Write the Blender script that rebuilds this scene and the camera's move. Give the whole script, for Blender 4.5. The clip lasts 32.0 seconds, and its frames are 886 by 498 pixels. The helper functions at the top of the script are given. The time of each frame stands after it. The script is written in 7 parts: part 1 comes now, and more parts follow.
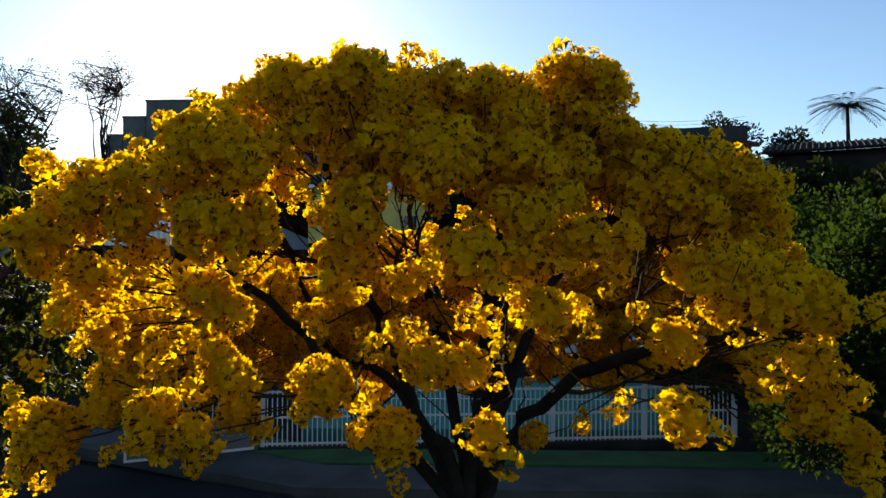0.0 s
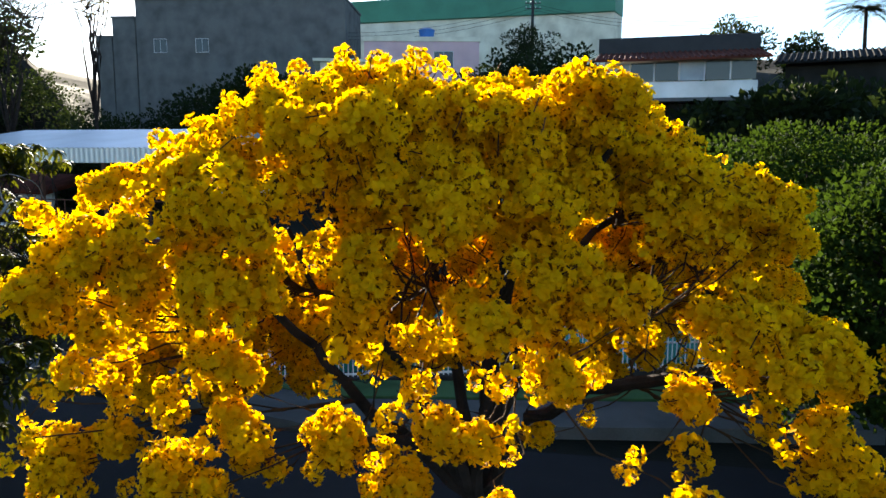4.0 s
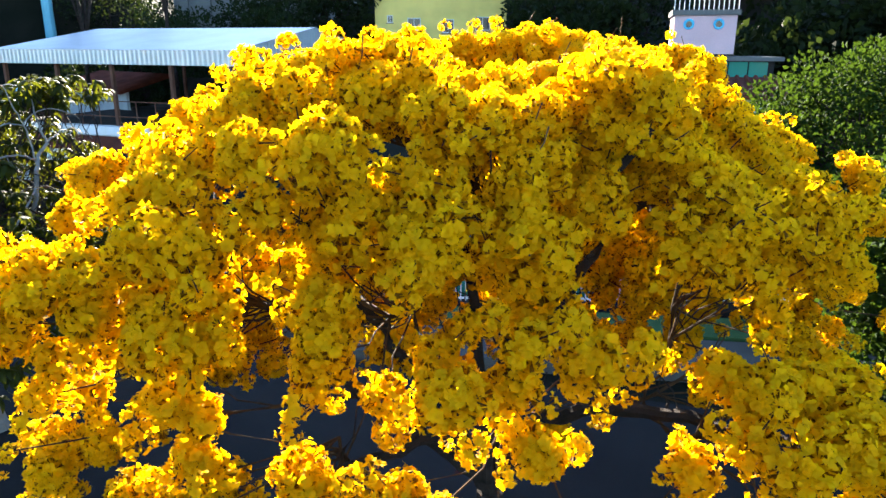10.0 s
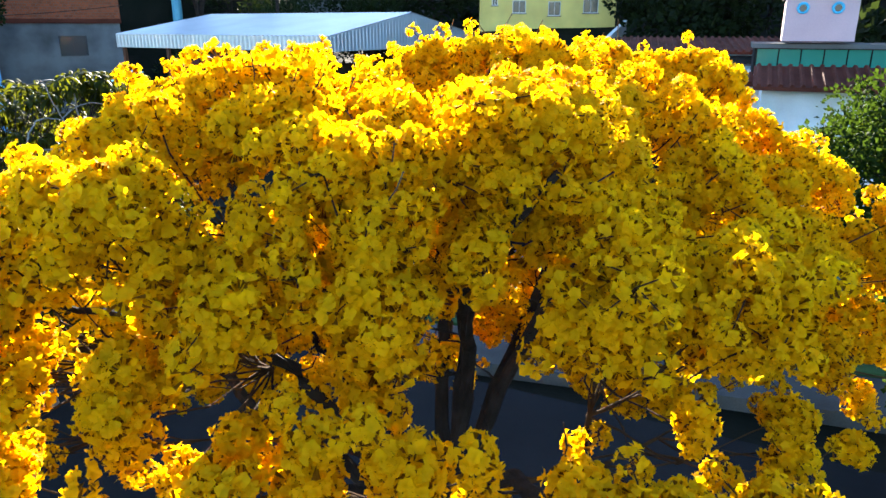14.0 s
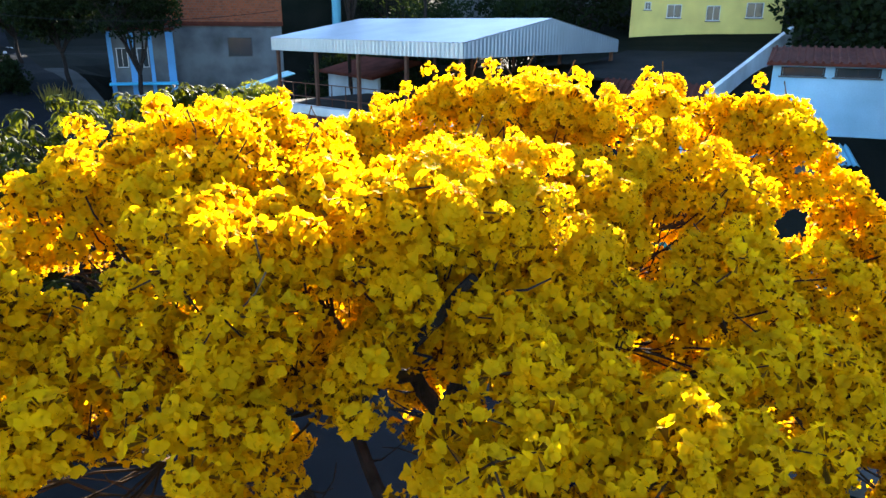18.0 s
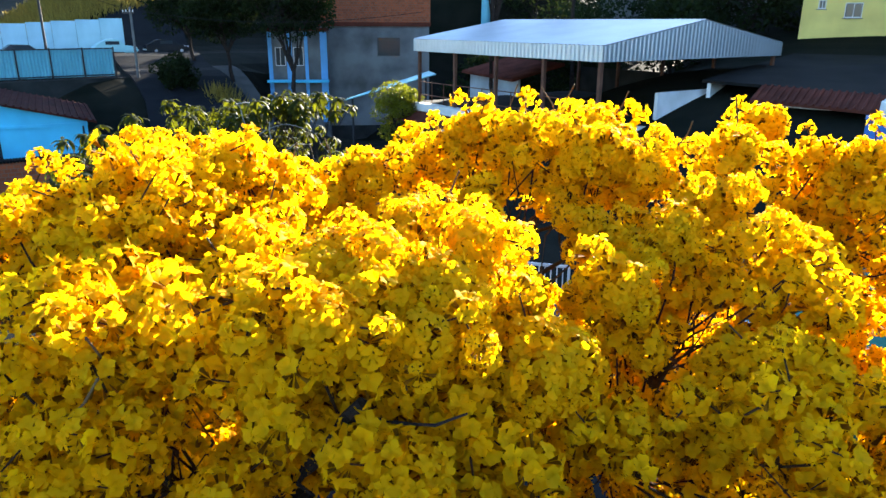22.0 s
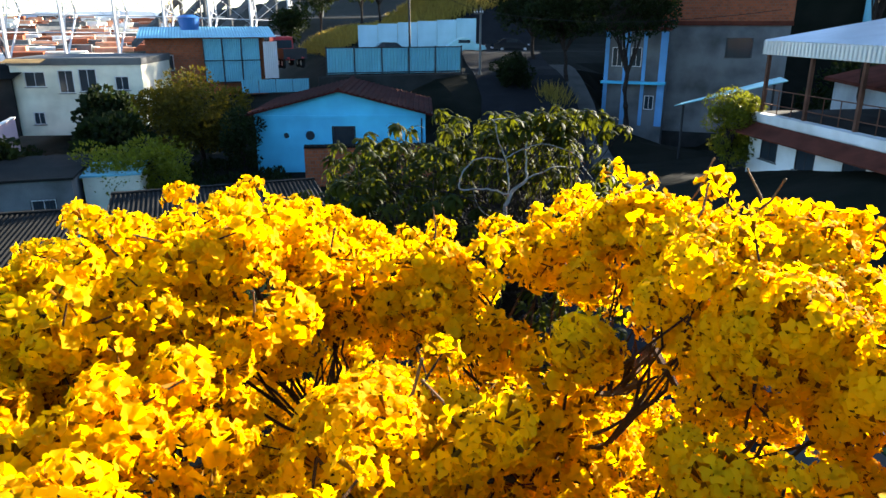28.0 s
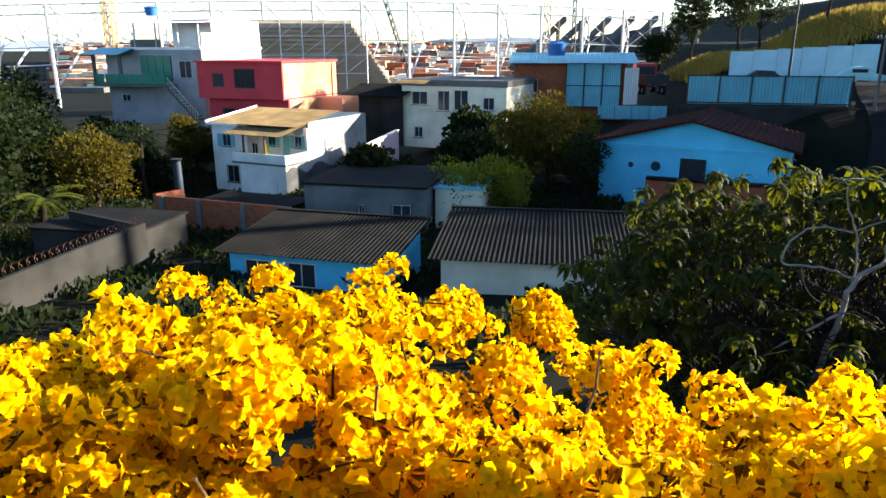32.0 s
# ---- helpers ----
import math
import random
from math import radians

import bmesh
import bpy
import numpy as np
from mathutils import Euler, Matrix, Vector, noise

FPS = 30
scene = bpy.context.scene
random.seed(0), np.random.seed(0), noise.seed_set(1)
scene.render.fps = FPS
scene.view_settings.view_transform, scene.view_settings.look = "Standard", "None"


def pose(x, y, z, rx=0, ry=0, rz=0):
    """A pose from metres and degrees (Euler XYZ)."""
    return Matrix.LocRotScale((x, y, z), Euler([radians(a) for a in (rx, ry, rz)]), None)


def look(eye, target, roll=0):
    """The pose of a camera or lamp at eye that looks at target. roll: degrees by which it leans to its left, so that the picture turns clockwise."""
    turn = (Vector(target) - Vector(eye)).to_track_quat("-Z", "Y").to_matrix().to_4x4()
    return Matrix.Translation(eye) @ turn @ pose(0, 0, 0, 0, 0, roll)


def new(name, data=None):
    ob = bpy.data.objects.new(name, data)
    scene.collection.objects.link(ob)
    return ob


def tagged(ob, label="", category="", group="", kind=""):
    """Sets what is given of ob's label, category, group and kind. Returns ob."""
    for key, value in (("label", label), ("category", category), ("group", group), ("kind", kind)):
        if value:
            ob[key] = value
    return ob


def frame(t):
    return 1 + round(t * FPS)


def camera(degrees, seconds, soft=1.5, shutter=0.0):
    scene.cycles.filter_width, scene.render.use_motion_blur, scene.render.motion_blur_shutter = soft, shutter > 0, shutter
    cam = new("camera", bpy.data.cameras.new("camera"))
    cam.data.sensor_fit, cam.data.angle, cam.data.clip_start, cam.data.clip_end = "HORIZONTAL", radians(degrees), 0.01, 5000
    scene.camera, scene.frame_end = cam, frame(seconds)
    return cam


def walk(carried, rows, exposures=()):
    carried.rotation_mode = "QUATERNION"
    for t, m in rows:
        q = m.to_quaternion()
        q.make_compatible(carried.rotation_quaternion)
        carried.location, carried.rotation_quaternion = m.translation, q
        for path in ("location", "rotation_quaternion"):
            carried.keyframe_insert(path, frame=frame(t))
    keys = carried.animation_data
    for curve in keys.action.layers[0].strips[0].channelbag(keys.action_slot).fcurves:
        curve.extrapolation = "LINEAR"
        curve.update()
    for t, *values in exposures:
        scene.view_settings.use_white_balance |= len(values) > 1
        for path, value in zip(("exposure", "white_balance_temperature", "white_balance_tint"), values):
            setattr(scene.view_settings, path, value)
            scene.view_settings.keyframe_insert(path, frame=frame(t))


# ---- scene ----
cam = camera(65.0, 32.0)
ROWS = [
    (0.0, -0.076, 0.112, 5.995, 0.36, 0.82, -0.25),
    (0.5, -0.084, 0.119, 6.131, 0.33, 0.79, -0.13),
    (1.0, -0.090, 0.162, 6.221, 0.30, 0.09, -0.07),
    (1.5, -0.096, 0.221, 6.331, 0.32, -1.20, -0.10),
    (2.0, -0.111, 0.285, 6.480, 0.33, -2.46, -0.14),
    (2.5, -0.119, 0.304, 6.634, 0.32, -3.70, -0.18),
    (3.0, -0.125, 0.300, 6.734, 0.39, -4.96, -0.22),
    (3.5, -0.142, 0.285, 6.819, 0.41, -6.23, -0.20),
    (5.5, -0.152, 0.351, 7.152, 0.73, -10.93, -0.15),
    (6.0, -0.161, 0.441, 7.230, 1.13, -11.89, -0.18),
    (6.5, -0.145, 0.535, 7.341, 1.62, -12.61, -0.20),
    (7.0, -0.080, 0.607, 7.423, 2.06, -13.19, -0.21),
    (7.5, 0.054, 0.670, 7.467, 2.53, -13.84, -0.21),
    (8.0, 0.201, 0.722, 7.508, 3.25, -14.55, -0.21),
    (8.5, 0.262, 0.755, 7.541, 4.12, -15.13, -0.22),
    (9.0, 0.302, 0.810, 7.560, 4.98, -15.52, -0.18),
    (9.5, 0.330, 0.881, 7.574, 5.81, -15.91, -0.16),
    (10.0, 0.351, 0.962, 7.603, 6.59, -16.33, -0.17),
    (10.5, 0.369, 1.056, 7.630, 7.42, -16.74, -0.10),
    (11.0, 0.377, 1.163, 7.655, 8.18, -17.13, -0.08),
    (11.5, 0.381, 1.274, 7.678, 8.96, -17.53, -0.05),
    (12.0, 0.417, 1.387, 7.715, 9.86, -17.97, -0.06),
    (12.5, 0.675, 1.507, 7.741, 10.71, -17.95, -0.05),
    (13.0, 1.025, 1.619, 7.766, 12.36, -17.89, 0.03),
    (13.5, 1.313, 1.737, 7.794, 14.19, -17.83, -0.01),
    (14.0, 1.551, 1.882, 7.818, 16.03, -17.80, -0.03),
    (14.5, 1.743, 2.041, 7.838, 17.86, -17.78, -0.05),
    (16.5, 2.294, 2.574, 8.004, 24.20, -17.76, -0.18),
    (17.0, 2.326, 2.797, 8.051, 25.55, -17.77, -0.28),
    (17.5, 2.336, 2.898, 8.079, 26.96, -17.79, -0.32),
    (18.0, 2.343, 2.961, 8.104, 28.51, -17.78, -0.33),
    (18.5, 2.378, 3.065, 8.133, 30.05, -17.79, -0.36),
    (19.0, 2.455, 3.205, 8.178, 31.55, -17.78, -0.38),
    (19.5, 2.521, 3.349, 8.226, 33.04, -17.79, -0.42),
    (20.0, 2.558, 3.489, 8.255, 34.57, -17.81, -0.42),
    (20.5, 2.566, 3.626, 8.268, 36.12, -17.84, -0.41),
    (21.0, 2.557, 3.772, 8.266, 37.67, -17.87, -0.35),
    (21.5, 2.571, 3.935, 8.259, 39.20, -17.91, -0.28),
    (22.0, 2.626, 4.120, 8.258, 40.73, -17.95, -0.29),
    (22.5, 2.673, 4.290, 8.269, 42.26, -17.97, -0.28),
    (23.0, 2.681, 4.426, 8.289, 43.83, -18.00, -0.24),
    (23.5, 2.645, 4.560, 8.310, 45.44, -18.03, -0.20),
    (24.0, 2.599, 4.704, 8.323, 47.17, -18.08, -0.20),
    (24.5, 2.566, 4.868, 8.344, 48.96, -18.10, -0.21),
    (25.0, 2.525, 5.043, 8.361, 50.81, -18.11, -0.20),
    (25.5, 2.476, 5.218, 8.374, 53.20, -18.14, -0.19),
    (27.5, 2.201, 5.818, 8.390, 64.94, -18.19, 0.02),
    (28.0, 2.127, 5.970, 8.421, 68.09, -18.21, 0.01),
    (28.5, 2.045, 6.122, 8.468, 71.33, -18.23, 0.03),
    (29.0, 1.944, 6.269, 8.525, 74.64, -18.26, -0.00),
    (29.5, 1.832, 6.415, 8.548, 78.43, -18.28, 0.04),
    (30.0, 1.706, 6.562, 8.542, 82.62, -18.29, 0.06),
    (30.5, 1.569, 6.689, 8.531, 86.68, -18.23, 0.04),
    (31.0, 1.416, 6.795, 8.525, 90.50, -17.99, 0.05),
    (31.5, 1.246, 6.884, 8.509, 94.03, -17.41, 0.11),
    (32.0, 1.049, 6.961, 8.475, 96.97, -16.28, 0.03),
]
EXPO = [(0.0, 1.35, 7100, 10), (1.5, 1.22, 7100, 10), (3.5, 2.15, 7100, 10), (5.5, 3.10, 6950, 10), (9.0, 3.50, 6800, 10), (14.0, 3.45, 6800, 10), (20.0, 3.35, 6750, 10), (24.0, 3.05, 6700, 10), (25.0, 2.85, 6100, 10), (28.0, 2.85, 7000, 10), (32.0, 2.50, 7150, 10)]
walk(cam, [(t, pose(x, y, z, 90 + pitch, roll, yaw)) for t, x, y, z, yaw, pitch, roll in ROWS], EXPO)

# ---- sky and sun ----
SUN_ELEV, SUN_LEFT = 16.5, 17.0          # degrees above the horizon, and left of +y
world = bpy.data.worlds.new("sky")
scene.world = world
world.use_nodes = True
wn = world.node_tree
sky = wn.nodes.new("ShaderNodeTexSky")
sky.sky_type = "NISHITA"
sky.sun_disc = False
sky.sun_elevation = radians(SUN_ELEV)
sky.sun_rotation = radians(-SUN_LEFT)
sky.dust_density = 0.3
sky.ozone_density = 4.0
wn.links.new(sky.outputs[0], wn.nodes["Background"].inputs[0])
wn.nodes["Background"].inputs[1].default_value = 0.075
SUN_DIR = Vector((-math.sin(radians(SUN_LEFT)) * math.cos(radians(SUN_ELEV)), math.cos(radians(SUN_LEFT)) * math.cos(radians(SUN_ELEV)), math.sin(radians(SUN_ELEV))))
sun_data = bpy.data.lights.new("sun", "SUN")
sun_data.energy, sun_data.angle, sun_data.color = 4.2, radians(0.5), (1.0, 0.94, 0.82)
sun = new("sun", sun_data)
sun.matrix_world = look(SUN_DIR * 200, (0, 0, 0))


# ---- materials ----
def mat(name, color, rough=0.8, metal=0.0, vary=0.25, scale=3.0, bump=0.15, fine=40.0, stain=None, coords="Object"):
    """A surface with broad stains and fine grain."""
    m = bpy.data.materials.new(name)
    m.use_nodes = True
    nt = m.node_tree
    b = nt.nodes["Principled BSDF"]
    b.inputs["Roughness"].default_value, b.inputs["Metallic"].default_value = rough, metal
    b.inputs["Specular IOR Level"].default_value = 0.08 if rough >= 0.8 else 0.4
    tc = nt.nodes.new("ShaderNodeTexCoord")
    n1, n2 = nt.nodes.new("ShaderNodeTexNoise"), nt.nodes.new("ShaderNodeTexNoise")
    n1.inputs["Scale"].default_value, n1.inputs["Detail"].default_value = scale * 0.3, 6
    n2.inputs["Scale"].default_value, n2.inputs["Detail"].default_value = fine, 4
    nt.links.new(tc.outputs[coords], n1.inputs["Vector"])
    nt.links.new(tc.outputs[coords], n2.inputs["Vector"])
    ramp = nt.nodes.new("ShaderNodeValToRGB")
    c = Vector(color)
    low = Vector(stain) if stain else c * (1 - vary)
    ramp.color_ramp.elements[0].position, ramp.color_ramp.elements[1].position = 0.32, 0.62
    ramp.color_ramp.elements[0].color = (*low, 1)
    ramp.color_ramp.elements[1].color = (*c, 1)
    nt.links.new(n1.outputs["Fac"], ramp.inputs["Fac"])
    mix = nt.nodes.new("ShaderNodeMix")
    mix.data_type, mix.blend_type = "RGBA", "MULTIPLY"
    mix.inputs["Factor"].default_value = 0.5
    gray = nt.nodes.new("ShaderNodeMapRange")
    gray.inputs["To Min"].default_value, gray.inputs["To Max"].default_value = 1 - vary * 1.6, 1 + vary
    nt.links.new(n2.outputs["Fac"], gray.inputs["Value"])
    nt.links.new(ramp.outputs["Color"], mix.inputs["A"])
    nt.links.new(gray.outputs["Result"], mix.inputs["B"])
    nt.links.new(mix.outputs["Result"], b.inputs["Base Color"])
    bp = nt.nodes.new("ShaderNodeBump")
    bp.inputs["Strength"].default_value, bp.inputs["Distance"].default_value = bump, 0.02
    nt.links.new(n2.outputs["Fac"], bp.inputs["Height"])
    nt.links.new(bp.outputs["Normal"], b.inputs["Normal"])
    return m


def leaf_mat(name, color, glow, rough=0.45, share=0.45, rnd=0.35):
    """Thin petals or leaves: gloss on top, light let through."""
    m = bpy.data.materials.new(name)
    m.use_nodes = True
    nt = m.node_tree
    b, out = nt.nodes["Principled BSDF"], nt.nodes["Material Output"]
    b.inputs["Roughness"].default_value = rough
    b.inputs["Specular IOR Level"].default_value = 0.1
    tr, mx = nt.nodes.new("ShaderNodeBsdfTranslucent"), nt.nodes.new("ShaderNodeMixShader")
    geo = nt.nodes.new("ShaderNodeNewGeometry")
    for c, sock in ((color, b.inputs["Base Color"]), (glow, tr.inputs["Color"])):
        r = nt.nodes.new("ShaderNodeValToRGB")
        r.color_ramp.elements[0].color = (*(Vector(c) * (1 - rnd)), 1)
        r.color_ramp.elements[1].color = (*c, 1)
        nt.links.new(geo.outputs["Random Per Island"], r.inputs["Fac"])
        nt.links.new(r.outputs["Color"], sock)
    mx.inputs["Fac"].default_value = share
    nt.links.new(b.outputs[0], mx.inputs[1])
    nt.links.new(tr.outputs[0], mx.inputs[2])
    nt.links.new(mx.outputs[0], out.inputs["Surface"])
    return m


def glass_mat(name, color=(0.03, 0.04, 0.05)):
    m = mat(name, color, 0.12, 0.0, 0.2, 1.0, 0.0)
    return m


PETAL = leaf_mat("yellow petals", (0.95, 0.555, 0.005), (1.0, 0.595, 0.005), 0.75, 0.66, 0.16)
TUBE = leaf_mat("flower tubes", (0.34, 0.165, 0.012), (0.45, 0.20, 0.008), 0.7, 0.4, 0.5)
BOUGH = mat("brown twig bark", (0.070, 0.038, 0.018), 0.9, 0, 0.45, 25, 0.5, 110)
BARK = mat("dark bark", (0.0350, 0.0260, 0.0225), 0.9, 0, 0.5, 20, 0.6, 90)
TWIG = mat("pale twig bark", (0.15, 0.090, 0.045), 0.8, 0, 0.4, 30, 0.4, 120)
PALE_BARK = mat("pale grey bark", (0.24, 0.23, 0.21), 0.8, 0, 0.35, 20, 0.4, 60)
LEAF = leaf_mat("glossy leaves", (0.022, 0.030, 0.003), (0.17, 0.18, 0.008), 0.60, 0.34)
LEAF_ROUND = leaf_mat("small green leaves", (0.02, 0.04, 0.006), (0.055, 0.095, 0.008), 0.9, 0.34)
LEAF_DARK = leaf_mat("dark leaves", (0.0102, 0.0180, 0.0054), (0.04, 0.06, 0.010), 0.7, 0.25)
LEAF_LIGHT = leaf_mat("light leaves", (0.10, 0.115, 0.012), (0.26, 0.27, 0.014), 0.5, 0.35)
LEAF_OLIVE = leaf_mat("olive leaves", (0.062, 0.052, 0.008), (0.20, 0.15, 0.012), 0.7, 0.35)
LEAF_DRY = leaf_mat("dry leaves", (0.14, 0.12, 0.05), (0.25, 0.2, 0.06), 0.6, 0.3)
GRASS = leaf_mat("dry grass", (0.30, 0.22, 0.05), (0.45, 0.32, 0.06), 0.6, 0.35)
# earth and asphalt kept near black: part of the valley's shade is in them
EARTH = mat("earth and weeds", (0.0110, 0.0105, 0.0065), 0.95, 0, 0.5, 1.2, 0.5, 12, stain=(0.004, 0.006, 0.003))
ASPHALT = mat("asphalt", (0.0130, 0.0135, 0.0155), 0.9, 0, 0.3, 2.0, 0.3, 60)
PAVING = mat("concrete paving", (0.0780, 0.0768, 0.0720), 0.9, 0, 0.35, 3.0, 0.3, 30)
CONCRETE = mat("raw concrete", (0.1430, 0.1430, 0.1398), 0.9, 0, 0.35, 2.0, 0.25, 25)
# dark concrete; on the low valley walls it also carries their shade
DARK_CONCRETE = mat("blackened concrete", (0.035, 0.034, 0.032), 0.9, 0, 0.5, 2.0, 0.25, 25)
WHITE = mat("white paint", (0.78, 0.78, 0.76), 0.7, 0, 0.14, 1.6, 0.08, 20, stain=(0.55, 0.54, 0.50))
CREAM = mat("cream paint", (0.72, 0.68, 0.55), 0.8, 0, 0.15, 1.6, 0.1, 20, stain=(0.50, 0.46, 0.36))
BLUE_PAINT = mat("light blue paint", (0.05, 0.50, 0.74), 0.75, 0, 0.12, 1.6, 0.1, 20, stain=(0.04, 0.36, 0.58))
BLUE_DEEP = mat("blue paint", (0.10, 0.33, 0.62), 0.7, 0, 0.2, 2.0, 0.1, 20)
YELLOW_PAINT = mat("yellow paint", (0.78, 0.60, 0.18), 0.8, 0, 0.12, 1.6, 0.1, 20, stain=(0.62, 0.46, 0.14))
PINK_PAINT = mat("pink paint", (0.62, 0.42, 0.44), 0.8, 0, 0.15, 1.6, 0.1, 20)
RED_PAINT = mat("red paint", (0.60, 0.035, 0.05), 0.75, 0, 0.2, 1.6, 0.1, 20)
RENDER = mat("pale render", (0.42, 0.47, 0.50), 0.9, 0, 0.25, 1.6, 0.15, 20, stain=(0.28, 0.31, 0.33))
# grey for real dirt, with tree shade put into the base colour as well
DIRTY_SHADED = mat("dirty render", (0.16, 0.165, 0.17), 0.9, 0, 0.3, 1.4, 0.2, 18, stain=(0.07, 0.07, 0.07))
GREY_RENDER = mat("grey render", (0.34, 0.35, 0.37), 0.9, 0, 0.2, 1.4, 0.2, 18, stain=(0.24, 0.245, 0.26))
SALMON = mat("salmon paint", (0.60, 0.31, 0.20), 0.8, 0, 0.2, 1.6, 0.1, 20, stain=(0.5, 0.20, 0.10))
# stained white, greyed further so the sun-facing side stays less bright
STAINED_SUN_SIDE = mat("weather-stained white paint", (0.40, 0.42, 0.42), 0.85, 0, 0.3, 1.1, 0.15, 16, stain=(0.22, 0.21, 0.19))
# the sky-blue shade on white walls, put into their paint
WHITE_SHADE_BLUE = mat("pale blue limewash", (0.38, 0.62, 0.74), 0.85, 0, 0.2, 1.3, 0.1, 18, stain=(0.26, 0.46, 0.56))
# clay tile at half brightness: the roof's shade is in the colour
TILE_SHADED = mat("old dark roof tile", (0.060, 0.016, 0.012), 0.9, 0, 0.45, 3.0, 0.4, 30)
CLOTH_DARK = mat("dark blue cloth", (0.012, 0.015, 0.04), 0.95, 0, 0.3, 6.0, 0.2, 60)
CLOTH_LIME = mat("yellow-green cloth", (0.42, 0.62, 0.03), 0.9, 0, 0.2, 6.0, 0.2, 60)
GREEN_PAINT = mat("green paint", (0.05, 0.22, 0.14), 0.7, 0, 0.2, 1.6, 0.1, 20)
BRICK = mat("hollow clay brick", (0.36, 0.13, 0.07), 0.9, 0, 0.35, 3.0, 0.4, 30)
bt = BRICK.node_tree
bk, btc, sep, comb = (bt.nodes.new(n) for n in ("ShaderNodeTexBrick", "ShaderNodeTexCoord", "ShaderNodeSeparateXYZ", "ShaderNodeCombineXYZ"))
add = bt.nodes.new("ShaderNodeMath")
bt.links.new(btc.outputs["Object"], sep.inputs[0])
bt.links.new(sep.outputs["X"], add.inputs[0])
bt.links.new(sep.outputs["Y"], add.inputs[1])
bt.links.new(add.outputs[0], comb.inputs["X"])
bt.links.new(sep.outputs["Z"], comb.inputs["Y"])
bt.links.new(comb.outputs[0], bk.inputs["Vector"])
bk.inputs["Scale"].default_value = 1.0
bk.inputs["Brick Width"].default_value, bk.inputs["Row Height"].default_value, bk.inputs["Mortar Size"].default_value = 0.32, 0.21, 0.012
bk.inputs["Color1"].default_value, bk.inputs["Color2"].default_value, bk.inputs["Mortar"].default_value = (0.33, 0.085, 0.035, 1), (0.22, 0.060, 0.028, 1), (0.15, 0.115, 0.09, 1)
bmix = [n for n in bt.nodes if n.type == "MIX"][0]
bt.links.new(bk.outputs["Color"], bmix.inputs["A"])
TILE = mat("clay roof tile", (0.1200, 0.0330, 0.0210), 0.85, 0, 0.45, 3.0, 0.4, 30)
ZINC = mat("zinc sheet", (0.50, 0.54, 0.56), 0.38, 0.7, 0.15, 1.5, 0.05, 15)
ZINC_BLUE = mat("weathered blue-grey sheet", (0.13, 0.42, 0.52), 0.5, 0.1, 0.2, 1.5, 0.05, 15)
FIBRO = mat("old fibre-cement sheet", (0.19, 0.135, 0.070), 0.9, 0, 0.4, 2.0, 0.3, 20)
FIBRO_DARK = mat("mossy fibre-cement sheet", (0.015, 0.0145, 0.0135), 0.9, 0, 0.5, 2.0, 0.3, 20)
STEEL = mat("white painted steel", (0.62, 0.60, 0.60), 0.6, 0.1, 0.15, 1.0, 0.0, 20)
RUST = mat("rusty steel post", (0.16, 0.075, 0.05), 0.8, 0.2, 0.4, 4.0, 0.2, 40)
DARK_STEEL = mat("dark steel", (0.0300, 0.0300, 0.0330), 0.6, 0.4, 0.3, 4.0, 0.1, 40)
GLASS = glass_mat("dark window glass")
GREEN_GLASS = glass_mat("green window glass", (0.03, 0.22, 0.16))
BLUE_PLASTIC = mat("blue plastic", (0.02, 0.14, 0.42), 0.45, 0, 0.15, 2.0, 0.0, 20)
SHUTTER = mat("blue-green shutter paint", (0.16, 0.44, 0.52), 0.6, 0, 0.15, 3.0, 0.05, 20)
CAR_BLUE = mat("pale blue car paint", (0.30, 0.58, 0.62), 0.3, 0, 0.06, 1.0, 0.0, 10)
CAR_BLACK = mat("black car paint", (0.015, 0.016, 0.02), 0.25, 0, 0.1, 1.0, 0.0, 10)
CAR_RED = mat("red cab paint", (0.45, 0.03, 0.04), 0.35, 0, 0.1, 1.0, 0.0, 10)
RUBBER = mat("tyre rubber", (0.02, 0.02, 0.02), 0.9, 0, 0.2, 4.0, 0.1, 40)
SEATS = mat("bare stand terraces", (0.46, 0.36, 0.26), 0.9, 0, 0.2, 1.0, 0.1, 10)
# pale blue paints the haze of distance onto the hills
FAR_HILL_HAZE = mat("far hills", (0.30, 0.36, 0.42), 1.0, 0, 0.2, 0.02, 0.0, 0.1)


# ---- building helpers ----
def thing(name, label, category, m=None, group="", kind=""):
    ob = tagged(new(name), label, category, group, kind)
    ob.empty_display_size = 0.2
    ob.matrix_world = m if m is not None else Matrix()
    return ob


def part(name, bm, material, parent, label=""):
    me = bpy.data.meshes.new(name)
    bm.to_mesh(me)
    bm.free()
    me.materials.append(material)
    ob = new(name, me)
    ob.parent = parent
    if label:
        ob["label"] = label
    return ob


def shared(name, me, parent, m):
    """One more piece on a mesh that others use too."""
    ob = new(name, me)
    ob.parent = parent
    ob.matrix_basis = m
    return ob


def box(bm, x0, x1, y0, y1, z0, z1, bevel=0.0):
    v = [bm.verts.new(p) for p in ((x0, y0, z0), (x1, y0, z0), (x1, y1, z0), (x0, y1, z0), (x0, y0, z1), (x1, y0, z1), (x1, y1, z1), (x0, y1, z1))]
    fs = [bm.faces.new([v[i] for i in f]) for f in ((0, 3, 2, 1), (4, 5, 6, 7), (0, 1, 5, 4), (1, 2, 6, 5), (2, 3, 7, 6), (3, 0, 4, 7))]
    if bevel:
        bmesh.ops.bevel(bm, geom=list({e for f in fs for e in f.edges}), offset=bevel, segments=1, affect="EDGES")
    return bm


def boxes(*args):
    bm = bmesh.new()
    for a in args:
        box(bm, *a)
    return bm


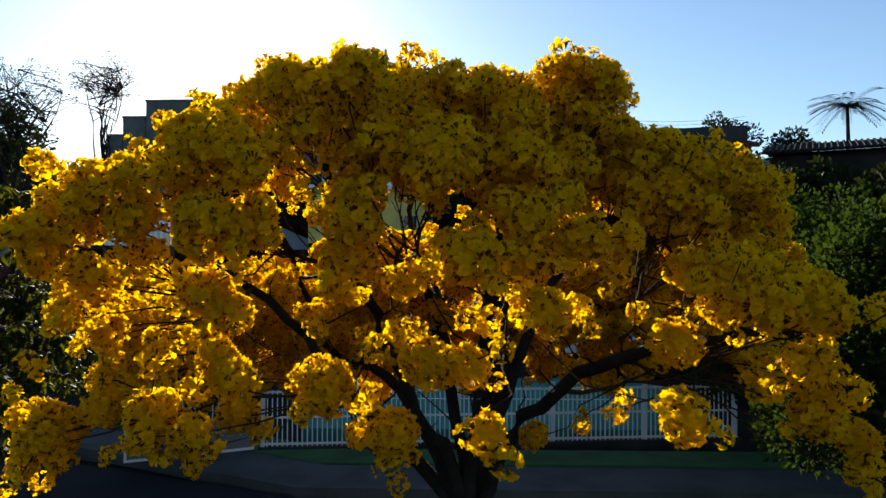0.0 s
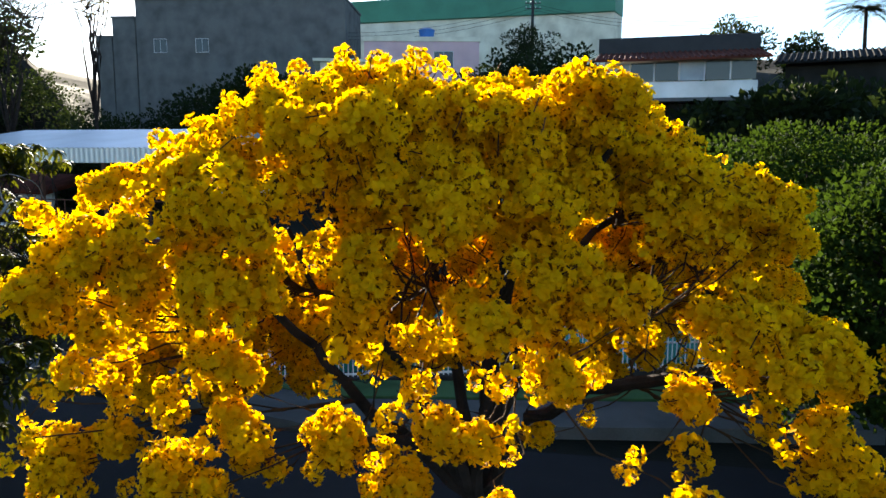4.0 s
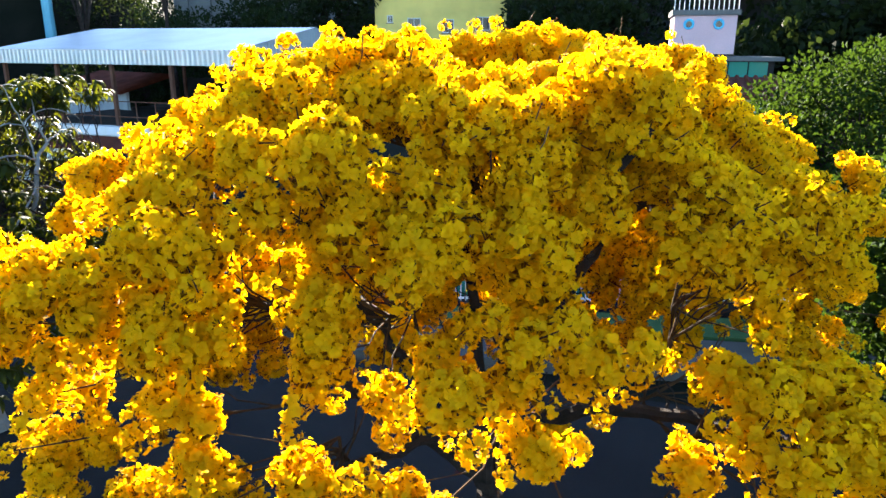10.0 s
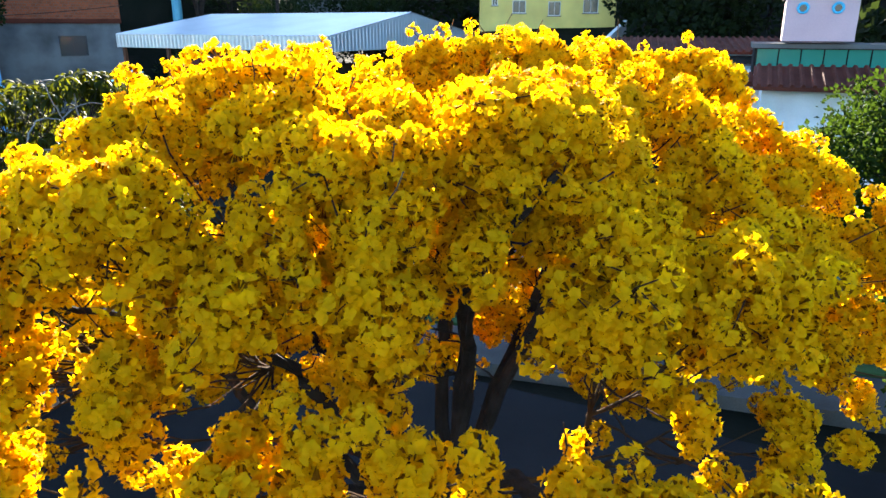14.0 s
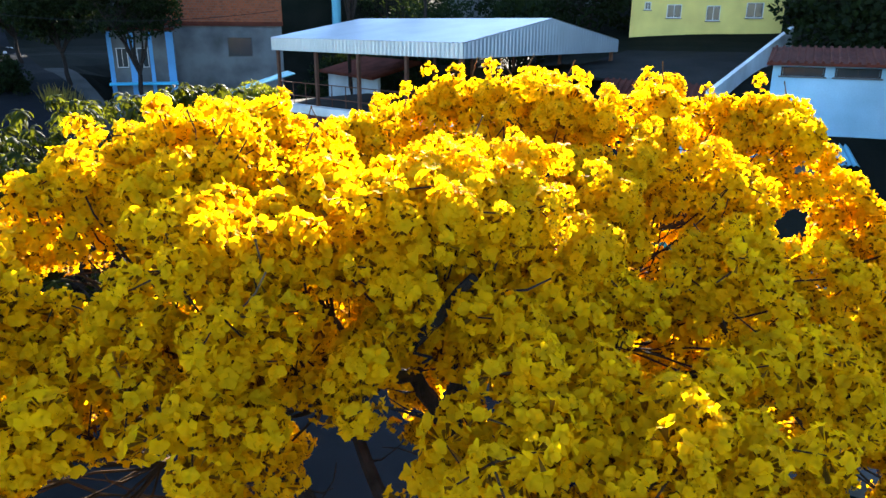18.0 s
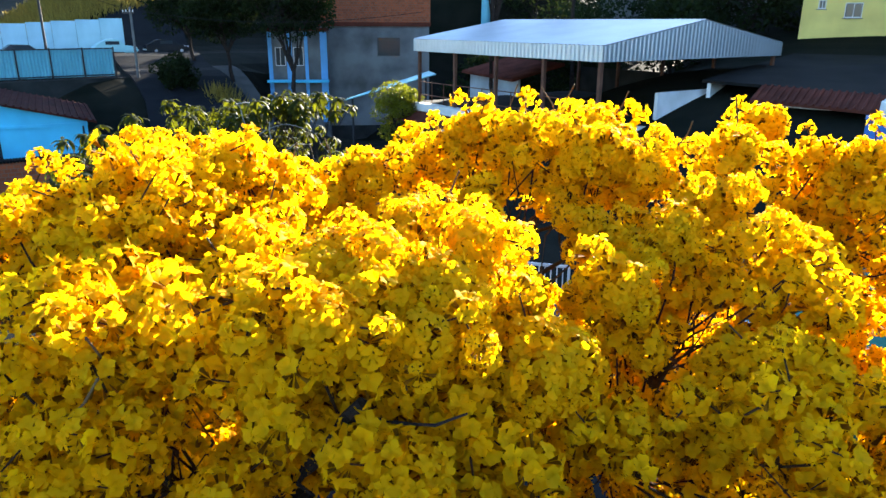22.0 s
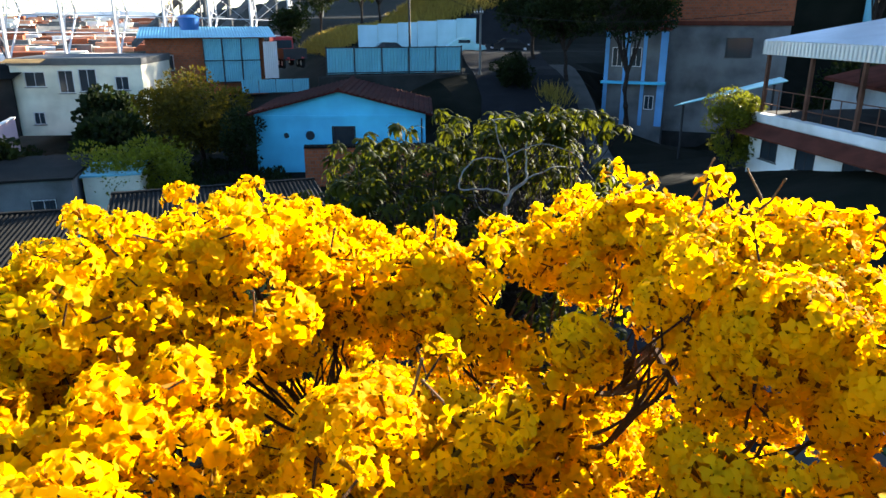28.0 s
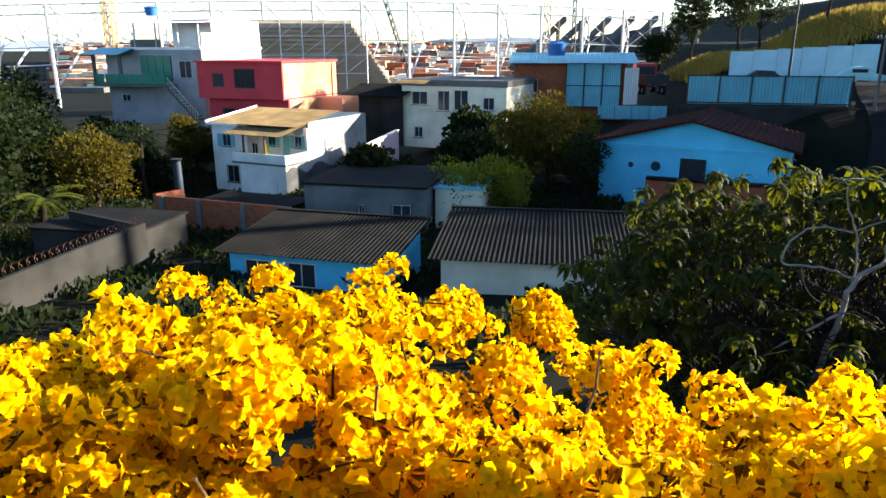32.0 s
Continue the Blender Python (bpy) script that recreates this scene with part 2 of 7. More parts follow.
def slab(bm, corners, thick):
    """A flat sheet through the corners, thickened downwards."""
    top = [bm.verts.new(c) for c in corners]
    low = [bm.verts.new(Vector(c) - Vector((0, 0, thick))) for c in corners]
    n = len(corners)
    bm.faces.new(top)
    bm.faces.new(low[::-1])
    for i in range(n):
        bm.faces.new((top[i], low[i], low[(i + 1) % n], top[(i + 1) % n]))
    return bm


def tube(bm, a, b, r0, r1, sides=6):
    a, b = Vector(a), Vector(b)
    q = (b - a).to_track_quat("Z", "Y").to_matrix()
    rings = []
    for p, r in ((a, r0), (b, r1)):
        rings.append([bm.verts.new(p + q @ Vector((r * math.cos(2 * math.pi * i / sides), r * math.sin(2 * math.pi * i / sides), 0))) for i in range(sides)])
    for i in range(sides):
        j = (i + 1) % sides
        bm.faces.new((rings[0][i], rings[0][j], rings[1][j], rings[1][i]))
    bm.faces.new(rings[0][::-1])
    bm.faces.new(rings[1])
    return bm


def tube_path(bm, pts, r0, r1, sides=7):
    """A bent, tapering tube through the points."""
    pts = [Vector(p) for p in pts]
    n, prev = len(pts), None
    for k, p in enumerate(pts):
        d = (pts[min(k + 1, n - 1)] - pts[max(k - 1, 0)]).normalized()
        q = d.to_track_quat("Z", "Y").to_matrix()
        r = r0 + (r1 - r0) * k / (n - 1)
        ring = [bm.verts.new(p + q @ Vector((r * math.cos(2 * math.pi * i / sides), r * math.sin(2 * math.pi * i / sides), 0))) for i in range(sides)]
        if prev:
            # the rings' starts may turn against each other: join the nearest verts
            o = min(range(sides), key=lambda s: (ring[s].co - prev[0].co).length)
            for i in range(sides):
                bm.faces.new((prev[i], prev[(i + 1) % sides], ring[(i + 1 + o) % sides], ring[(i + o) % sides]))
            ring = ring[o:] + ring[:o]
        else:
            bm.faces.new(ring[::-1])
        prev = ring
    bm.faces.new(prev)
    return bm


def bend(a, b, sag, n=6, rng=random, waver=0.05):
    """Points of a limb from a to b that rises or droops by sag and wavers."""
    a, b = Vector(a), Vector(b)
    l = (b - a).length
    out = []
    for i in range(n):
        f = i / (n - 1)
        w = waver * l * math.sin(math.pi * f)
        out.append(a.lerp(b, f) + Vector((rng.uniform(-w, w), rng.uniform(-w, w), sag * math.sin(math.pi * f) + rng.uniform(-w, w) * 0.5)))
    return out


def bulk(name, V, F, material, parent, kind="stuff", label=""):
    """A large mesh of triangles from arrays."""
    me = bpy.data.meshes.new(name)
    V, F = np.asarray(V, np.float32), np.asarray(F, np.int32)
    me.vertices.add(len(V))
    me.vertices.foreach_set("co", V.ravel())
    me.loops.add(F.size)
    me.loops.foreach_set("vertex_index", F.ravel())
    me.polygons.add(len(F))
    me.polygons.foreach_set("loop_start", np.arange(len(F), dtype=np.int32) * 3)
    me.update(calc_edges=True)
    me.materials.append(material)
    ob = new(name, me)
    ob.parent = parent
    tagged(ob, label, "", "", kind)
    return ob


def rotations(d, spin):
    """Matrices whose third column points along d, turned by spin."""
    d = d / np.linalg.norm(d, axis=1)[:, None]
    h = np.where(np.abs(d[:, 2:3]) < 0.9, np.array([[0, 0, 1.0]]), np.array([[1.0, 0, 0]]))
    u = np.cross(h, d)
    u /= np.linalg.norm(u, axis=1)[:, None]
    v = np.cross(d, u)
    c, s = np.cos(spin)[:, None], np.sin(spin)[:, None]
    return np.stack([u * c + v * s, v * c - u * s, d], axis=2)


def scatter(V, F, R, P, S):
    """Copies of one small mesh at many places, as arrays."""
    n, k = len(P), len(V)
    W = np.einsum("nij,kj->nki", R, V) * np.asarray(S)[:, None, None] + P[:, None, :]
    G = F[None] + (np.arange(n) * k)[:, None, None]
    return W.reshape(-1, 3), G.reshape(-1, 3)


def wall_boxes(bm, length, z0, z1, y0, y1, holes, x0=0.0):
    """A wall along x with openings (x0, x1, z0, z1) that go through it."""
    xs = sorted({x0, x0 + length, *[min(max(h[i], x0), x0 + length) for h in holes for i in (0, 1)]})
    zs = sorted({z0, z1, *[min(max(h[i], z0), z1) for h in holes for i in (2, 3)]})
    for i in range(len(xs) - 1):
        runs = []
        for k in range(len(zs) - 1):
            cx, cz = (xs[i] + xs[i + 1]) / 2, (zs[k] + zs[k + 1]) / 2
            if any(h[0] < cx < h[1] and h[2] < cz < h[3] for h in holes):
                continue
            if runs and abs(runs[-1][1] - zs[k]) < 1e-6:
                runs[-1][1] = zs[k + 1]
            else:
                runs.append([zs[k], zs[k + 1]])
        for a, b in runs:
            cuts = [a, *[z for z in zs if a + 1e-6 < z < b - 1e-6], b]
            for u, v in zip(cuts, cuts[1:]):
                box(bm, xs[i], xs[i + 1], y0, y1, u, v)
    bmesh.ops.remove_doubles(bm, verts=bm.verts[:], dist=1e-4)
    bm.verts.index_update()
    seen = {}
    for f in bm.faces:
        seen.setdefault(frozenset(v.index for v in f.verts), []).append(f)
    bmesh.ops.delete(bm, geom=[f for fs in seen.values() if len(fs) > 1 for f in fs], context="FACES_ONLY")
    return bm


def side(parent, m):
    """A frame for one face of a house: x along it, -y outwards."""
    return m


def place(ob, m):
    ob.matrix_basis = m
    return ob


def window(house, m, x0, x1, z0, z1, frame_mat=None, bars=False, sash=2, pane_mat=None, sill=True):
    """A window in the face m of a house: frame, panes, sill and, where seen, a grille."""
    fm, pm = frame_mat or STEEL, pane_mat or GLASS
    t = 0.06
    w = part("window", boxes((x0, x1, 0.03, 0.09, z0, z0 + t), (x0, x1, 0.03, 0.09, z1 - t, z1), (x0, x0 + t, 0.03, 0.09, z0 + t, z1 - t), (x1 - t, x1, 0.03, 0.09, z0 + t, z1 - t)), fm, house)
    w.matrix_basis = m
    step = (x1 - x0 - 2 * t) / sash
    for i in range(sash):
        a = x0 + t + i * step
        part("pane", boxes((a + 0.02, a + step - 0.02, 0.055, 0.065, z0 + t, z1 - t)), pm, w)
        if i:
            part("mullion", boxes((a - 0.02, a + 0.02, 0.04, 0.08, z0 + t, z1 - t)), fm, w)
    if sill:
        part("sill", boxes((x0 - 0.08, x1 + 0.08, -0.08, 0.03, z0 - 0.07, z0 - 0.003)), CONCRETE, w)
    if bars:
        g = bmesh.new()
        n = max(3, int((x1 - x0) / 0.14))
        for i in range(n + 1):
            x = x0 + (x1 - x0) * i / n
            box(g, x - 0.012, x + 0.012, -0.04, -0.016, z0, z1)
        for z in (z0 + 0.1, (z0 + z1) / 2, z1 - 0.1):
            box(g, x0, x1, -0.016, 0.0, z - 0.012, z + 0.012)
        part("grille", g, DARK_STEEL, w)
    return w


def corrugated(length, depth, rise, wave=0.18, amp=0.03, thick=0.012, top=None):
    """A corrugated sheet: waves run along x, the fall along y from z=rise to 0. Upright when depth is nothing."""
    if depth < 0.05:
        bm = bmesh.new()
        n = max(8, int(length / wave * 4))
        low, high, lo2, hi2 = [], [], [], []
        for i in range(n + 1):
            x, y = length * i / n, amp * (1, 1, -1, -1)[i % 4]
            zt = top(x) if top else rise
            low.append(bm.verts.new((x, y, 0)))
            high.append(bm.verts.new((x, y, zt)))
            lo2.append(bm.verts.new((x, y + thick, 0)))
            hi2.append(bm.verts.new((x, y + thick, zt)))
        for i in range(n):
            bm.faces.new((low[i], low[i + 1], high[i + 1], high[i]))
            bm.faces.new((lo2[i], hi2[i], hi2[i + 1], lo2[i + 1]))
            bm.faces.new((high[i], high[i + 1], hi2[i + 1], hi2[i]))
        return bm
    bm = bmesh.new()
    n = max(8, int(length / wave * 4))
    rows = []
    for dz in (0.0, -thick):
        for y, z in ((0.0, 0.0), (depth, rise)):
            rows.append([bm.verts.new((length * i / n, y, z + dz + amp * math.cos(i * math.pi / 2))) for i in range(n + 1)])
    for i in range(n):
        bm.faces.new((rows[0][i], rows[0][i + 1], rows[1][i + 1], rows[1][i]))
        bm.faces.new((rows[2][i], rows[3][i], rows[3][i + 1], rows[2][i + 1]))
        bm.faces.new((rows[0][i], rows[2][i], rows[2][i + 1], rows[0][i + 1]))
        bm.faces.new((rows[1][i], rows[1][i + 1], rows[3][i + 1], rows[3][i]))
    return bm


def sstep(a, b, x):
    t = min(max((x - a) / (b - a), 0.0), 1.0)
    return t * t * (3 - 2 * t)


def ground_z(x, y):
    """Height of the ground: a street by the tree, a valley to the west, a hill behind."""
    z = 1.0
    hill = sstep(-38, -14, x)
    z += (5.0 * sstep(24, 50, y) + 13.0 * sstep(50, 104, y)) * hill
    z += 7.0 * sstep(9, 40, x) * sstep(10, 40, y) * (1 - 0.75 * sstep(55, 90, y))
    west = sstep(-8, -34, x)
    z += west * (-2.2 + 5.4 * sstep(17, 30, y) * sstep(-38, -56, x) - 2.0 * sstep(0, -16, y) * sstep(-30, -52, x))
    z += 2.6 * sstep(-56, -64, x) * sstep(-4, 12, y) * (1 - sstep(-84, -120, x))
    z += 5.0 * sstep(-66, -84, x) * sstep(32, 44, y)
    z += 13.0 * sstep(-20, -60, x) * sstep(58, 100, y)
    z -= 1.65 * sstep(-56, -66, x) * sstep(22, 29, y) * (1 - sstep(-71, -78, x))
    z += 3.0 * sstep(-12, -40, y) * sstep(-30, 0, x)
    # added mound, mostly out of view, shaped to keep sun off the valley
    z += 8.0 * math.exp(-(((x + 58) / 15) ** 2 + ((y - 80) / 13) ** 2) ** 2)
    z -= 4.6 * math.exp(-(((x + 48.5) / 6.5) ** 2 + ((y - 46.5) / 5.5) ** 2) ** 2)
    return z


# ---- ground ----
def build_ground():
    xs = np.concatenate([np.linspace(-2500, -320, 6), np.linspace(-300, -130, 10), np.linspace(-126, 60, 94), np.linspace(70, 300, 8), np.linspace(400, 2500, 5)])
    ys = np.concatenate([np.linspace(-2500, -200, 6), np.linspace(-150, -50, 8), np.linspace(-46, 130, 89), np.linspace(140, 300, 8), np.linspace(500, 2500, 5)])
    bm = bmesh.new()
    grid = [[bm.verts.new((x, y, ground_z(x, y) + 0.12 * noise.noise(Vector((x * 0.2, y * 0.2, 0))))) for x in xs] for y in ys]
    for j in range(len(ys) - 1):
        for i in range(len(xs) - 1):
            bm.faces.new((grid[j][i], grid[j][i + 1], grid[j + 1][i + 1], grid[j + 1][i]))
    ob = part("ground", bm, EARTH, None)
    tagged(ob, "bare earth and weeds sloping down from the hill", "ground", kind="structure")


build_ground()


def strip(name, label, material, pts, width, lift=0.06, category="road"):
    """A paved strip laid over the ground along a line."""
    bm = bmesh.new()
    dense = []
    for a, b in zip(pts, pts[1:]):
        n = max(2, int((Vector(b) - Vector(a)).length / 2))
        dense += [Vector(a).lerp(Vector(b), i / n) for i in range(n)]
    dense.append(Vector(pts[-1]))
    rows = []
    for k, p in enumerate(dense):
        d = (dense[min(k + 1, len(dense) - 1)] - dense[max(k - 1, 0)]).normalized()
        s = Vector((-d.y, d.x)) * width / 2
        z = max(ground_z(*(p + s)), ground_z(*(p - s)), ground_z(*p)) + lift + 0.1
        rows.append([bm.verts.new((q.x, q.y, zz)) for q, zz in ((p + s, z - 0.5), (p + s, z), (p - s, z), (p - s, z - 0.5))])
    for r0, r1 in zip(rows, rows[1:]):
        for i in range(3):
            bm.faces.new((r0[i], r0[i + 1], r1[i + 1], r1[i]))
    ob = part(name, bm, material, None)
    return tagged(ob, label, category, kind="structure")


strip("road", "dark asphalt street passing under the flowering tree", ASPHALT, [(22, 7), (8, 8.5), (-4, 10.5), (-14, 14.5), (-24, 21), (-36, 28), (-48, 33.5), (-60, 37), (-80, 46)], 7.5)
strip("pavement", "worn concrete pavement beside the street", PAVING, [(9, 15.0), (-3, 15.2), (-12, 19.6), (-20, 25.5)], 1.6, 0.2, "pavement")
strip("pavement", "worn concrete pavement under the street trees", PAVING, [(-22, 25.6), (-30, 30.2), (-38, 34.0), (-47, 38.0), (-56, 41.0)], 1.9, 0.18, "pavement")
strip("verge", "green grass strip in front of the fence", mat("short grass", (0.05, 0.11, 0.04), 0.95, 0, 0.4, 4, 0.5, 60), [(8, 16.6), (-3, 16.7), (-9, 20.0)], 1.2, 0.22, "grass")


# ---- the flowering tree ----
def trumpet(rng, fine=False):
    """One trumpet flower along +z: a narrow tube that opens into five broad, ruffled lobes."""
    V, F = [(0.0, 0.0, 0.0)], []
    for i in range(5):
        a = 2 * math.pi * i / 5
        V.append((0.0095 * math.cos(a), 0.0095 * math.sin(a), 0.055 + rng.uniform(-0.003, 0.003)))
    F += [(0, 1 + i, 1 + (i + 1) % 5) for i in range(5)]
    V.append((0.0, 0.0, 0.046))
    F += [(1 + i, 1 + (i + 1) % 5, 6) for i in range(5)]
    side_lean = rng.uniform(-0.15, 0.15, 2)
    for i in range(5):
        a = 2 * math.pi * (i + 0.5) / 5
        n = len(V)
        r0 = (0.0345 if fine else 0.0330) * rng.uniform(0.80, 1.18)
        lift = rng.uniform(-0.017, 0.008)
        p, q = 1 + i, 1 + (i + 1) % 5
        if fine:
            rim = ((-0.42, 0.55, 0.064), (0.42, 0.55, 0.064), (-0.70, 0.84, 0.066), (-0.36, 1.10, 0.062), (0.0, 0.95, 0.066), (0.38, 1.08, 0.062), (0.70, 0.84, 0.066))
            F += [(p, n, n + 1), (p, n + 1, q), (n, n + 2, n + 3), (n, n + 3, n + 4), (n, n + 4, n + 1), (n + 1, n + 4, n + 5), (n + 1, n + 5, n + 6)]
        else:
            rim = ((-0.64, 0.86, 0.067), (0.0, 1.08, 0.063), (0.64, 0.86, 0.067))
            F += [(p, n, n + 1), (p, n + 1, q), (q, n + 1, n + 2)]
        for da, r, z in rim:
            x, y = r0 * r * math.cos(a + da), r0 * r * math.sin(a + da)
            V.append((x, y, z + lift * (1.0 if r > 0.7 else 0.3) + side_lean[0] * x + side_lean[1] * y + rng.uniform(-1, 1) * ((0.0055 if fine else 0.0095) if r > 0.7 else 0.003)))
    return np.array(V), np.array(F)


TUBE_TRIS, COARSE_TRIS, FINE_TRIS = 5, 25, 45


def head_mesh(rng, count, spread, core, fine=False):
    """A domed head of close-packed trumpets round one twig's end."""
    VV, FF, off = [], [], 0
    lean = rng.normal(0, 0.25, 3)
    for i in range(count):
        V, F = trumpet(rng, fine)
        cz = 1 - (i + 0.5) / count * spread
        ph = (i + 0.5) * 2.39996
        d = np.array([[math.sqrt(max(0, 1 - cz * cz)) * math.cos(ph), math.sqrt(max(0, 1 - cz * cz)) * math.sin(ph), cz]]) + rng.normal(0, 0.12, (1, 3))
        dn = d / np.linalg.norm(d)
        tilt = dn + rng.normal(0, 0.16, (1, 3))
        reach = core * rng.uniform(0.82, 1.12) * (1 + 0.35 * float(dn[0] @ lean))
        v, f = scatter(V * np.array([1, 1, rng.uniform(0.85, 1.15)]), F, rotations(tilt, rng.uniform(0, 6.3, 1)), dn * reach, [rng.uniform(0.78, 1.15)])
        VV.append(v)
        FF.append(f + off)
        off += len(v)
    return np.concatenate(VV), np.concatenate(FF)


# the clumps of flowers that each bough carries: centre and radius
BOUGHS = []
BOUGHS.append([(-2.23, 4.24, 6.45, 0.15), (-2.53, 4.42, 6.33, 0.15), (-2.24, 4.15, 6.31, 0.15), (-2.55, 4.16, 6.17, 0.16), (-2.51, 4.22, 6.04, 0.16), (-2.24, 4.27, 5.89, 0.16), (-2.38, 4.25, 5.66, 0.13), (-2.28, 4.61, 5.53, 0.17)])
BOUGHS.append([(-1.65, 4.56, 6.82, 0.17), (-1.78, 4.49, 6.78, 0.16), (-1.53, 4.09, 6.65, 0.18), (-1.29, 4.06, 6.61, 0.18), (-1.97, 4.18, 6.46, 0.14), (-1.52, 4.11, 6.26, 0.16), (-1.93, 4.16, 6.22, 0.15), (-1.29, 4.04, 6.16, 0.15), (-1.42, 4.01, 6.16, 0.23), (-1.48, 4.12, 5.81, 0.18)])
BOUGHS.append([(-1.35, 4.12, 5.67, 0.14), (-1.44, 4.16, 5.41, 0.12), (-1.38, 4.14, 5.34, 0.13), (-0.67, 6.09, 5.29, 0.24), (-0.77, 4.17, 5.26, 0.16), (-0.87, 4.28, 5.26, 0.19), (-1.84, 4.22, 5.08, 0.20), (-1.40, 4.50, 5.02, 0.13), (-1.55, 4.08, 4.98, 0.14), (-0.39, 4.17, 4.97, 0.15)])
BOUGHS.append([(-0.67, 4.27, 7.16, 0.16), (-0.60, 4.35, 7.15, 0.16), (-1.07, 4.36, 7.12, 0.17), (-0.67, 4.19, 7.10, 0.15), (-1.11, 4.32, 7.02, 0.13), (-0.66, 4.67, 6.82, 0.15), (-0.96, 4.32, 6.81, 0.13), (-0.53, 4.35, 6.79, 0.13)])
BOUGHS.append([(-0.36, 4.65, 6.74, 0.12), (-0.14, 4.22, 6.64, 0.16), (-0.24, 4.34, 6.64, 0.15), (-0.10, 4.19, 6.55, 0.14), (-0.74, 4.59, 6.44, 0.16), (-0.70, 4.21, 6.34, 0.15), (-0.60, 4.07, 6.19, 0.17), (-0.07, 4.21, 6.07, 0.15), (-0.68, 4.18, 5.99, 0.17), (-0.30, 4.10, 5.89, 0.14)])
BOUGHS.append([(0.41, 4.04, 6.24, 0.14), (0.73, 4.16, 6.13, 0.16), (0.06, 3.91, 6.02, 0.20), (0.33, 4.08, 6.00, 0.17), (1.01, 4.41, 5.95, 0.10), (0.44, 3.90, 5.75, 0.13), (0.49, 3.94, 5.69, 0.12), (0.00, 3.73, 5.44, 0.17), (-0.20, 3.88, 5.44, 0.15), (1.06, 3.39, 5.24, 0.12), (0.11, 3.58, 5.13, 0.13)])
BOUGHS.append([(1.43, 4.42, 5.97, 0.14), (1.71, 4.35, 5.92, 0.19), (1.88, 4.38, 5.91, 0.19), (1.60, 4.32, 5.90, 0.19), (2.04, 4.16, 5.79, 0.22), (1.90, 4.05, 5.79, 0.16), (1.67, 3.86, 5.78, 0.14), (2.25, 4.71, 5.77, 0.13), (1.49, 4.06, 5.75, 0.16), (2.05, 4.01, 5.72, 0.18), (2.26, 4.84, 5.70, 0.19), (1.28, 4.18, 5.53, 0.14), (1.92, 3.91, 5.43, 0.18), (1.99, 3.98, 5.15, 0.15), (2.47, 4.42, 4.89, 0.14)])
BOUGHS.append([(-2.55, 5.47, 5.49, 0.25), (-2.43, 4.83, 5.00, 0.14), (-3.04, 5.09, 4.80, 0.20), (-2.80, 4.83, 4.78, 0.23), (-2.95, 5.38, 4.68, 0.13), (-3.09, 5.01, 4.54, 0.13)])
BOUGHS.append([(-1.43, 5.88, 7.45, 0.11), (-1.07, 5.20, 7.37, 0.12), (-1.30, 5.61, 7.31, 0.21), (-1.41, 5.34, 7.30, 0.13), (-1.48, 5.42, 7.29, 0.16), (-1.50, 5.19, 7.21, 0.16), (-1.05, 5.46, 7.13, 0.20), (-1.72, 5.30, 6.89, 0.20), (-1.74, 4.90, 6.88, 0.21)])
BOUGHS.append([(0.16, 4.98, 7.27, 0.16), (0.44, 5.16, 7.20, 0.17), (0.17, 4.72, 7.18, 0.13), (0.39, 4.94, 7.17, 0.11), (-0.17, 5.07, 7.04, 0.15), (0.39, 4.75, 7.02, 0.11), (-0.24, 4.68, 6.91, 0.12), (0.38, 4.80, 6.79, 0.17), (0.28, 4.82, 6.78, 0.16), (0.83, 5.10, 6.78, 0.14), (-0.13, 4.90, 6.78, 0.14), (0.12, 4.50, 6.74, 0.11), (0.41, 4.55, 6.71, 0.13), (0.52, 4.68, 6.47, 0.11), (0.43, 4.55, 6.38, 0.16)])
BOUGHS.append([(1.51, 5.22, 6.86, 0.16), (1.58, 4.71, 6.78, 0.10), (1.74, 5.51, 6.75, 0.16), (1.60, 5.03, 6.71, 0.16), (2.14, 5.89, 6.70, 0.12), (2.14, 5.37, 6.70, 0.13), (2.08, 5.14, 6.66, 0.17), (2.31, 5.53, 6.61, 0.14), (1.79, 5.22, 6.61, 0.12), (1.95, 5.41, 6.60, 0.15), (1.50, 5.38, 6.59, 0.10), (1.48, 4.88, 6.49, 0.18), (1.33, 4.97, 6.48, 0.19), (1.61, 5.01, 6.44, 0.16), (2.31, 5.28, 6.42, 0.12), (2.26, 5.88, 6.28, 0.22), (2.19, 5.60, 6.18, 0.14), (1.94, 5.22, 5.89, 0.13)])
BOUGHS.append([(-2.29, 6.65, 7.17, 0.14), (-2.71, 7.07, 6.96, 0.19), (-2.26, 5.57, 6.88, 0.18), (-2.71, 5.71, 6.74, 0.17), (-2.85, 5.74, 6.66, 0.15), (-3.24, 6.07, 6.28, 0.21)])
BOUGHS.append([(-0.93, 6.37, 7.60, 0.10), (-0.58, 6.07, 7.60, 0.10), (-0.79, 5.88, 7.58, 0.10), (-1.12, 6.53, 7.57, 0.10), (-0.58, 6.04, 7.57, 0.13), (-0.74, 5.97, 7.56, 0.11), (-0.66, 6.20, 7.55, 0.17), (-0.99, 5.73, 7.53, 0.12), (-0.56, 6.21, 7.52, 0.10), (-0.98, 5.87, 7.52, 0.11), (-1.54, 6.21, 7.48, 0.11), (-1.16, 5.97, 7.47, 0.14), (-0.69, 6.51, 7.46, 0.12), (-1.20, 5.81, 7.44, 0.15), (-1.88, 6.39, 7.36, 0.11), (-0.82, 6.75, 7.35, 0.10), (-0.78, 6.48, 7.34, 0.15), (-1.40, 6.90, 7.31, 0.13), (-1.21, 6.67, 7.26, 0.12)])
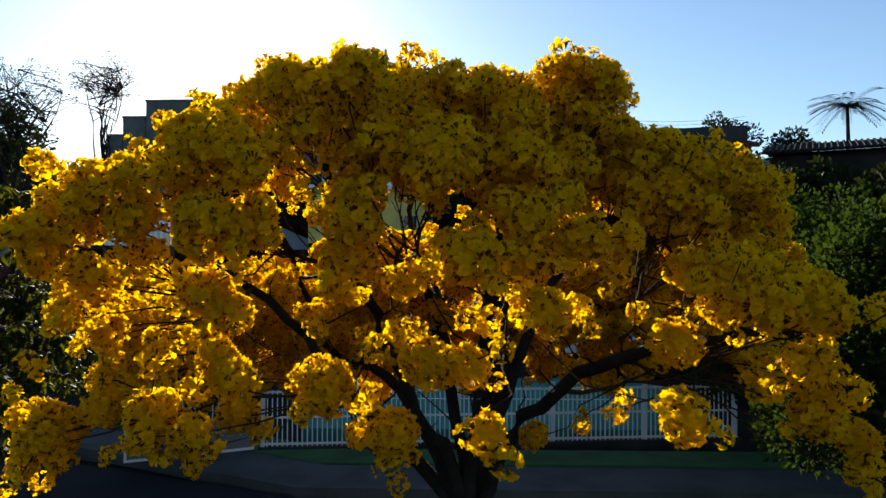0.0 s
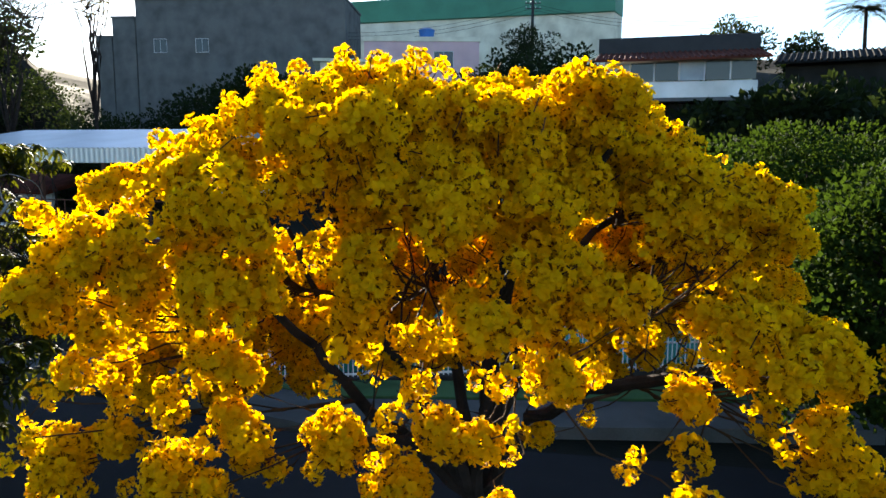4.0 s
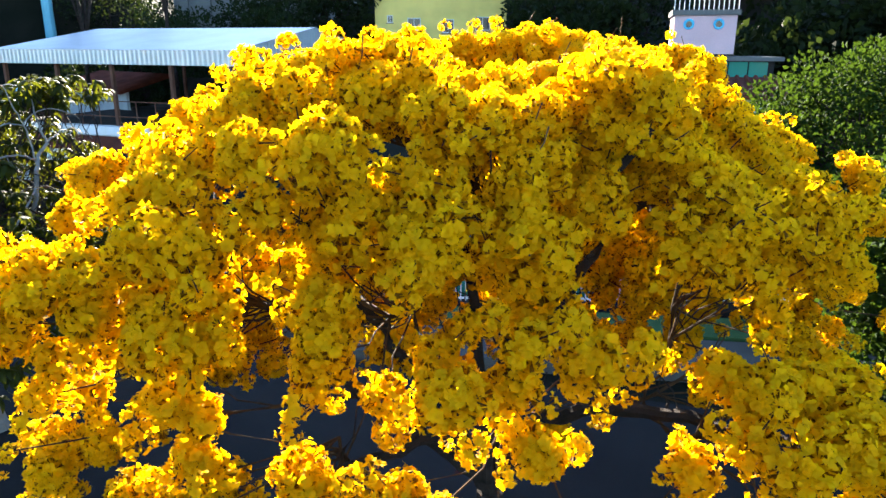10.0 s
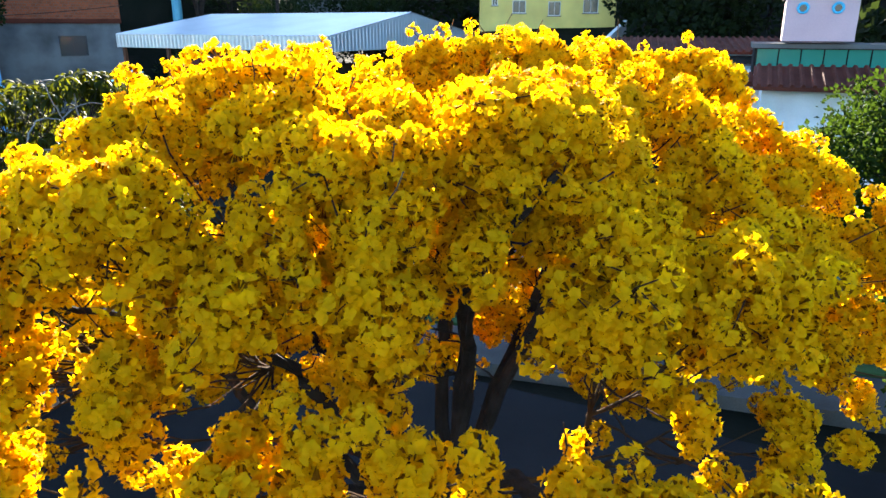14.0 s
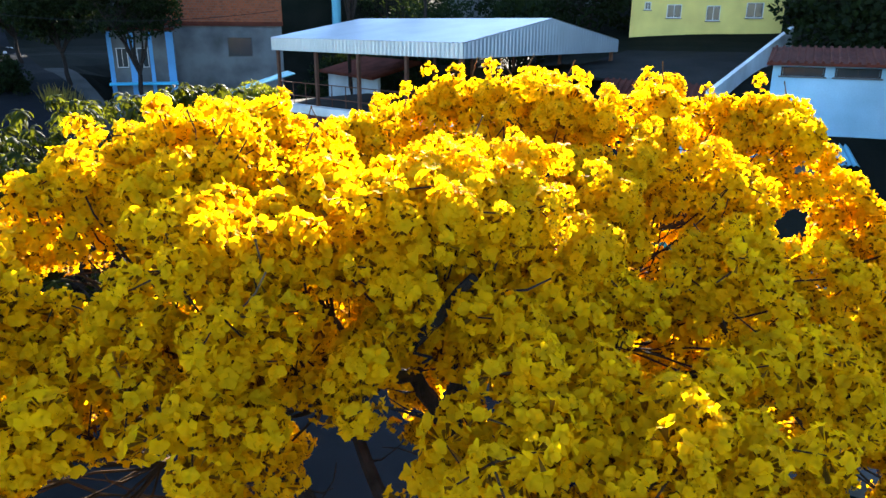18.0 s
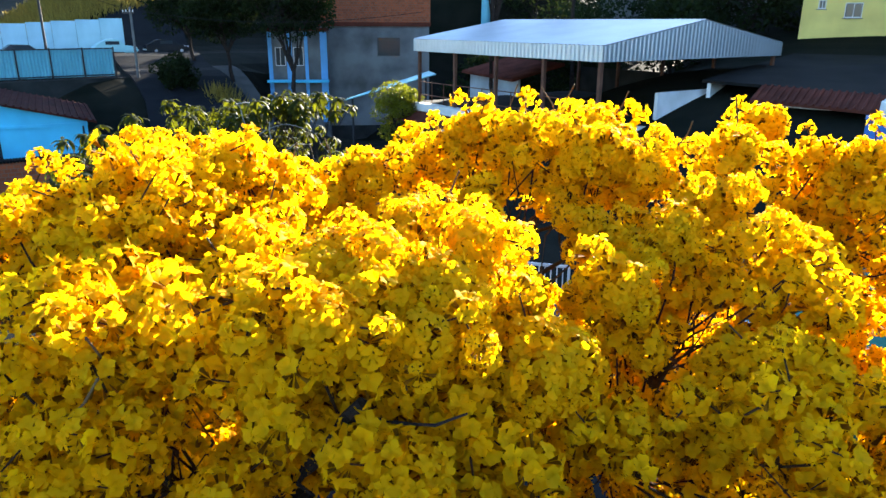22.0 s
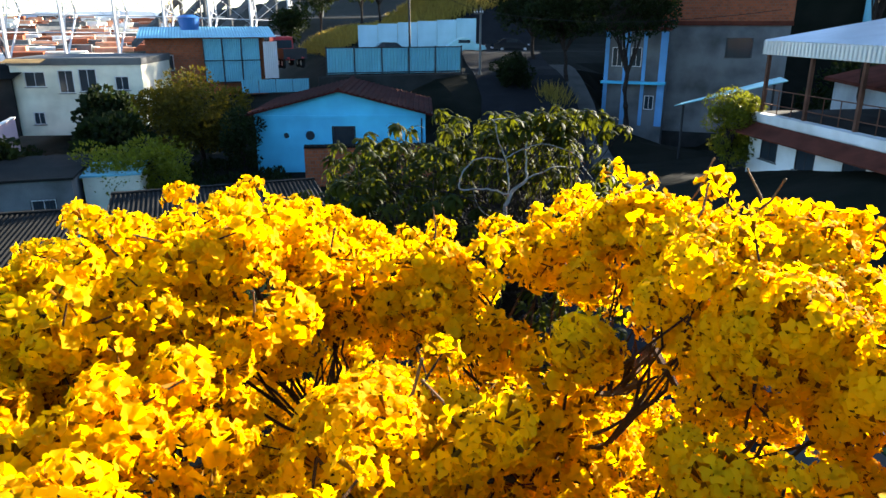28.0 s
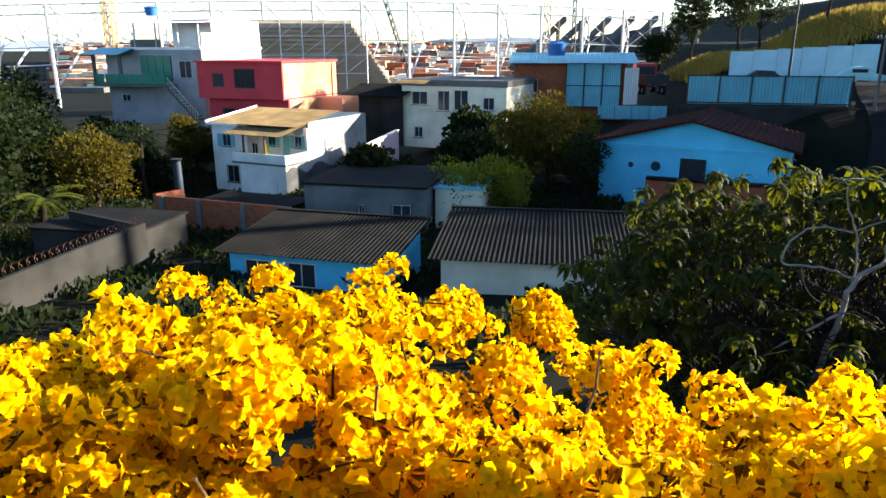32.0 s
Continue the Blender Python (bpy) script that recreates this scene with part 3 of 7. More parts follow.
BOUGHS.append([(-0.52, 5.83, 7.47, 0.10), (-0.40, 5.52, 7.46, 0.11), (-0.52, 5.60, 7.44, 0.10), (-0.36, 5.64, 7.42, 0.11), (-0.42, 5.98, 7.39, 0.10), (-0.34, 5.56, 7.37, 0.14), (0.22, 5.70, 7.34, 0.20), (-0.03, 5.92, 7.33, 0.15), (-0.27, 6.13, 7.32, 0.14), (-0.73, 5.31, 7.31, 0.13), (-0.73, 5.51, 7.30, 0.20), (-0.10, 5.06, 7.28, 0.15), (0.14, 5.34, 7.26, 0.15), (-0.16, 5.31, 7.23, 0.20), (0.04, 5.77, 7.12, 0.10)])
BOUGHS.append([(1.10, 6.10, 7.51, 0.12), (0.84, 5.61, 7.50, 0.12), (0.84, 5.52, 7.47, 0.15), (0.86, 5.27, 7.47, 0.11), (0.86, 5.20, 7.45, 0.11), (1.08, 5.43, 7.44, 0.11), (1.00, 5.71, 7.42, 0.22), (1.11, 5.32, 7.41, 0.13), (1.19, 5.80, 7.41, 0.17), (0.80, 5.69, 7.38, 0.19), (1.29, 5.59, 7.36, 0.11), (0.67, 5.58, 7.20, 0.13), (0.56, 5.39, 7.17, 0.12), (0.88, 5.26, 7.14, 0.12), (1.42, 6.07, 7.07, 0.23), (1.30, 5.79, 6.94, 0.21), (1.13, 5.93, 6.94, 0.17), (1.35, 5.45, 6.94, 0.15), (1.22, 5.59, 6.93, 0.10), (0.87, 5.56, 6.87, 0.18), (0.73, 5.39, 6.79, 0.15), (1.20, 6.12, 6.78, 0.12)])
BOUGHS.append([(-0.51, 7.01, 7.44, 0.12), (-0.48, 7.09, 7.42, 0.10), (-0.87, 7.80, 7.38, 0.10), (-0.98, 7.95, 7.37, 0.10), (-0.51, 7.02, 7.36, 0.19), (-0.72, 7.76, 7.36, 0.17), (-0.94, 7.15, 7.32, 0.10), (-1.07, 7.83, 7.29, 0.15), (-1.07, 7.71, 7.27, 0.11), (-0.37, 7.29, 7.08, 0.12)])
BOUGHS.append([(0.53, 6.32, 7.42, 0.12), (0.47, 6.44, 7.40, 0.15), (0.64, 6.23, 7.39, 0.11), (0.42, 6.58, 7.39, 0.11), (0.51, 6.68, 7.36, 0.10), (0.86, 6.29, 7.13, 0.11), (0.29, 7.13, 7.03, 0.12), (0.92, 6.69, 7.02, 0.12), (0.23, 6.99, 6.95, 0.12), (0.39, 7.15, 6.90, 0.12)])
BOUGHS.append([(1.82, 7.36, 7.43, 0.11), (1.41, 7.26, 7.33, 0.15), (1.34, 7.80, 7.32, 0.23), (1.94, 7.30, 7.25, 0.11), (1.17, 7.20, 7.22, 0.15), (1.89, 7.67, 7.16, 0.22), (2.06, 7.43, 7.06, 0.16), (1.35, 7.37, 6.88, 0.13), (2.66, 7.59, 6.68, 0.17)])
BOUGHS.append([(1.37, 6.74, 7.18, 0.19), (2.11, 6.73, 6.96, 0.11), (2.14, 7.01, 6.92, 0.20), (1.80, 6.62, 6.87, 0.10), (1.85, 6.89, 6.87, 0.18), (2.25, 6.79, 6.87, 0.11), (1.23, 6.67, 6.81, 0.16), (1.23, 6.51, 6.81, 0.15), (1.60, 6.30, 6.76, 0.17), (2.35, 6.74, 6.75, 0.11), (1.55, 6.37, 6.73, 0.10), (2.40, 6.36, 6.68, 0.13), (1.89, 6.69, 6.60, 0.15), (2.70, 6.67, 6.35, 0.19)])
BOUGHS.append([(2.54, 5.74, 5.47, 0.16), (2.57, 7.18, 5.32, 0.14), (2.72, 6.72, 5.17, 0.25), (3.27, 7.02, 4.83, 0.15), (0.71, 6.29, 4.42, 0.14)])
BOUGHS.append([(-1.99, 7.36, 7.04, 0.13), (-1.83, 7.53, 6.91, 0.12), (-1.84, 7.67, 6.75, 0.15), (-1.78, 9.17, 5.24, 0.33), (-0.97, 8.58, 4.46, 0.23)])
BOUGHS.append([(-0.26, 7.86, 7.65, 0.12), (-0.28, 7.93, 7.59, 0.18), (-0.08, 7.95, 7.56, 0.20), (-0.38, 7.85, 7.53, 0.19), (-0.42, 7.76, 7.49, 0.13), (-0.13, 8.00, 7.23, 0.12), (-0.25, 8.15, 6.83, 0.12)])
BOUGHS.append([(0.23, 7.90, 7.74, 0.10), (0.15, 7.72, 7.65, 0.12), (0.40, 7.82, 7.62, 0.20), (0.24, 7.89, 7.58, 0.17), (0.20, 7.31, 7.31, 0.14)])
BOUGHS.append([(0.45, 8.26, 7.69, 0.12), (0.26, 8.11, 7.67, 0.12), (0.52, 7.97, 7.66, 0.16), (0.58, 7.94, 7.61, 0.11)])
BOUGHS.append([(0.65, 7.61, 7.68, 0.10), (1.03, 7.99, 7.61, 0.10), (0.74, 7.83, 7.59, 0.20), (0.84, 7.70, 7.57, 0.15), (0.76, 7.61, 7.56, 0.23)])
BOUGHS.append([(3.56, 8.03, 5.87, 0.20), (3.58, 8.77, 5.78, 0.20), (3.09, 7.35, 5.55, 0.16), (3.41, 7.71, 5.49, 0.33), (3.60, 8.31, 5.37, 0.20), (3.96, 7.60, 5.10, 0.13), (3.50, 7.78, 4.91, 0.13)])
BOUGHS.append([(1.23, 8.47, 7.60, 0.16), (1.04, 9.65, 7.57, 0.19), (1.26, 8.35, 7.56, 0.18), (1.89, 8.97, 7.49, 0.19), (1.62, 8.93, 7.46, 0.19), (2.12, 8.93, 7.46, 0.20), (1.76, 8.97, 7.38, 0.21), (2.17, 8.59, 7.36, 0.22), (2.31, 8.90, 7.18, 0.20), (1.66, 8.98, 7.15, 0.19), (1.84, 8.97, 6.98, 0.19), (1.87, 8.98, 6.60, 0.20), (1.37, 8.50, 6.26, 0.20)])
BOUGHS.append([(2.54, 8.97, 6.93, 0.20), (2.77, 8.92, 6.75, 0.20), (2.91, 8.39, 6.66, 0.25), (3.08, 8.68, 6.53, 0.29), (2.82, 8.92, 6.35, 0.20), (3.30, 8.99, 6.33, 0.20), (2.67, 8.46, 6.10, 0.24)])

FORK = Vector((0.15, 6.75, 3.5))
# the main limbs, from the fork outwards
STEMS = [
    [(-0.45, 6.40, 4.30), (-0.92, 5.90, 4.90), (-1.50, 5.80, 5.65), (-2.10, 5.30, 6.05)],
    [(-0.25, 6.30, 4.50), (-0.62, 5.90, 5.35), (-0.80, 5.10, 6.25), (-0.87, 4.60, 6.60)],
    [(0.32, 6.90, 5.10), (0.50, 6.00, 6.20), (0.66, 5.45, 6.50), (1.15, 5.45, 7.10)],
    [(0.30, 6.95, 5.30), (0.40, 6.55, 6.40), (0.30, 6.60, 6.95)],
    [(0.62, 6.95, 5.00), (1.12, 6.90, 6.05), (1.85, 7.20, 6.60)],
    [(0.60, 6.20, 4.60), (1.20, 5.20, 5.30), (1.70, 4.60, 5.50), (2.00, 4.30, 5.55)],
    [(-0.10, 7.60, 5.00), (-0.50, 8.50, 6.20), (-0.45, 8.15, 6.95)],
    [(-0.50, 7.00, 4.70), (-1.30, 7.25, 5.10), (-1.75, 7.20, 6.20)],
    [(0.55, 7.60, 5.00), (1.00, 8.30, 6.10), (1.20, 8.50, 7.00)],
    [(-0.10, 6.10, 4.40), (-0.55, 5.10, 4.90), (-0.80, 4.40, 5.10)],
    [(0.15, 6.10, 4.40), (0.25, 5.40, 5.10), (0.35, 4.50, 5.90)],
]


def tube_faces(count, per):
    """The first faces of each flower are its tube."""
    return (np.arange(count) % per < TUBE_TRIS).astype(np.int32)


def smooth_line(pts, n=4):
    """A rounded line through the given points."""
    res = []
    for i in range(len(pts) - 1):
        p0, p1, p2, p3 = pts[max(i - 1, 0)], pts[i], pts[i + 1], pts[min(i + 2, len(pts) - 1)]
        for j in range(n):
            t = j / n
            res.append(0.5 * (2 * p1 + (p2 - p0) * t + (2 * p0 - 5 * p1 + 4 * p2 - p3) * t * t + (3 * p1 - 3 * p2 + p3 - p0) * t ** 3))
    return res + [pts[-1].copy()]


def build_ipe():
    rng, prng = np.random.default_rng(5), random.Random(5)
    inv = Vector((0.2, 6.75, 1.0))
    tree = thing("flowering_tree", "tree covered in bright yellow trumpet flowers, leafless, dark bark", "tree", Matrix.Translation(inv))
    kinds = ((31, 1.45, 0.046), (27, 1.6, 0.041), (22, 1.3, 0.038), (12, 1.5, 0.025), (7, 1.3, 0.010))
    variants = [head_mesh(rng, *k) for k in kinds]
    meshes = []
    for V, F in [head_mesh(rng, int(k[0] * 1.15), *k[1:], True) for k in kinds]:
        me = bpy.data.meshes.new("flower_head")
        me.from_pydata(V.tolist(), [], F.tolist())
        me.materials.append(PETAL)
        me.materials.append(TUBE)
        me.polygons.foreach_set("material_index", tube_faces(len(F), FINE_TRIS))
        me.polygons.foreach_set("use_smooth", [True] * len(me.polygons))
        meshes.append(me)
    bm = bmesh.new()
    tube_path(bm, [p - inv for p in (Vector((0.2, 6.75, 0.9)), Vector((0.24, 6.72, 1.8)), Vector((0.14, 6.78, 2.7)), FORK)], 0.17, 0.13, 10)
    part("trunk", bm, BARK, tree)
    wood = []
    for pts in STEMS:
        p = smooth_line([FORK] + [Vector(q) for q in pts], 5)
        p = [q + Vector((prng.uniform(-1, 1), prng.uniform(-1, 1), prng.uniform(-1, 1))) * (0.035 if 0 < i < len(p) - 1 else 0) for i, q in enumerate(p)]
        bm = bmesh.new()
        tube_path(bm, [q - inv for q in p], 0.075, 0.022, 8)
        for i in range(5, len(p) - 1, 2):
            e = p[i] + Vector((prng.uniform(-0.5, 0.5), prng.uniform(-0.5, 0.5), prng.uniform(0.0, 0.5)))
            tube_path(bm, [q - inv for q in bend(p[i], e, -0.05, 5, prng, 0.12)], 0.012, 0.004, 5)
        part("limb", bm, BARK, tree)
        wood += p[3:]
    line = [Vector((2.3, 2.6, 8.05)).lerp(Vector((2.5, 5.2, 8.36)), i / 8) for i in range(9)] + [Vector((2.5, 5.2, 8.36)).lerp(Vector((1.0, 7.0, 8.48)), i / 8) for i in range(9)]
    heart = Vector((0.2, 6.7, 5.0))
    heads = []

    def clear(p, d=0.75):
        return min((p - q).length for q in line) > d

    def clump(c, rad):
        """Heads of flowers packed into one uneven clump, on its outer and upper side."""
        out = ((c - heart).normalized() + Vector((0, 0, 0.35))).normalized()
        if rad < 0.115:
            heads.append((c - out * 0.05, out, max(0.60, rad / 0.12), 0.0))
            return
        n = max(3, int(4.6 * (rad / 0.13) ** 2))
        squash = Vector((prng.uniform(0.75, 1.1), prng.uniform(0.75, 1.1), prng.uniform(0.65, 0.95)))
        for i in range(n):
            cz = 1 - (i + 0.4) / n * 1.6
            a = i * 2.39996 + prng.uniform(0, 0.9)
            d = Vector((math.sqrt(max(0, 1 - cz * cz)) * math.cos(a), math.sqrt(max(0, 1 - cz * cz)) * math.sin(a), cz))
            d = Vector((0, 0, 1)).rotation_difference(out) @ d
            q = Vector((d.x * squash.x, d.y * squash.y, d.z * squash.z)) * (rad - 0.08) * prng.uniform(0.8, 1.12)
            heads.append((c - out * 0.035 + q, d + Vector((0, 0, 0.12)), prng.uniform(0.72, 1.05), 0.0))

    spots = [(Vector(b[:3]), b[3]) for bough in BOUGHS for b in bough]

    def free(q, rad, gap):
        return all((q - p).length > gap * (rad + r) for p, r in spots)

    # the far and under side of the crown, unseen, packed to shade the low front
    unseen = []
    for i in range(2600):
        d = Vector((prng.gauss(0, 1), prng.gauss(0, 1), prng.gauss(-0.1, 0.8))).normalized()
        q = Vector((0.6, 7.7, 5.9)) + Vector((d.x * 3.0, d.y * 2.3, d.z * 1.35)) * prng.uniform(0.45, 1.05)
        rad = prng.uniform(0.14, 0.22)
        if q.y > 7.3 and q.z < 6.6 - 0.4 * (q.x < 0.2) and len(unseen) < 150 and free(q, rad, 0.9):
            spots.append((q, rad))
            unseen.append((q.x, q.y, q.z, rad))
    # further hidden clumps, added to keep sun off the lower left
    for i in range(500):
        q = Vector((prng.uniform(-4.2, -1.2), prng.uniform(6.2, 8.2), prng.uniform(4.8, 5.85)))
        rad = prng.uniform(0.16, 0.24)
        if free(q, rad, 0.85):
            spots.append((q, rad))
            unseen.append((q.x, q.y, q.z, rad))
    # an added bank inside the crown that stops sun reaching the low front
    for i in range(400):
        q = Vector((prng.uniform(-1.2, 3.3), prng.uniform(7.4, 8.8), prng.uniform(5.2, 6.3)))
        rad = prng.uniform(0.15, 0.22)
        if not (-0.2 < q.x < 1.0 and q.z < 5.8) and free(q, rad, 0.8):
            spots.append((q, rad))
            unseen.append((q.x, q.y, q.z, rad))
    # clumps a little deeper in, between neighbours, that close the crown
    links = []
    old = [(Vector(b[:3]), b[3]) for bough in BOUGHS for b in bough]
    for i, (p, r) in enumerate(old):
        for q, r1 in old[:i]:
            if (p - q).length < 1.8 * (r + r1) and p.z > 6.1:
                e = p.lerp(q, prng.uniform(0.35, 0.65))
                e += (heart - e).normalized() * prng.uniform(0.10, 0.28)
                rad = prng.uniform(0.10, 0.135)
                if free(e, rad, 0.69):
                    spots.append((e, rad))
                    links.append((e.x, e.y, e.z, rad))
    nearest = [min(range(len(BOUGHS)), key=lambda k: min((Vector(b[:3]) - Vector(u[:3])).length for b in BOUGHS[k])) for u in links]
    # loose low sprays
    for i in range(170):
        e = Vector((prng.uniform(-3.0, 2.8), prng.uniform(4.0, 7.5), prng.uniform(4.5, 5.7)))
        if (e - Vector((0.0, 6.2, 5.4))).length > 1.4 and free(e, 0.12, 1.1) and min((e - Vector(b[:3])).length for bough in BOUGHS for b in bough) < 0.6:
            spots.append((e, 0.12))
            links.append((e.x, e.y, e.z, 0.08))
            nearest.append(min(range(len(BOUGHS)), key=lambda k: min((Vector(b[:3]) - e).length for b in BOUGHS[k])))
    groups = [bough + [u for u, n in zip(links, nearest) if n == k] for k, bough in enumerate(BOUGHS)] + [[u for u in unseen if int((u[0] + 3.5) // 1.3) == k] for k in range(6)]
    for bough in groups:
        if not bough:
            continue
        mid = sum((Vector(b[:3]) for b in bough), Vector()) / len(bough)
        low = mid.lerp(heart, 0.22)
        start = min(wood, key=lambda q: (q - low).length + (0.5 if q.z > low.z else 0))
        p = bend(start, low, -0.08, 6, prng, 0.08)
        bm = bmesh.new()
        tube_path(bm, [q - inv for q in p], 0.024, 0.012, 6)
        for x, y, z, rad in bough:
            c = Vector((x, y, z))
            clump(c, rad)
            s = p[prng.randrange(3, 6)]
            tube_path(bm, [q - inv for q in bend(s, c, -0.04, 5, prng, 0.08)], 0.0085, 0.005, 5)
            # smaller heads round the clump, on side twigs, and a loose one below
            for j in range(prng.randint(4, 7) if z > 6.3 else prng.randint(2, 4)):
                d = Vector((prng.gauss(0, 1), prng.gauss(0, 1), prng.gauss(-0.25, 0.8))).normalized()
                if d.dot((c - heart).normalized()) > 0.6:
                    continue
                r2 = prng.uniform(0.05, 0.10)
                e = c + d * (rad + r2 * prng.uniform(0.1, 1.3))
                if not free(e, r2, 0.62) or not clear(e):
                    continue
                spots.append((e, r2))
                heads.append((e, d + (e - heart).normalized() * 0.6, prng.uniform(0.7, 1.05), 1.0 if r2 < 0.08 else 0.0))
                tube(bm, c - inv, e - inv, 0.005, 0.0035, 4)
        part("bough", bm, BOUGH, tree)
        # bare twig ends that stand out over the flowers
        for x, y, z, rad in bough:
            if z < 6.9 or prng.random() > 0.13 or not clear(Vector((x, y, z)), 0.9):
                continue
            a = prng.uniform(0, 6.28)
            s = Vector((x, y, z)) + Vector((math.cos(a), math.sin(a), 0)) * rad * 0.6
            e = s + Vector((math.cos(a) * 0.12, math.sin(a) * 0.12, rad + prng.uniform(0.03, 0.11)))
            bm = bmesh.new()
            tube_path(bm, [s - inv, s.lerp(e, 0.5) - inv + Vector((0.012, 0.01, 0)), e - inv], 0.0055, 0.0040, 5)
            tube(bm, e - inv, e - inv + (e - s) * 0.05, 0.0065, 0.004, 5)
            part("bare_twig", bm, TWIG, tree)
    P = np.array([h[0] - inv for h in heads])
    D = np.array([h[1] for h in heads])
    S = np.array([h[2] for h in heads])
    near = sorted(range(len(P)), key=lambda i: min((heads[i][0] - q).length for q in line))[:295]
    nearset = set(near)
    R = rotations(D, rng.uniform(0, 6.3, len(P)))
    kind = np.where([h[3] > 0 for h in heads], rng.choice([3, 4], len(P), p=[0.6, 0.4]), rng.choice(len(variants), len(P), p=[0.36, 0.32, 0.20, 0.09, 0.03]))
    for i in near:
        shared("flower_head", meshes[kind[i]], tree, Matrix.Translation(P[i]) @ Matrix(R[i].tolist()).to_4x4() @ Matrix.Scale(S[i], 4))
    VV, FF, off = [], [], 0
    for k, (V, F) in enumerate(variants):
        idx = np.array([i for i in range(len(P)) if kind[i] == k and i not in nearset])
        v, f = scatter(V, F, R[idx], P[idx], S[idx])
        VV.append(v)
        FF.append(f + off)
        off += len(v)
    blossom = bulk("blossom", np.concatenate(VV), np.concatenate(FF), PETAL, tree)
    blossom.data.materials.append(TUBE)
    blossom.data.polygons.foreach_set("material_index", tube_faces(len(blossom.data.polygons), COARSE_TRIS))


build_ipe()


# ---- other trees ----
def leaf_shape(length=0.14, width=0.045, fold=0.35):
    if length > 0.19:
        return np.array([(0, 0, 0), (width, 0, length * 0.45), (-width, fold * width, length * 0.5), (0, 0.1 * length, length)]), np.array([(0, 1, 3), (0, 3, 2)])
    V = np.array([(0, 0, 0), (width, 0, length * 0.45), (-width, 0, length * 0.45), (0, -fold * width * 2, length * 0.5), (0, 0.02 * length, length)])
    F = np.array([(0, 1, 3), (0, 3, 2), (1, 4, 3), (3, 4, 2)])
    return V, F


def green_tree(name, label, base, crown, radii, leaves, material, leaf=(0.14, 0.045), bark=None, clumps=40, seed=1, droop=0.0, limbs=6, hollow=0.55, trunk_r=0.2, group="", twig=(0.03, 0.008), spread=0.42):
    """A tapered trunk, limbs, and a crown of many leaves gathered in uneven clumps."""
    rng, prng = np.random.default_rng(seed), random.Random(seed)
    base, crown = Vector(base), Vector(crown)
    tree = thing(name, label, "tree", Matrix.Translation(base), group)
    bark = bark or BARK
    fork = base.lerp(crown, 0.5) * 1.0
    fork.z = base.z + (crown.z - base.z) * 0.45
    bm = bmesh.new()
    tube_path(bm, [p - base for p in bend(base - Vector((0, 0, 0.3)), fork, 0.0, 5, prng)], trunk_r, trunk_r * 0.65, 8)
    part("trunk", bm, bark, tree)
    C = []
    for i in range(clumps):
        d = Vector((prng.gauss(0, 1), prng.gauss(0, 1), prng.gauss(0.25, 0.9))).normalized()
        f = prng.uniform(hollow, 1.0)
        C.append(crown + Vector((d.x * radii[0], d.y * radii[1], d.z * radii[2])) * f)
    for i in range(limbs):
        bm = bmesh.new()
        tip = C[i * len(C) // limbs]
        p = bend(fork, tip, 0.12 * (tip - fork).length, 6, prng)
        tube_path(bm, [q - base for q in p], trunk_r * 0.5, 0.02, 6)
        for c in C[i::limbs]:
            s = min(p[2:], key=lambda q: (q - c).length)
            tube_path(bm, [q - base for q in bend(s, c, 0.05, 4, prng)], *twig, 4)
        part("limb", bm, bark, tree)
    per = leaves // clumps
    Ps, Ds = [], []
    cr = spread * (radii[0] + radii[1] + radii[2]) / 3
    for c in C:
        s = prng.uniform(0.6, 1.15) * cr
        d = rng.normal(0, 1, (per, 3))
        d /= np.linalg.norm(d, axis=1)[:, None]
        q = d * (rng.uniform(0.45, 1.0, (per, 1)) ** 0.5) * s * np.array([1, 1, 0.75])
        Ps.append(q + np.array(c - base))
        Ds.append(d + rng.normal(0, 0.5, (per, 3)) + np.array([0, 0, 0.25 - droop]))
    V, F = leaf_shape(*leaf)
    P, D = np.concatenate(Ps), np.concatenate(Ds)
    v, f = scatter(V, F, rotations(D, rng.uniform(0, 6.3, len(P))), P, rng.uniform(0.7, 1.3, len(P)))
    bulk("crown", v, f, material, tree)
    return tree


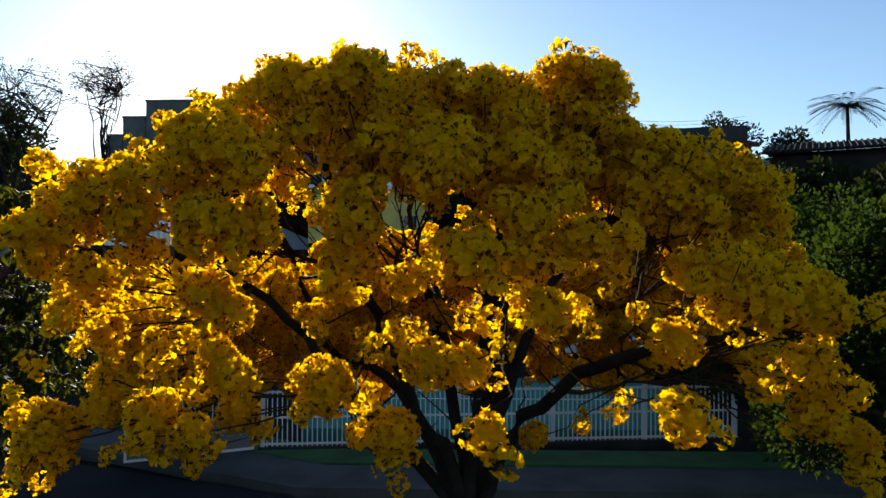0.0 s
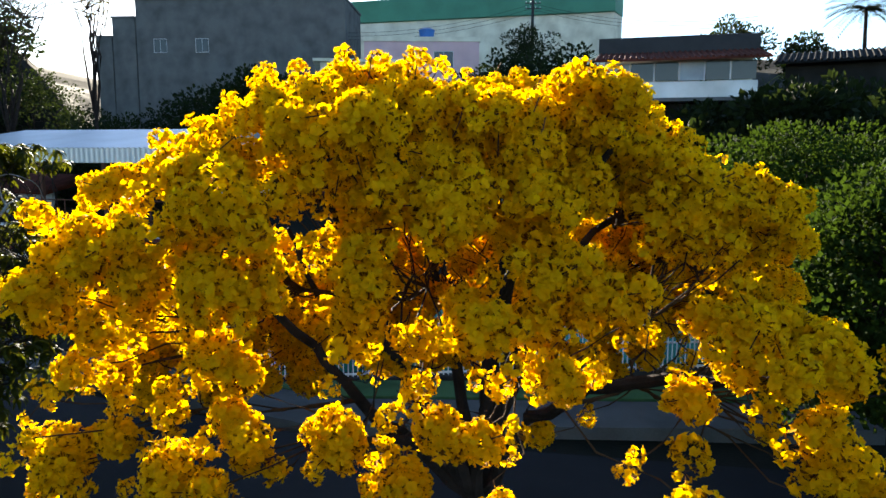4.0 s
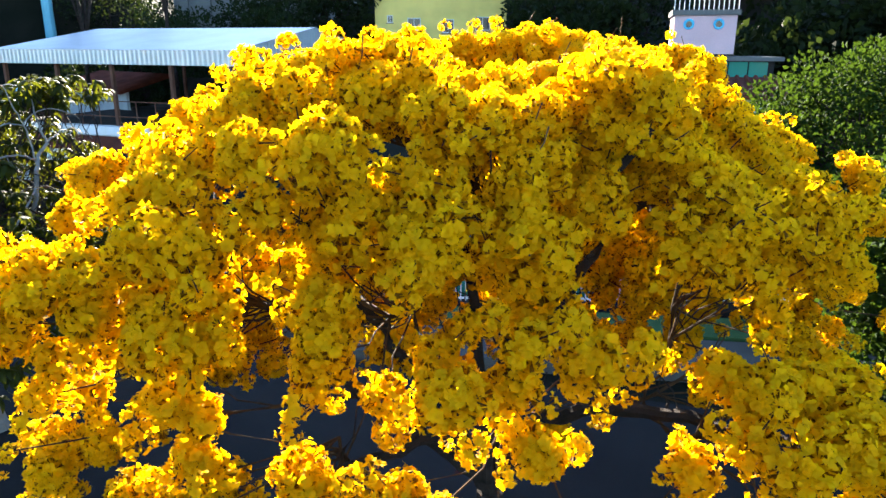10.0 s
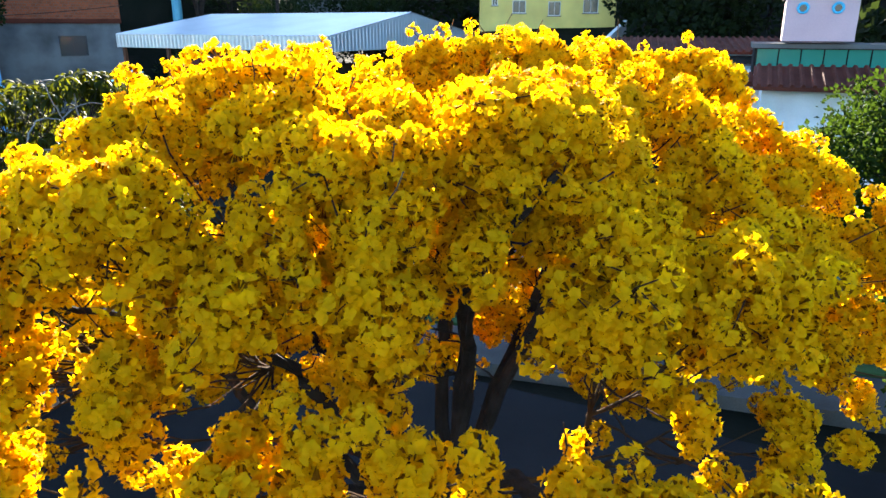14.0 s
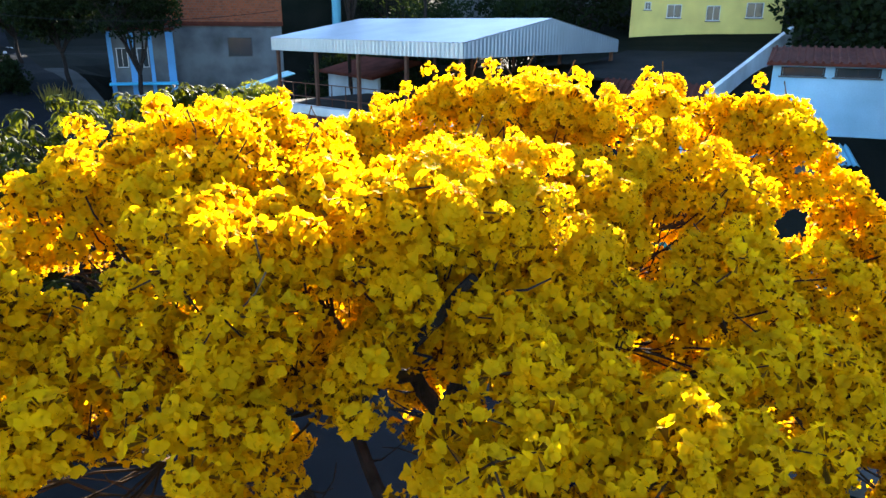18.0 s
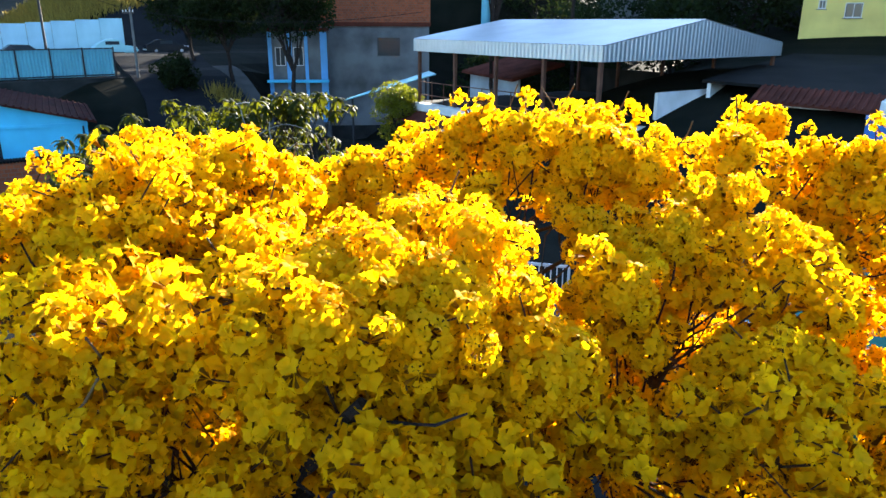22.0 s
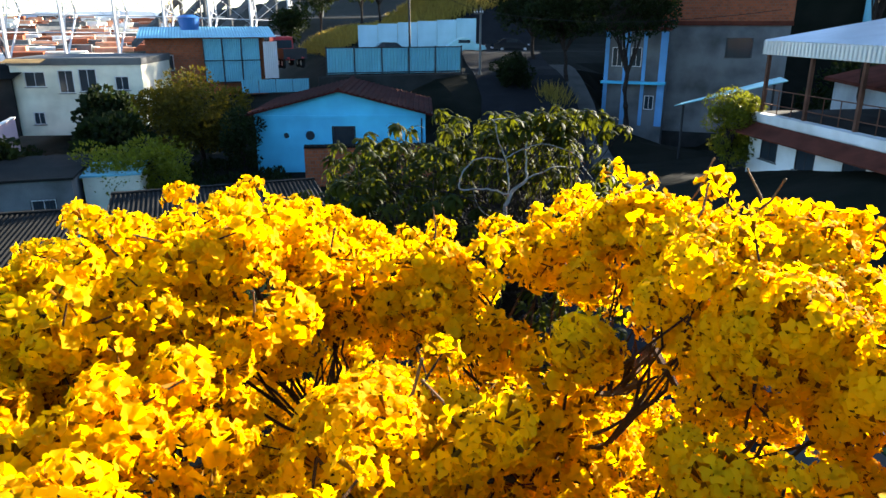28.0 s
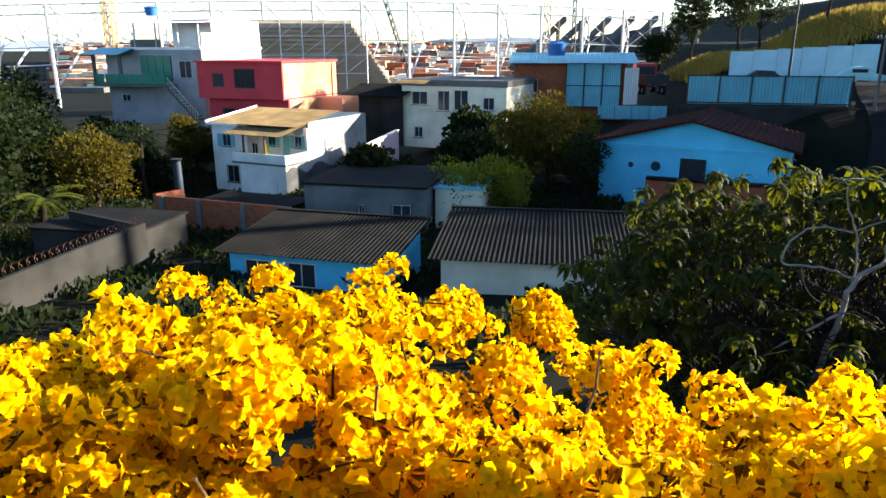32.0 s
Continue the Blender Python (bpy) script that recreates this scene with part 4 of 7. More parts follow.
def whorl_tree():
    """The tree with drooping whorls of long leaves on pale, crooked limbs."""
    rng, prng = np.random.default_rng(11), random.Random(11)
    base, crown = Vector((-8.6, 10.8, ground_z(-8.6, 10.8))), Vector((-8.8, 10.8, 4.5))
    tree = thing("leafy_tree", "dark green tree with drooping leaf whorls and pale limbs", "tree", Matrix.Translation(base))
    fork = Vector((-8.5, 10.6, 2.6))
    bm = bmesh.new()
    tube_path(bm, [p - base for p in bend(base - Vector((0, 0, 0.3)), fork, 0, 5, prng)], 0.22, 0.15, 8)
    part("trunk", bm, PALE_BARK, tree)
    tips = []
    while len(tips) < 1000:
        d = Vector((prng.gauss(0, 1), prng.gauss(0, 1), prng.gauss(0.35, 0.8))).normalized()
        q = crown + Vector((d.x * 3.1, d.y * 3.5, d.z * 2.5)) * prng.uniform(0.62, 1.0)
        # the bare limbs stand free on the side towards the street
        if not (q.x > -7.3 and 9.7 < q.y < 12.2 and q.z > 5.55):
            tips.append(q)
    for i in range(46):
        tips.append(Vector((prng.uniform(-7.9, -6.9), prng.uniform(10.3, 12.8), prng.uniform(6.65, 7.1))))
    limbs = 7
    twigs = bmesh.new()
    for i in range(limbs):
        bm = bmesh.new()
        p = bend(fork, tips[i * 72], 0.35, 7, prng)
        tube_path(bm, [q - base for q in p], 0.085, 0.025, 7)
        for c in tips[i::limbs]:
            s = min(p[2:], key=lambda q: (q - c).length)
            tube_path(twigs, [q - base for q in bend(s, c, 0.18, 5, prng)], 0.012, 0.005, 4)
        part("limb", bm, BARK, tree)
    # pale crooked limbs, bare of leaves
    low, knee, elbow = Vector((-7.0, 10.63, 5.5)), Vector((-7.0, 10.73, 5.9)), Vector((-7.0, 11.01, 6.15))
    bare = [([fork, Vector((-7.4, 10.6, 4.4)), low, knee, elbow], 0.075, 0.034),
            ([elbow, Vector((-7.05, 11.28, 6.2)), Vector((-7.1, 11.55, 6.26)), Vector((-7.2, 11.95, 6.2))], 0.024, 0.012),
            ([elbow, Vector((-7.1, 11.05, 6.35)), Vector((-7.15, 11.06, 6.55)), Vector((-7.3, 11.2, 6.85))], 0.030, 0.014),
            ([low.lerp(knee, 0.8), Vector((-7.06, 10.72, 6.2)), Vector((-7.1, 10.69, 6.45)), Vector((-7.14, 10.57, 6.75)), Vector((-7.2, 10.56, 6.96)), Vector((-7.2, 10.48, 7.04))], 0.022, 0.013),
            ([Vector((-7.2, 10.48, 7.02)), Vector((-7.25, 10.75, 7.02)), Vector((-7.3, 11.1, 6.95))], 0.018, 0.012),
            ([knee, Vector((-7.0, 10.42, 6.02)), Vector((-7.0, 10.12, 6.06)), Vector((-7.05, 9.94, 6.05)), Vector((-7.05, 9.93, 6.22)), Vector((-7.05, 10.05, 6.40)), Vector((-7.07, 10.27, 6.50)), Vector((-7.1, 10.66, 6.44))], 0.024, 0.016),
            ([Vector((-7.1, 10.69, 6.45)), Vector((-7.15, 10.9, 6.53)), Vector((-7.2, 11.2, 6.60)), Vector((-7.1, 11.45, 6.61)), Vector((-7.0, 11.85, 6.45)), Vector((-7.0, 12.0, 6.25)), Vector((-7.0, 12.18, 6.04))], 0.017, 0.010),
            ([Vector((-7.0, 10.12, 6.06)), Vector((-6.98, 10.15, 5.9)), Vector((-6.98, 10.25, 5.72)), Vector((-7.0, 10.42, 5.6))], 0.009, 0.006),
            ([low, Vector((-6.95, 10.3, 5.3)), Vector((-6.9, 9.9, 5.05))], 0.030, 0.018)]
    for pts, r0, r1 in bare:
        bm = bmesh.new()
        tube_path(bm, [q + Vector((prng.uniform(-1, 1), prng.uniform(-1, 1), prng.uniform(-1, 1))) * r0 * 0.35 - base for q in smooth_line(pts, 4)], r0 * 0.62, r1 * 0.7, 7)
        part("limb", bm, PALE_BARK, tree, "bare pale grey limb")
    tagged(part("twig_mass", twigs, BARK, tree), kind="stuff")
    V, F = [], []
    # one long leaf that arches over and hangs
    n = 5
    for k in range(n):
        f = k / (n - 1)
        w = 0.029 * math.sin(math.pi * (0.12 + 0.86 * f)) + 0.002
        a = 1.9 * f
        x, z = 0.17 * math.sin(a) / 1.9 * 1.3, -0.17 * (1 - math.cos(a)) / 1.9 * 1.5
        V += [(x, -w, z - 0.006), (x, 0, z + 0.004), (x, w, z - 0.006)]
    for k in range(n - 1):
        for s in (0, 1):
            a = 3 * k + s
            F += [(a, a + 1, a + 4), (a, a + 4, a + 3)]
    V, F = np.array(V), np.array(F)
    P, R = [], []
    for t in tips:
        m = prng.randint(10, 15)
        tilt = Matrix.Rotation(prng.uniform(-0.5, 0.5), 3, "X") @ Matrix.Rotation(prng.uniform(-0.5, 0.5), 3, "Y")
        for j in range(m):
            r = tilt @ Matrix.Rotation(2.39996 * j + prng.uniform(-0.2, 0.2), 3, "Z") @ Matrix.Rotation(-prng.uniform(-0.2, 0.7), 3, "Y")
            R.append(np.array(r))
            P.append(np.array(t - base) + rng.normal(0, 0.025, 3))
    v, f = scatter(V, F, np.array(R), np.array(P), rng.uniform(0.75, 1.25, len(P)))
    bulk("crown", v, f, LEAF, tree)


whorl_tree()
green_tree("round_tree", "dense round tree with small bright green leaves", (8.4, 17.0, 1.2), (8.4, 17.0, 5.0), (3.5, 3.0, 2.5), 36000, LEAF_ROUND, (0.115, 0.042), clumps=170, seed=2, hollow=0.7, spread=0.27)
green_tree("round_tree", "dense round tree with small bright green leaves", (7.1, 10.9, 1.0), (7.1, 10.9, 4.5), (2.4, 2.2, 2.1), 30000, LEAF_ROUND, (0.105, 0.04), clumps=140, seed=3, hollow=0.7, spread=0.28)


# ---- metal-roofed shed and its base ----
def rz(x, y, z, yaw):
    return pose(x, y, z, 0, 0, yaw)


def build_hangar():
    # local x runs along the long eave, from the west corner; local y away from the street
    m = rz(-29.0, 38.0, 0, -14)
    L, W, EAVE, RIDGE = 16.0, 15.0, 7.35, 8.55
    ob = thing("open_shed", "open shed with a gabled zinc roof on rusty posts", "shed", m)
    for k in range(2):
        bm = corrugated(L, W / 2, RIDGE - EAVE, 0.3, 0.025)
        r = part("roof_sheet", bm, ZINC, ob)
        r.matrix_basis = pose(0, 0, EAVE) if k == 0 else pose(L, W, EAVE, 0, 0, 180)
    for y in (-0.03, W + 0.03):
        f = part("fascia", corrugated(L, 0, 0.73, 0.3, 0.015), ZINC, ob)
        f.matrix_basis = pose(0, y, EAVE - 0.75)
    for x in (-0.03, L + 0.03):
        g = part("gable_sheet", corrugated(W, 0, 1, 0.3, 0.015, top=lambda u: 0.72 + (RIDGE - EAVE) * (1 - abs(u - W / 2) / (W / 2))), ZINC, ob)
        g.matrix_basis = pose(x, 0, EAVE - 0.75, 0, 0, 90)
    for y in (0.25, W - 0.25):
        for i in range(5):
            x = 0.3 + (L - 0.6) * i / 4
            part("post", boxes((x - 0.09, x + 0.09, y - 0.09, y + 0.09, 2.9, EAVE - 0.1)), RUST, ob)
    for i in range(5):
        x = 0.3 + (L - 0.6) * i / 4
        part("tie_beam", boxes((x - 0.06, x + 0.06, 0.34, W - 0.34, EAVE - 0.35, EAVE - 0.2)), RUST, ob)
    for z in (3.9, 4.7):
        part("rail", boxes((0.4, L - 0.4, 0.22, 0.27, z - 0.025, z + 0.025)), RUST, ob)
    for i in range(13):
        x = 0.35 + (L - 0.7) * i / 12
        part("baluster", boxes((x - 0.02, x + 0.02, 0.275, 0.315, 3.4, 4.7)), RUST, ob)
    # the building under it
    base = thing("shed_base", "low white building with a tiled awning under the open shed", "building", m)
    bm = bmesh.new()
    holes = [(x, x + 1.6, 0.9, 2.2) for x in (1.2, 4.4, 8.0, 12.0)]
    wall_boxes(bm, L, -1.5, 2.95, -0.1, 0.12, [(a, b, c, d) for a, b, c, d in holes])
    box(bm, 0, 0.2, 0.12, W, -1.5, 2.95)
    box(bm, L - 0.2, L, 0.12, W, -1.5, 2.95)
    part("wall", bm, WHITE, base)
    for a, b, c, d in holes:
        window(base, pose(0, -0.1, 0), a, b, c, d, DARK_STEEL)
    part("floor_slab", boxes((-0.1, L + 0.1, -0.25, W, 2.95, 3.4)), WHITE, base)
    part("terrace_floor", boxes((0.0, L - 0.16, 0.36, W - 0.16, 3.404, 3.42)), DARK_CONCRETE, base, "dark terrace floor")
    part("parapet", boxes((L - 0.15, L + 0.05, 4.2, W, 3.4, 5.0)), WHITE, base)
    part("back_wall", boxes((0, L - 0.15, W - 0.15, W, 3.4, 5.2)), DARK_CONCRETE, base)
    bm = bmesh.new()
    slab(bm, [(-0.3, -1.3, 2.35), (L + 0.2, -1.3, 2.35), (L + 0.2, -0.27, 2.9), (-0.3, -0.27, 2.9)], 0.08)
    part("awning", bm, TILE, base)


build_hangar()


# ---- the west side: houses beyond the valley ----
def gable_roof(house, w, d, eave, apex, over, material, ridge_along="y"):
    """Two tiled or sheeted slopes with ridges of tiles; the gable faces the front."""
    for s in (0, 1):
        bm = bmesh.new()
        if s == 0:
            c = [(-over, -over, eave - 0.05), (w / 2, -over, apex), (w / 2, d + over, apex), (-over, d + over, eave - 0.05)]
        else:
            c = [(w / 2, -over, apex), (w + over, -over, eave - 0.05), (w + over, d + over, eave - 0.05), (w / 2, d + over, apex)]
        slab(bm, c, 0.12)
        r = part("roof", bm, material, house)
        a0, a1 = Vector(c[0]), Vector(c[1])
        if s:
            a0, a1 = Vector(c[0]), Vector(c[1])
        n = int((a1 - a0).length / 0.35)
        for i in range(n):
            p = a0.lerp(a1, (i + 0.5) / n)
            row = bmesh.new()
            tube(row, p + Vector((0, 0, 0.02)), p + Vector((0, d + 2 * over, 0.02)), 0.07, 0.07, 5)
            part("roof_tile", row, material, r)
    bm = bmesh.new()
    tube(bm, (w / 2, -over, apex + 0.05), (w / 2, d + over, apex + 0.05), 0.12, 0.12, 6)
    part("ridge", bm, material, house)


def round_window(house, m, x, z, r):
    bm = bmesh.new()
    bmesh.ops.create_circle(bm, cap_ends=True, radius=r, segments=24, matrix=pose(x, -0.012, z, 90))
    g = bmesh.ops.extrude_face_region(bm, geom=bm.faces[:])
    bmesh.ops.translate(bm, verts=[v for v in g["geom"] if isinstance(v, bmesh.types.BMVert)], vec=(0, -0.02, 0))
    w = part("round_window", bm, GLASS, house)
    w.matrix_basis = m
    bm = bmesh.new()
    for i in range(24):
        a, b = 2 * math.pi * i / 24, 2 * math.pi * (i + 1) / 24
        tube(bm, (x + r * math.cos(a), -0.02, z + r * math.sin(a)), (x + r * math.cos(b), -0.02, z + r * math.sin(b)), 0.05, 0.05, 5)
    part("rim", bm, BLUE_PAINT, w)


def build_blue_house():
    h = thing("blue_house", "light blue single-storey house with a red tiled gable roof", "house", rz(-44.7, 11.6, -1.2, 69.6))
    w, d, eave, apex = 11.1, 9.0, 3.9, 5.4
    win = (5.0, 6.5, 1.75, 3.05)
    bm = bmesh.new()
    wall_boxes(bm, w, 0, eave, 0, 0.2, [win])
    v = [bm.verts.new(p) for p in ((0, 0, eave), (w, 0, eave), (w / 2, 0, apex - 0.1), (0, 0.2, eave), (w, 0.2, eave), (w / 2, 0.2, apex - 0.1))]
    for f in ((0, 1, 2), (5, 4, 3), (0, 2, 5, 3), (1, 4, 5, 2), (0, 3, 4, 1)):
        bm.faces.new([v[i] for i in f])
    part("wall", bm, BLUE_PAINT, h)
    for side in ((w - 0.2, w, 0.2, d, 0, eave), (0, 0.2, 0.2, d, 0, eave), (0.2, w - 0.2, d - 0.2, d, 0, eave)):
        part("wall", boxes(side), BLUE_PAINT, h)
    part("ledge", boxes((-0.02, w + 0.02, -0.1, -0.003, eave - 0.32, eave - 0.14)), BLUE_PAINT, h)
    gable_roof(h, w, d, eave, apex, 0.5, TILE_SHADED)
    window(h, Matrix(), *win, frame_mat=DARK_STEEL, bars=True)
    round_window(h, Matrix(), 2.0, 2.45, 0.22)
    round_window(h, Matrix(), 3.55, 2.45, 0.34)
    bm = bmesh.new()
    tube(bm, (w - 0.25, -0.07, 0), (w - 0.25, -0.07, eave - 0.35), 0.05, 0.05, 8)
    part("downpipe", bm, DARK_STEEL, h)
    wall = thing("brick_wall", "unpainted brick garden wall topped with broken tiles", "wall", rz(-39.4, 13.7, -1.3, 74))
    bm = bmesh.new()
    box(bm, 0, 7.8, 0, 0.15, 0, 2.45)
    part("wall", bm, BRICK, wall)
    bm = bmesh.new()
    for i in range(51):
        x = 7.8 * i / 51
        tube(bm, (x + 0.07, -0.12, 2.49), (x + 0.07, 0.28, 2.56), 0.085, 0.085, 5)
    part("coping", bm, FIBRO_DARK, wall)


build_blue_house()


def plain_house(name, label, loc, yaw, w, d, height, wall_mat, wins=(), side_wins=(), flat=True, roof_mat=None, parapet=0.25, side_mat=None, win_mat=None, category="house", bars=False):
    """A house of masonry: front and side walls with real openings, floor slab and flat roof."""
    h = thing(name, label, category, rz(*loc, yaw))
    bm = bmesh.new()
    wall_boxes(bm, w, 0, height, 0, 0.2, list(wins))
    part("wall", bm, wall_mat, h)
    bm = bmesh.new()
    wall_boxes(bm, d - 0.2, 0, height, 0, 0.2, list(side_wins))
    s = part("wall", bm, side_mat or wall_mat, h)
    s.matrix_basis = pose(w, 0.2, 0, 0, 0, 90)
    part("wall", boxes((0, 0.2, 0.2, d, 0, height)), side_mat or wall_mat, h)
    part("wall", boxes((0.2, w - 0.2, d - 0.2, d, 0, height)), wall_mat, h)
    if flat:
        part("roof", boxes((-0.1, w + 0.1, -0.1, d + 0.1, height, height + parapet)), roof_mat or CONCRETE, h)
    for o in wins:
        window(h, Matrix(), *o, frame_mat=win_mat or STEEL, bars=bars)
    for o in side_wins:
        window(h, pose(w, 0.2, 0, 0, 0, 90), *o, frame_mat=win_mat or STEEL)
    return h


def build_white_house():
    m = rz(-53.2, -18.6, -3.2, 71)
    h = thing("white_house", "white two-storey house with fibre-cement roof and covered balcony", "house", m)
    w, d = 8.4, 10.0
    wins = [(1.0, 1.9, 3.9, 4.9), (1.3, 2.5, 1.0, 2.4)]
    back = [(4.5, 5.3, 3.95, 4.85), (7.15, 7.85, 3.95, 4.85)]
    bm = bmesh.new()
    wall_boxes(bm, 3.6, 0, 5.7, 0, 0.2, wins)
    part("wall", bm, WHITE, h)
    bm = bmesh.new()
    wall_boxes(bm, 4.4, 0, 2.9, -1.4, -1.2, [], 4.0)
    box(bm, 4.0, 4.2, -1.2, 0.2, 0, 2.9)
    part("wall", bm, WHITE, h)
    bm = bmesh.new()
    wall_boxes(bm, 4.8, 2.9, 5.5, 1.4, 1.6, back + [(6.0, 6.7, 3.06, 4.9)], 3.6)
    box(bm, 3.4, 3.6, 0.2, 1.6, 2.9, 5.6)
    part("wall", bm, WHITE, h)
    # sun side: real stains plus a greyer white that tones the sunlight down
    part("side_wall", boxes((8.2, 8.4, -1.2, 1.6, 0, 2.9), (8.2, 8.4, 1.6, d, 0, 6.0)), STAINED_SUN_SIDE, h, "sunlit side wall with grey stains, its white greyed against the sun")
    part("wall", boxes((0, 0.2, 0.2, d, 0, 5.7), (0.2, 8.2, d - 0.2, d, 0, 6.0)), WHITE, h)
    part("floor_slab", boxes((3.2, 8.45, -1.45, 1.4, 2.9, 3.05)), CONCRETE, h)
    part("parapet", boxes((3.2, 8.4, -1.4, -1.25, 3.05, 3.75), (3.2, 3.35, -1.25, 0.0, 3.05, 3.75)), WHITE, h)
    part("side_parapet", boxes((8.25, 8.4, -1.25, 1.4, 3.05, 3.75)), STAINED_SUN_SIDE, h, "stained sunlit parapet, its white greyed against the sun")
    # damp bands along the foot of the walls, with an uneven upper edge
    prng = random.Random(8)

    def damp(m1, length, high, label):
        bm = bmesh.new()
        n = int(length / 0.2)
        low = [bm.verts.new((length * i / n, 0, 0)) for i in range(n + 1)]
        top = [bm.verts.new((length * i / n, 0, high * (1 + 0.12 * math.sin(i * 0.37)) + prng.uniform(-0.07, 0.07))) for i in range(n + 1)]
        for i in range(n):
            bm.faces.new((low[i], low[i + 1], top[i + 1], top[i]))
        bmesh.ops.solidify(bm, geom=bm.faces[:], thickness=0.006)
        part("damp_band", bm, DIRTY_SHADED, h, label).matrix_basis = m1

    damp(pose(4.0, -1.412, 0), 4.4, 0.5, "grey damp stain at the wall's foot")
    damp(pose(0.0, -0.012, 0), 3.6, 0.3, "grey damp stain at the wall's foot")
    damp(pose(8.412, -1.4, 0, 0, 0, 90), 11.4, 2.5, "grey damp stain on the side wall")
    for x in (4.3, 6.4):
        part("post", boxes((x - 0.06, x + 0.06, -1.3, -1.18, 3.75, 5.30)), RUST, h)
    r = part("roof_sheet", corrugated(w + 0.5, d * 0.62, 0.75, 0.18, 0.03), FIBRO, h)
    r.matrix_basis = pose(-0.3, -0.3, 5.78)
    r = part("roof_sheet", corrugated(5.6, 3.4, 0.62, 0.18, 0.03), FIBRO, h)
    r.matrix_basis = pose(3.0, -2.0, 5.22)
    bm = bmesh.new()
    slab(bm, [(-0.42, -0.34, 5.92), (-0.24, -0.34, 5.92), (-0.24, 5.95, 6.68), (-0.42, 5.95, 6.68)], 0.2)
    part("verge_board", bm, WHITE, h)
    part("eaves_board", boxes((-0.3, 3.0, -0.36, -0.31, 5.60, 5.78)), WHITE, h)
    for o in wins:
        window(h, Matrix(), *o, frame_mat=SHUTTER if o[2] > 3 else STEEL, bars=o[2] < 2)
    for o in back:
        window(h, pose(0, 1.4, 0), *o, frame_mat=SHUTTER)
    door = part("door", boxes((6.03, 6.67, 1.45, 1.5, 3.06, 4.88)), SHUTTER, h)
    part("handle", boxes((6.12, 6.16, 1.40, 1.448, 3.95, 4.08)), STEEL, door)
    for x0, x1 in ((0.55, 0.97), (1.93, 2.35), (4.08, 4.47), (5.33, 5.72), (6.78, 7.12), (7.88, 8.18)):
        y = -0.05 if x1 < 3 else 1.35
        bm = boxes((x0, x1, y, y + 0.045, 3.9, 4.9))
        for i in range(8):
            box(bm, x0 + 0.05, x1 - 0.05, y - 0.015, y, 3.98 + i * 0.11, 4.03 + i * 0.11)
        part("shutter", bm, SHUTTER, h)
    part("meter_box", boxes((3.45, 3.75, -0.1, -0.004, 1.55, 2.0)), DARK_STEEL, h)
    bm = bmesh.new()
    tube(bm, (7.5, -1.44, 0.1), (7.5, -1.44, 2.2), 0.035, 0.035, 6)
    part("downpipe", bm, STEEL, h)
    bm = bmesh.new()
    bmesh.ops.create_cone(bm, cap_ends=True, segments=20, radius1=0.12, radius2=0.42, depth=0.14, matrix=pose(8.0, 0.9, 5.3, 60, 0, 20))
    part("satellite_dish", bm, STEEL, h)
    # washing on the balcony
    for x, cloth, label in ((5.0, CLOTH_DARK, "dark trousers hung to dry on the balcony"), (6.05, CLOTH_LIME, "yellow-green vest hung to dry on the balcony")):
        c = thing("hanging_clothes", label, "clothes", m @ pose(x, -1.0, 3.7))
        bm = bmesh.new()
        for j in range(2):
            x0 = j * 0.26
            slab(bm, [(x0, 0.03 * j, 0.0), (x0 + 0.2, 0.02, 0.03), (x0 + 0.24, -0.03, 0.75), (x0 - 0.02, 0.02, 0.78)], 0.03)
        part("cloth", bm, cloth, c)


build_white_house()


def build_red_house():
    """Lower floor set back under a wider upper floor."""
    h = plain_house("red_house", "red two-storey house with salmon side wall and flat roof", (-66.0, -24.6, -0.8), 75, 9.3, 9.0, 4.4, RED_PAINT, [(1.6, 3.0, 2.0, 3.4), (4.4, 5.8, 2.4, 3.6), (6.9, 8.2, 2.4, 3.6)], flat=False, side_mat=SALMON, win_mat=DARK_STEEL, bars=True)
    part("floor_slab", boxes((-0.5, 9.3, -0.8, 8.95, 4.404, 4.55)), RED_PAINT, h)
    tops = [(1.3, 2.6, 5.5, 6.75), (3.9, 6.2, 5.45, 7.2)]
    bm = bmesh.new()
    wall_boxes(bm, 9.8, 4.55, 7.75, -0.8, -0.6, tops, -0.5)
    part("upper_wall", bm, RED_PAINT, h)
    part("upper_wall", boxes((-0.5, -0.3, -0.6, 8.95, 4.55, 7.75), (-0.3, 9.1, 8.75, 8.95, 4.55, 7.75)), RED_PAINT, h)
    part("side_wall", boxes((9.1, 9.3, -0.6, 8.95, 4.55, 7.75)), SALMON, h, "sunlit salmon side wall")
    for o in tops:
        window(h, pose(0, -0.8, 0), *o, frame_mat=RUST, bars=o[1] > 4, sash=4 if o[1] > 4 else 2)
    part("roof", boxes((-0.7, 9.45, -1.0, 9.1, 7.754, 7.95)), RED_PAINT, h)
    part("side_terrace", boxes((9.304, 12.2, 5.0, 8.6, 2.2, 4.3)), SALMON, h, "low salmon terrace wall")
    bm = bmesh.new()
    tube(bm, (9.36, 8.0, 3.5), (9.36, 8.0, 7.6), 0.05, 0.05, 6)
    part("downpipe", bm, RUST, h)


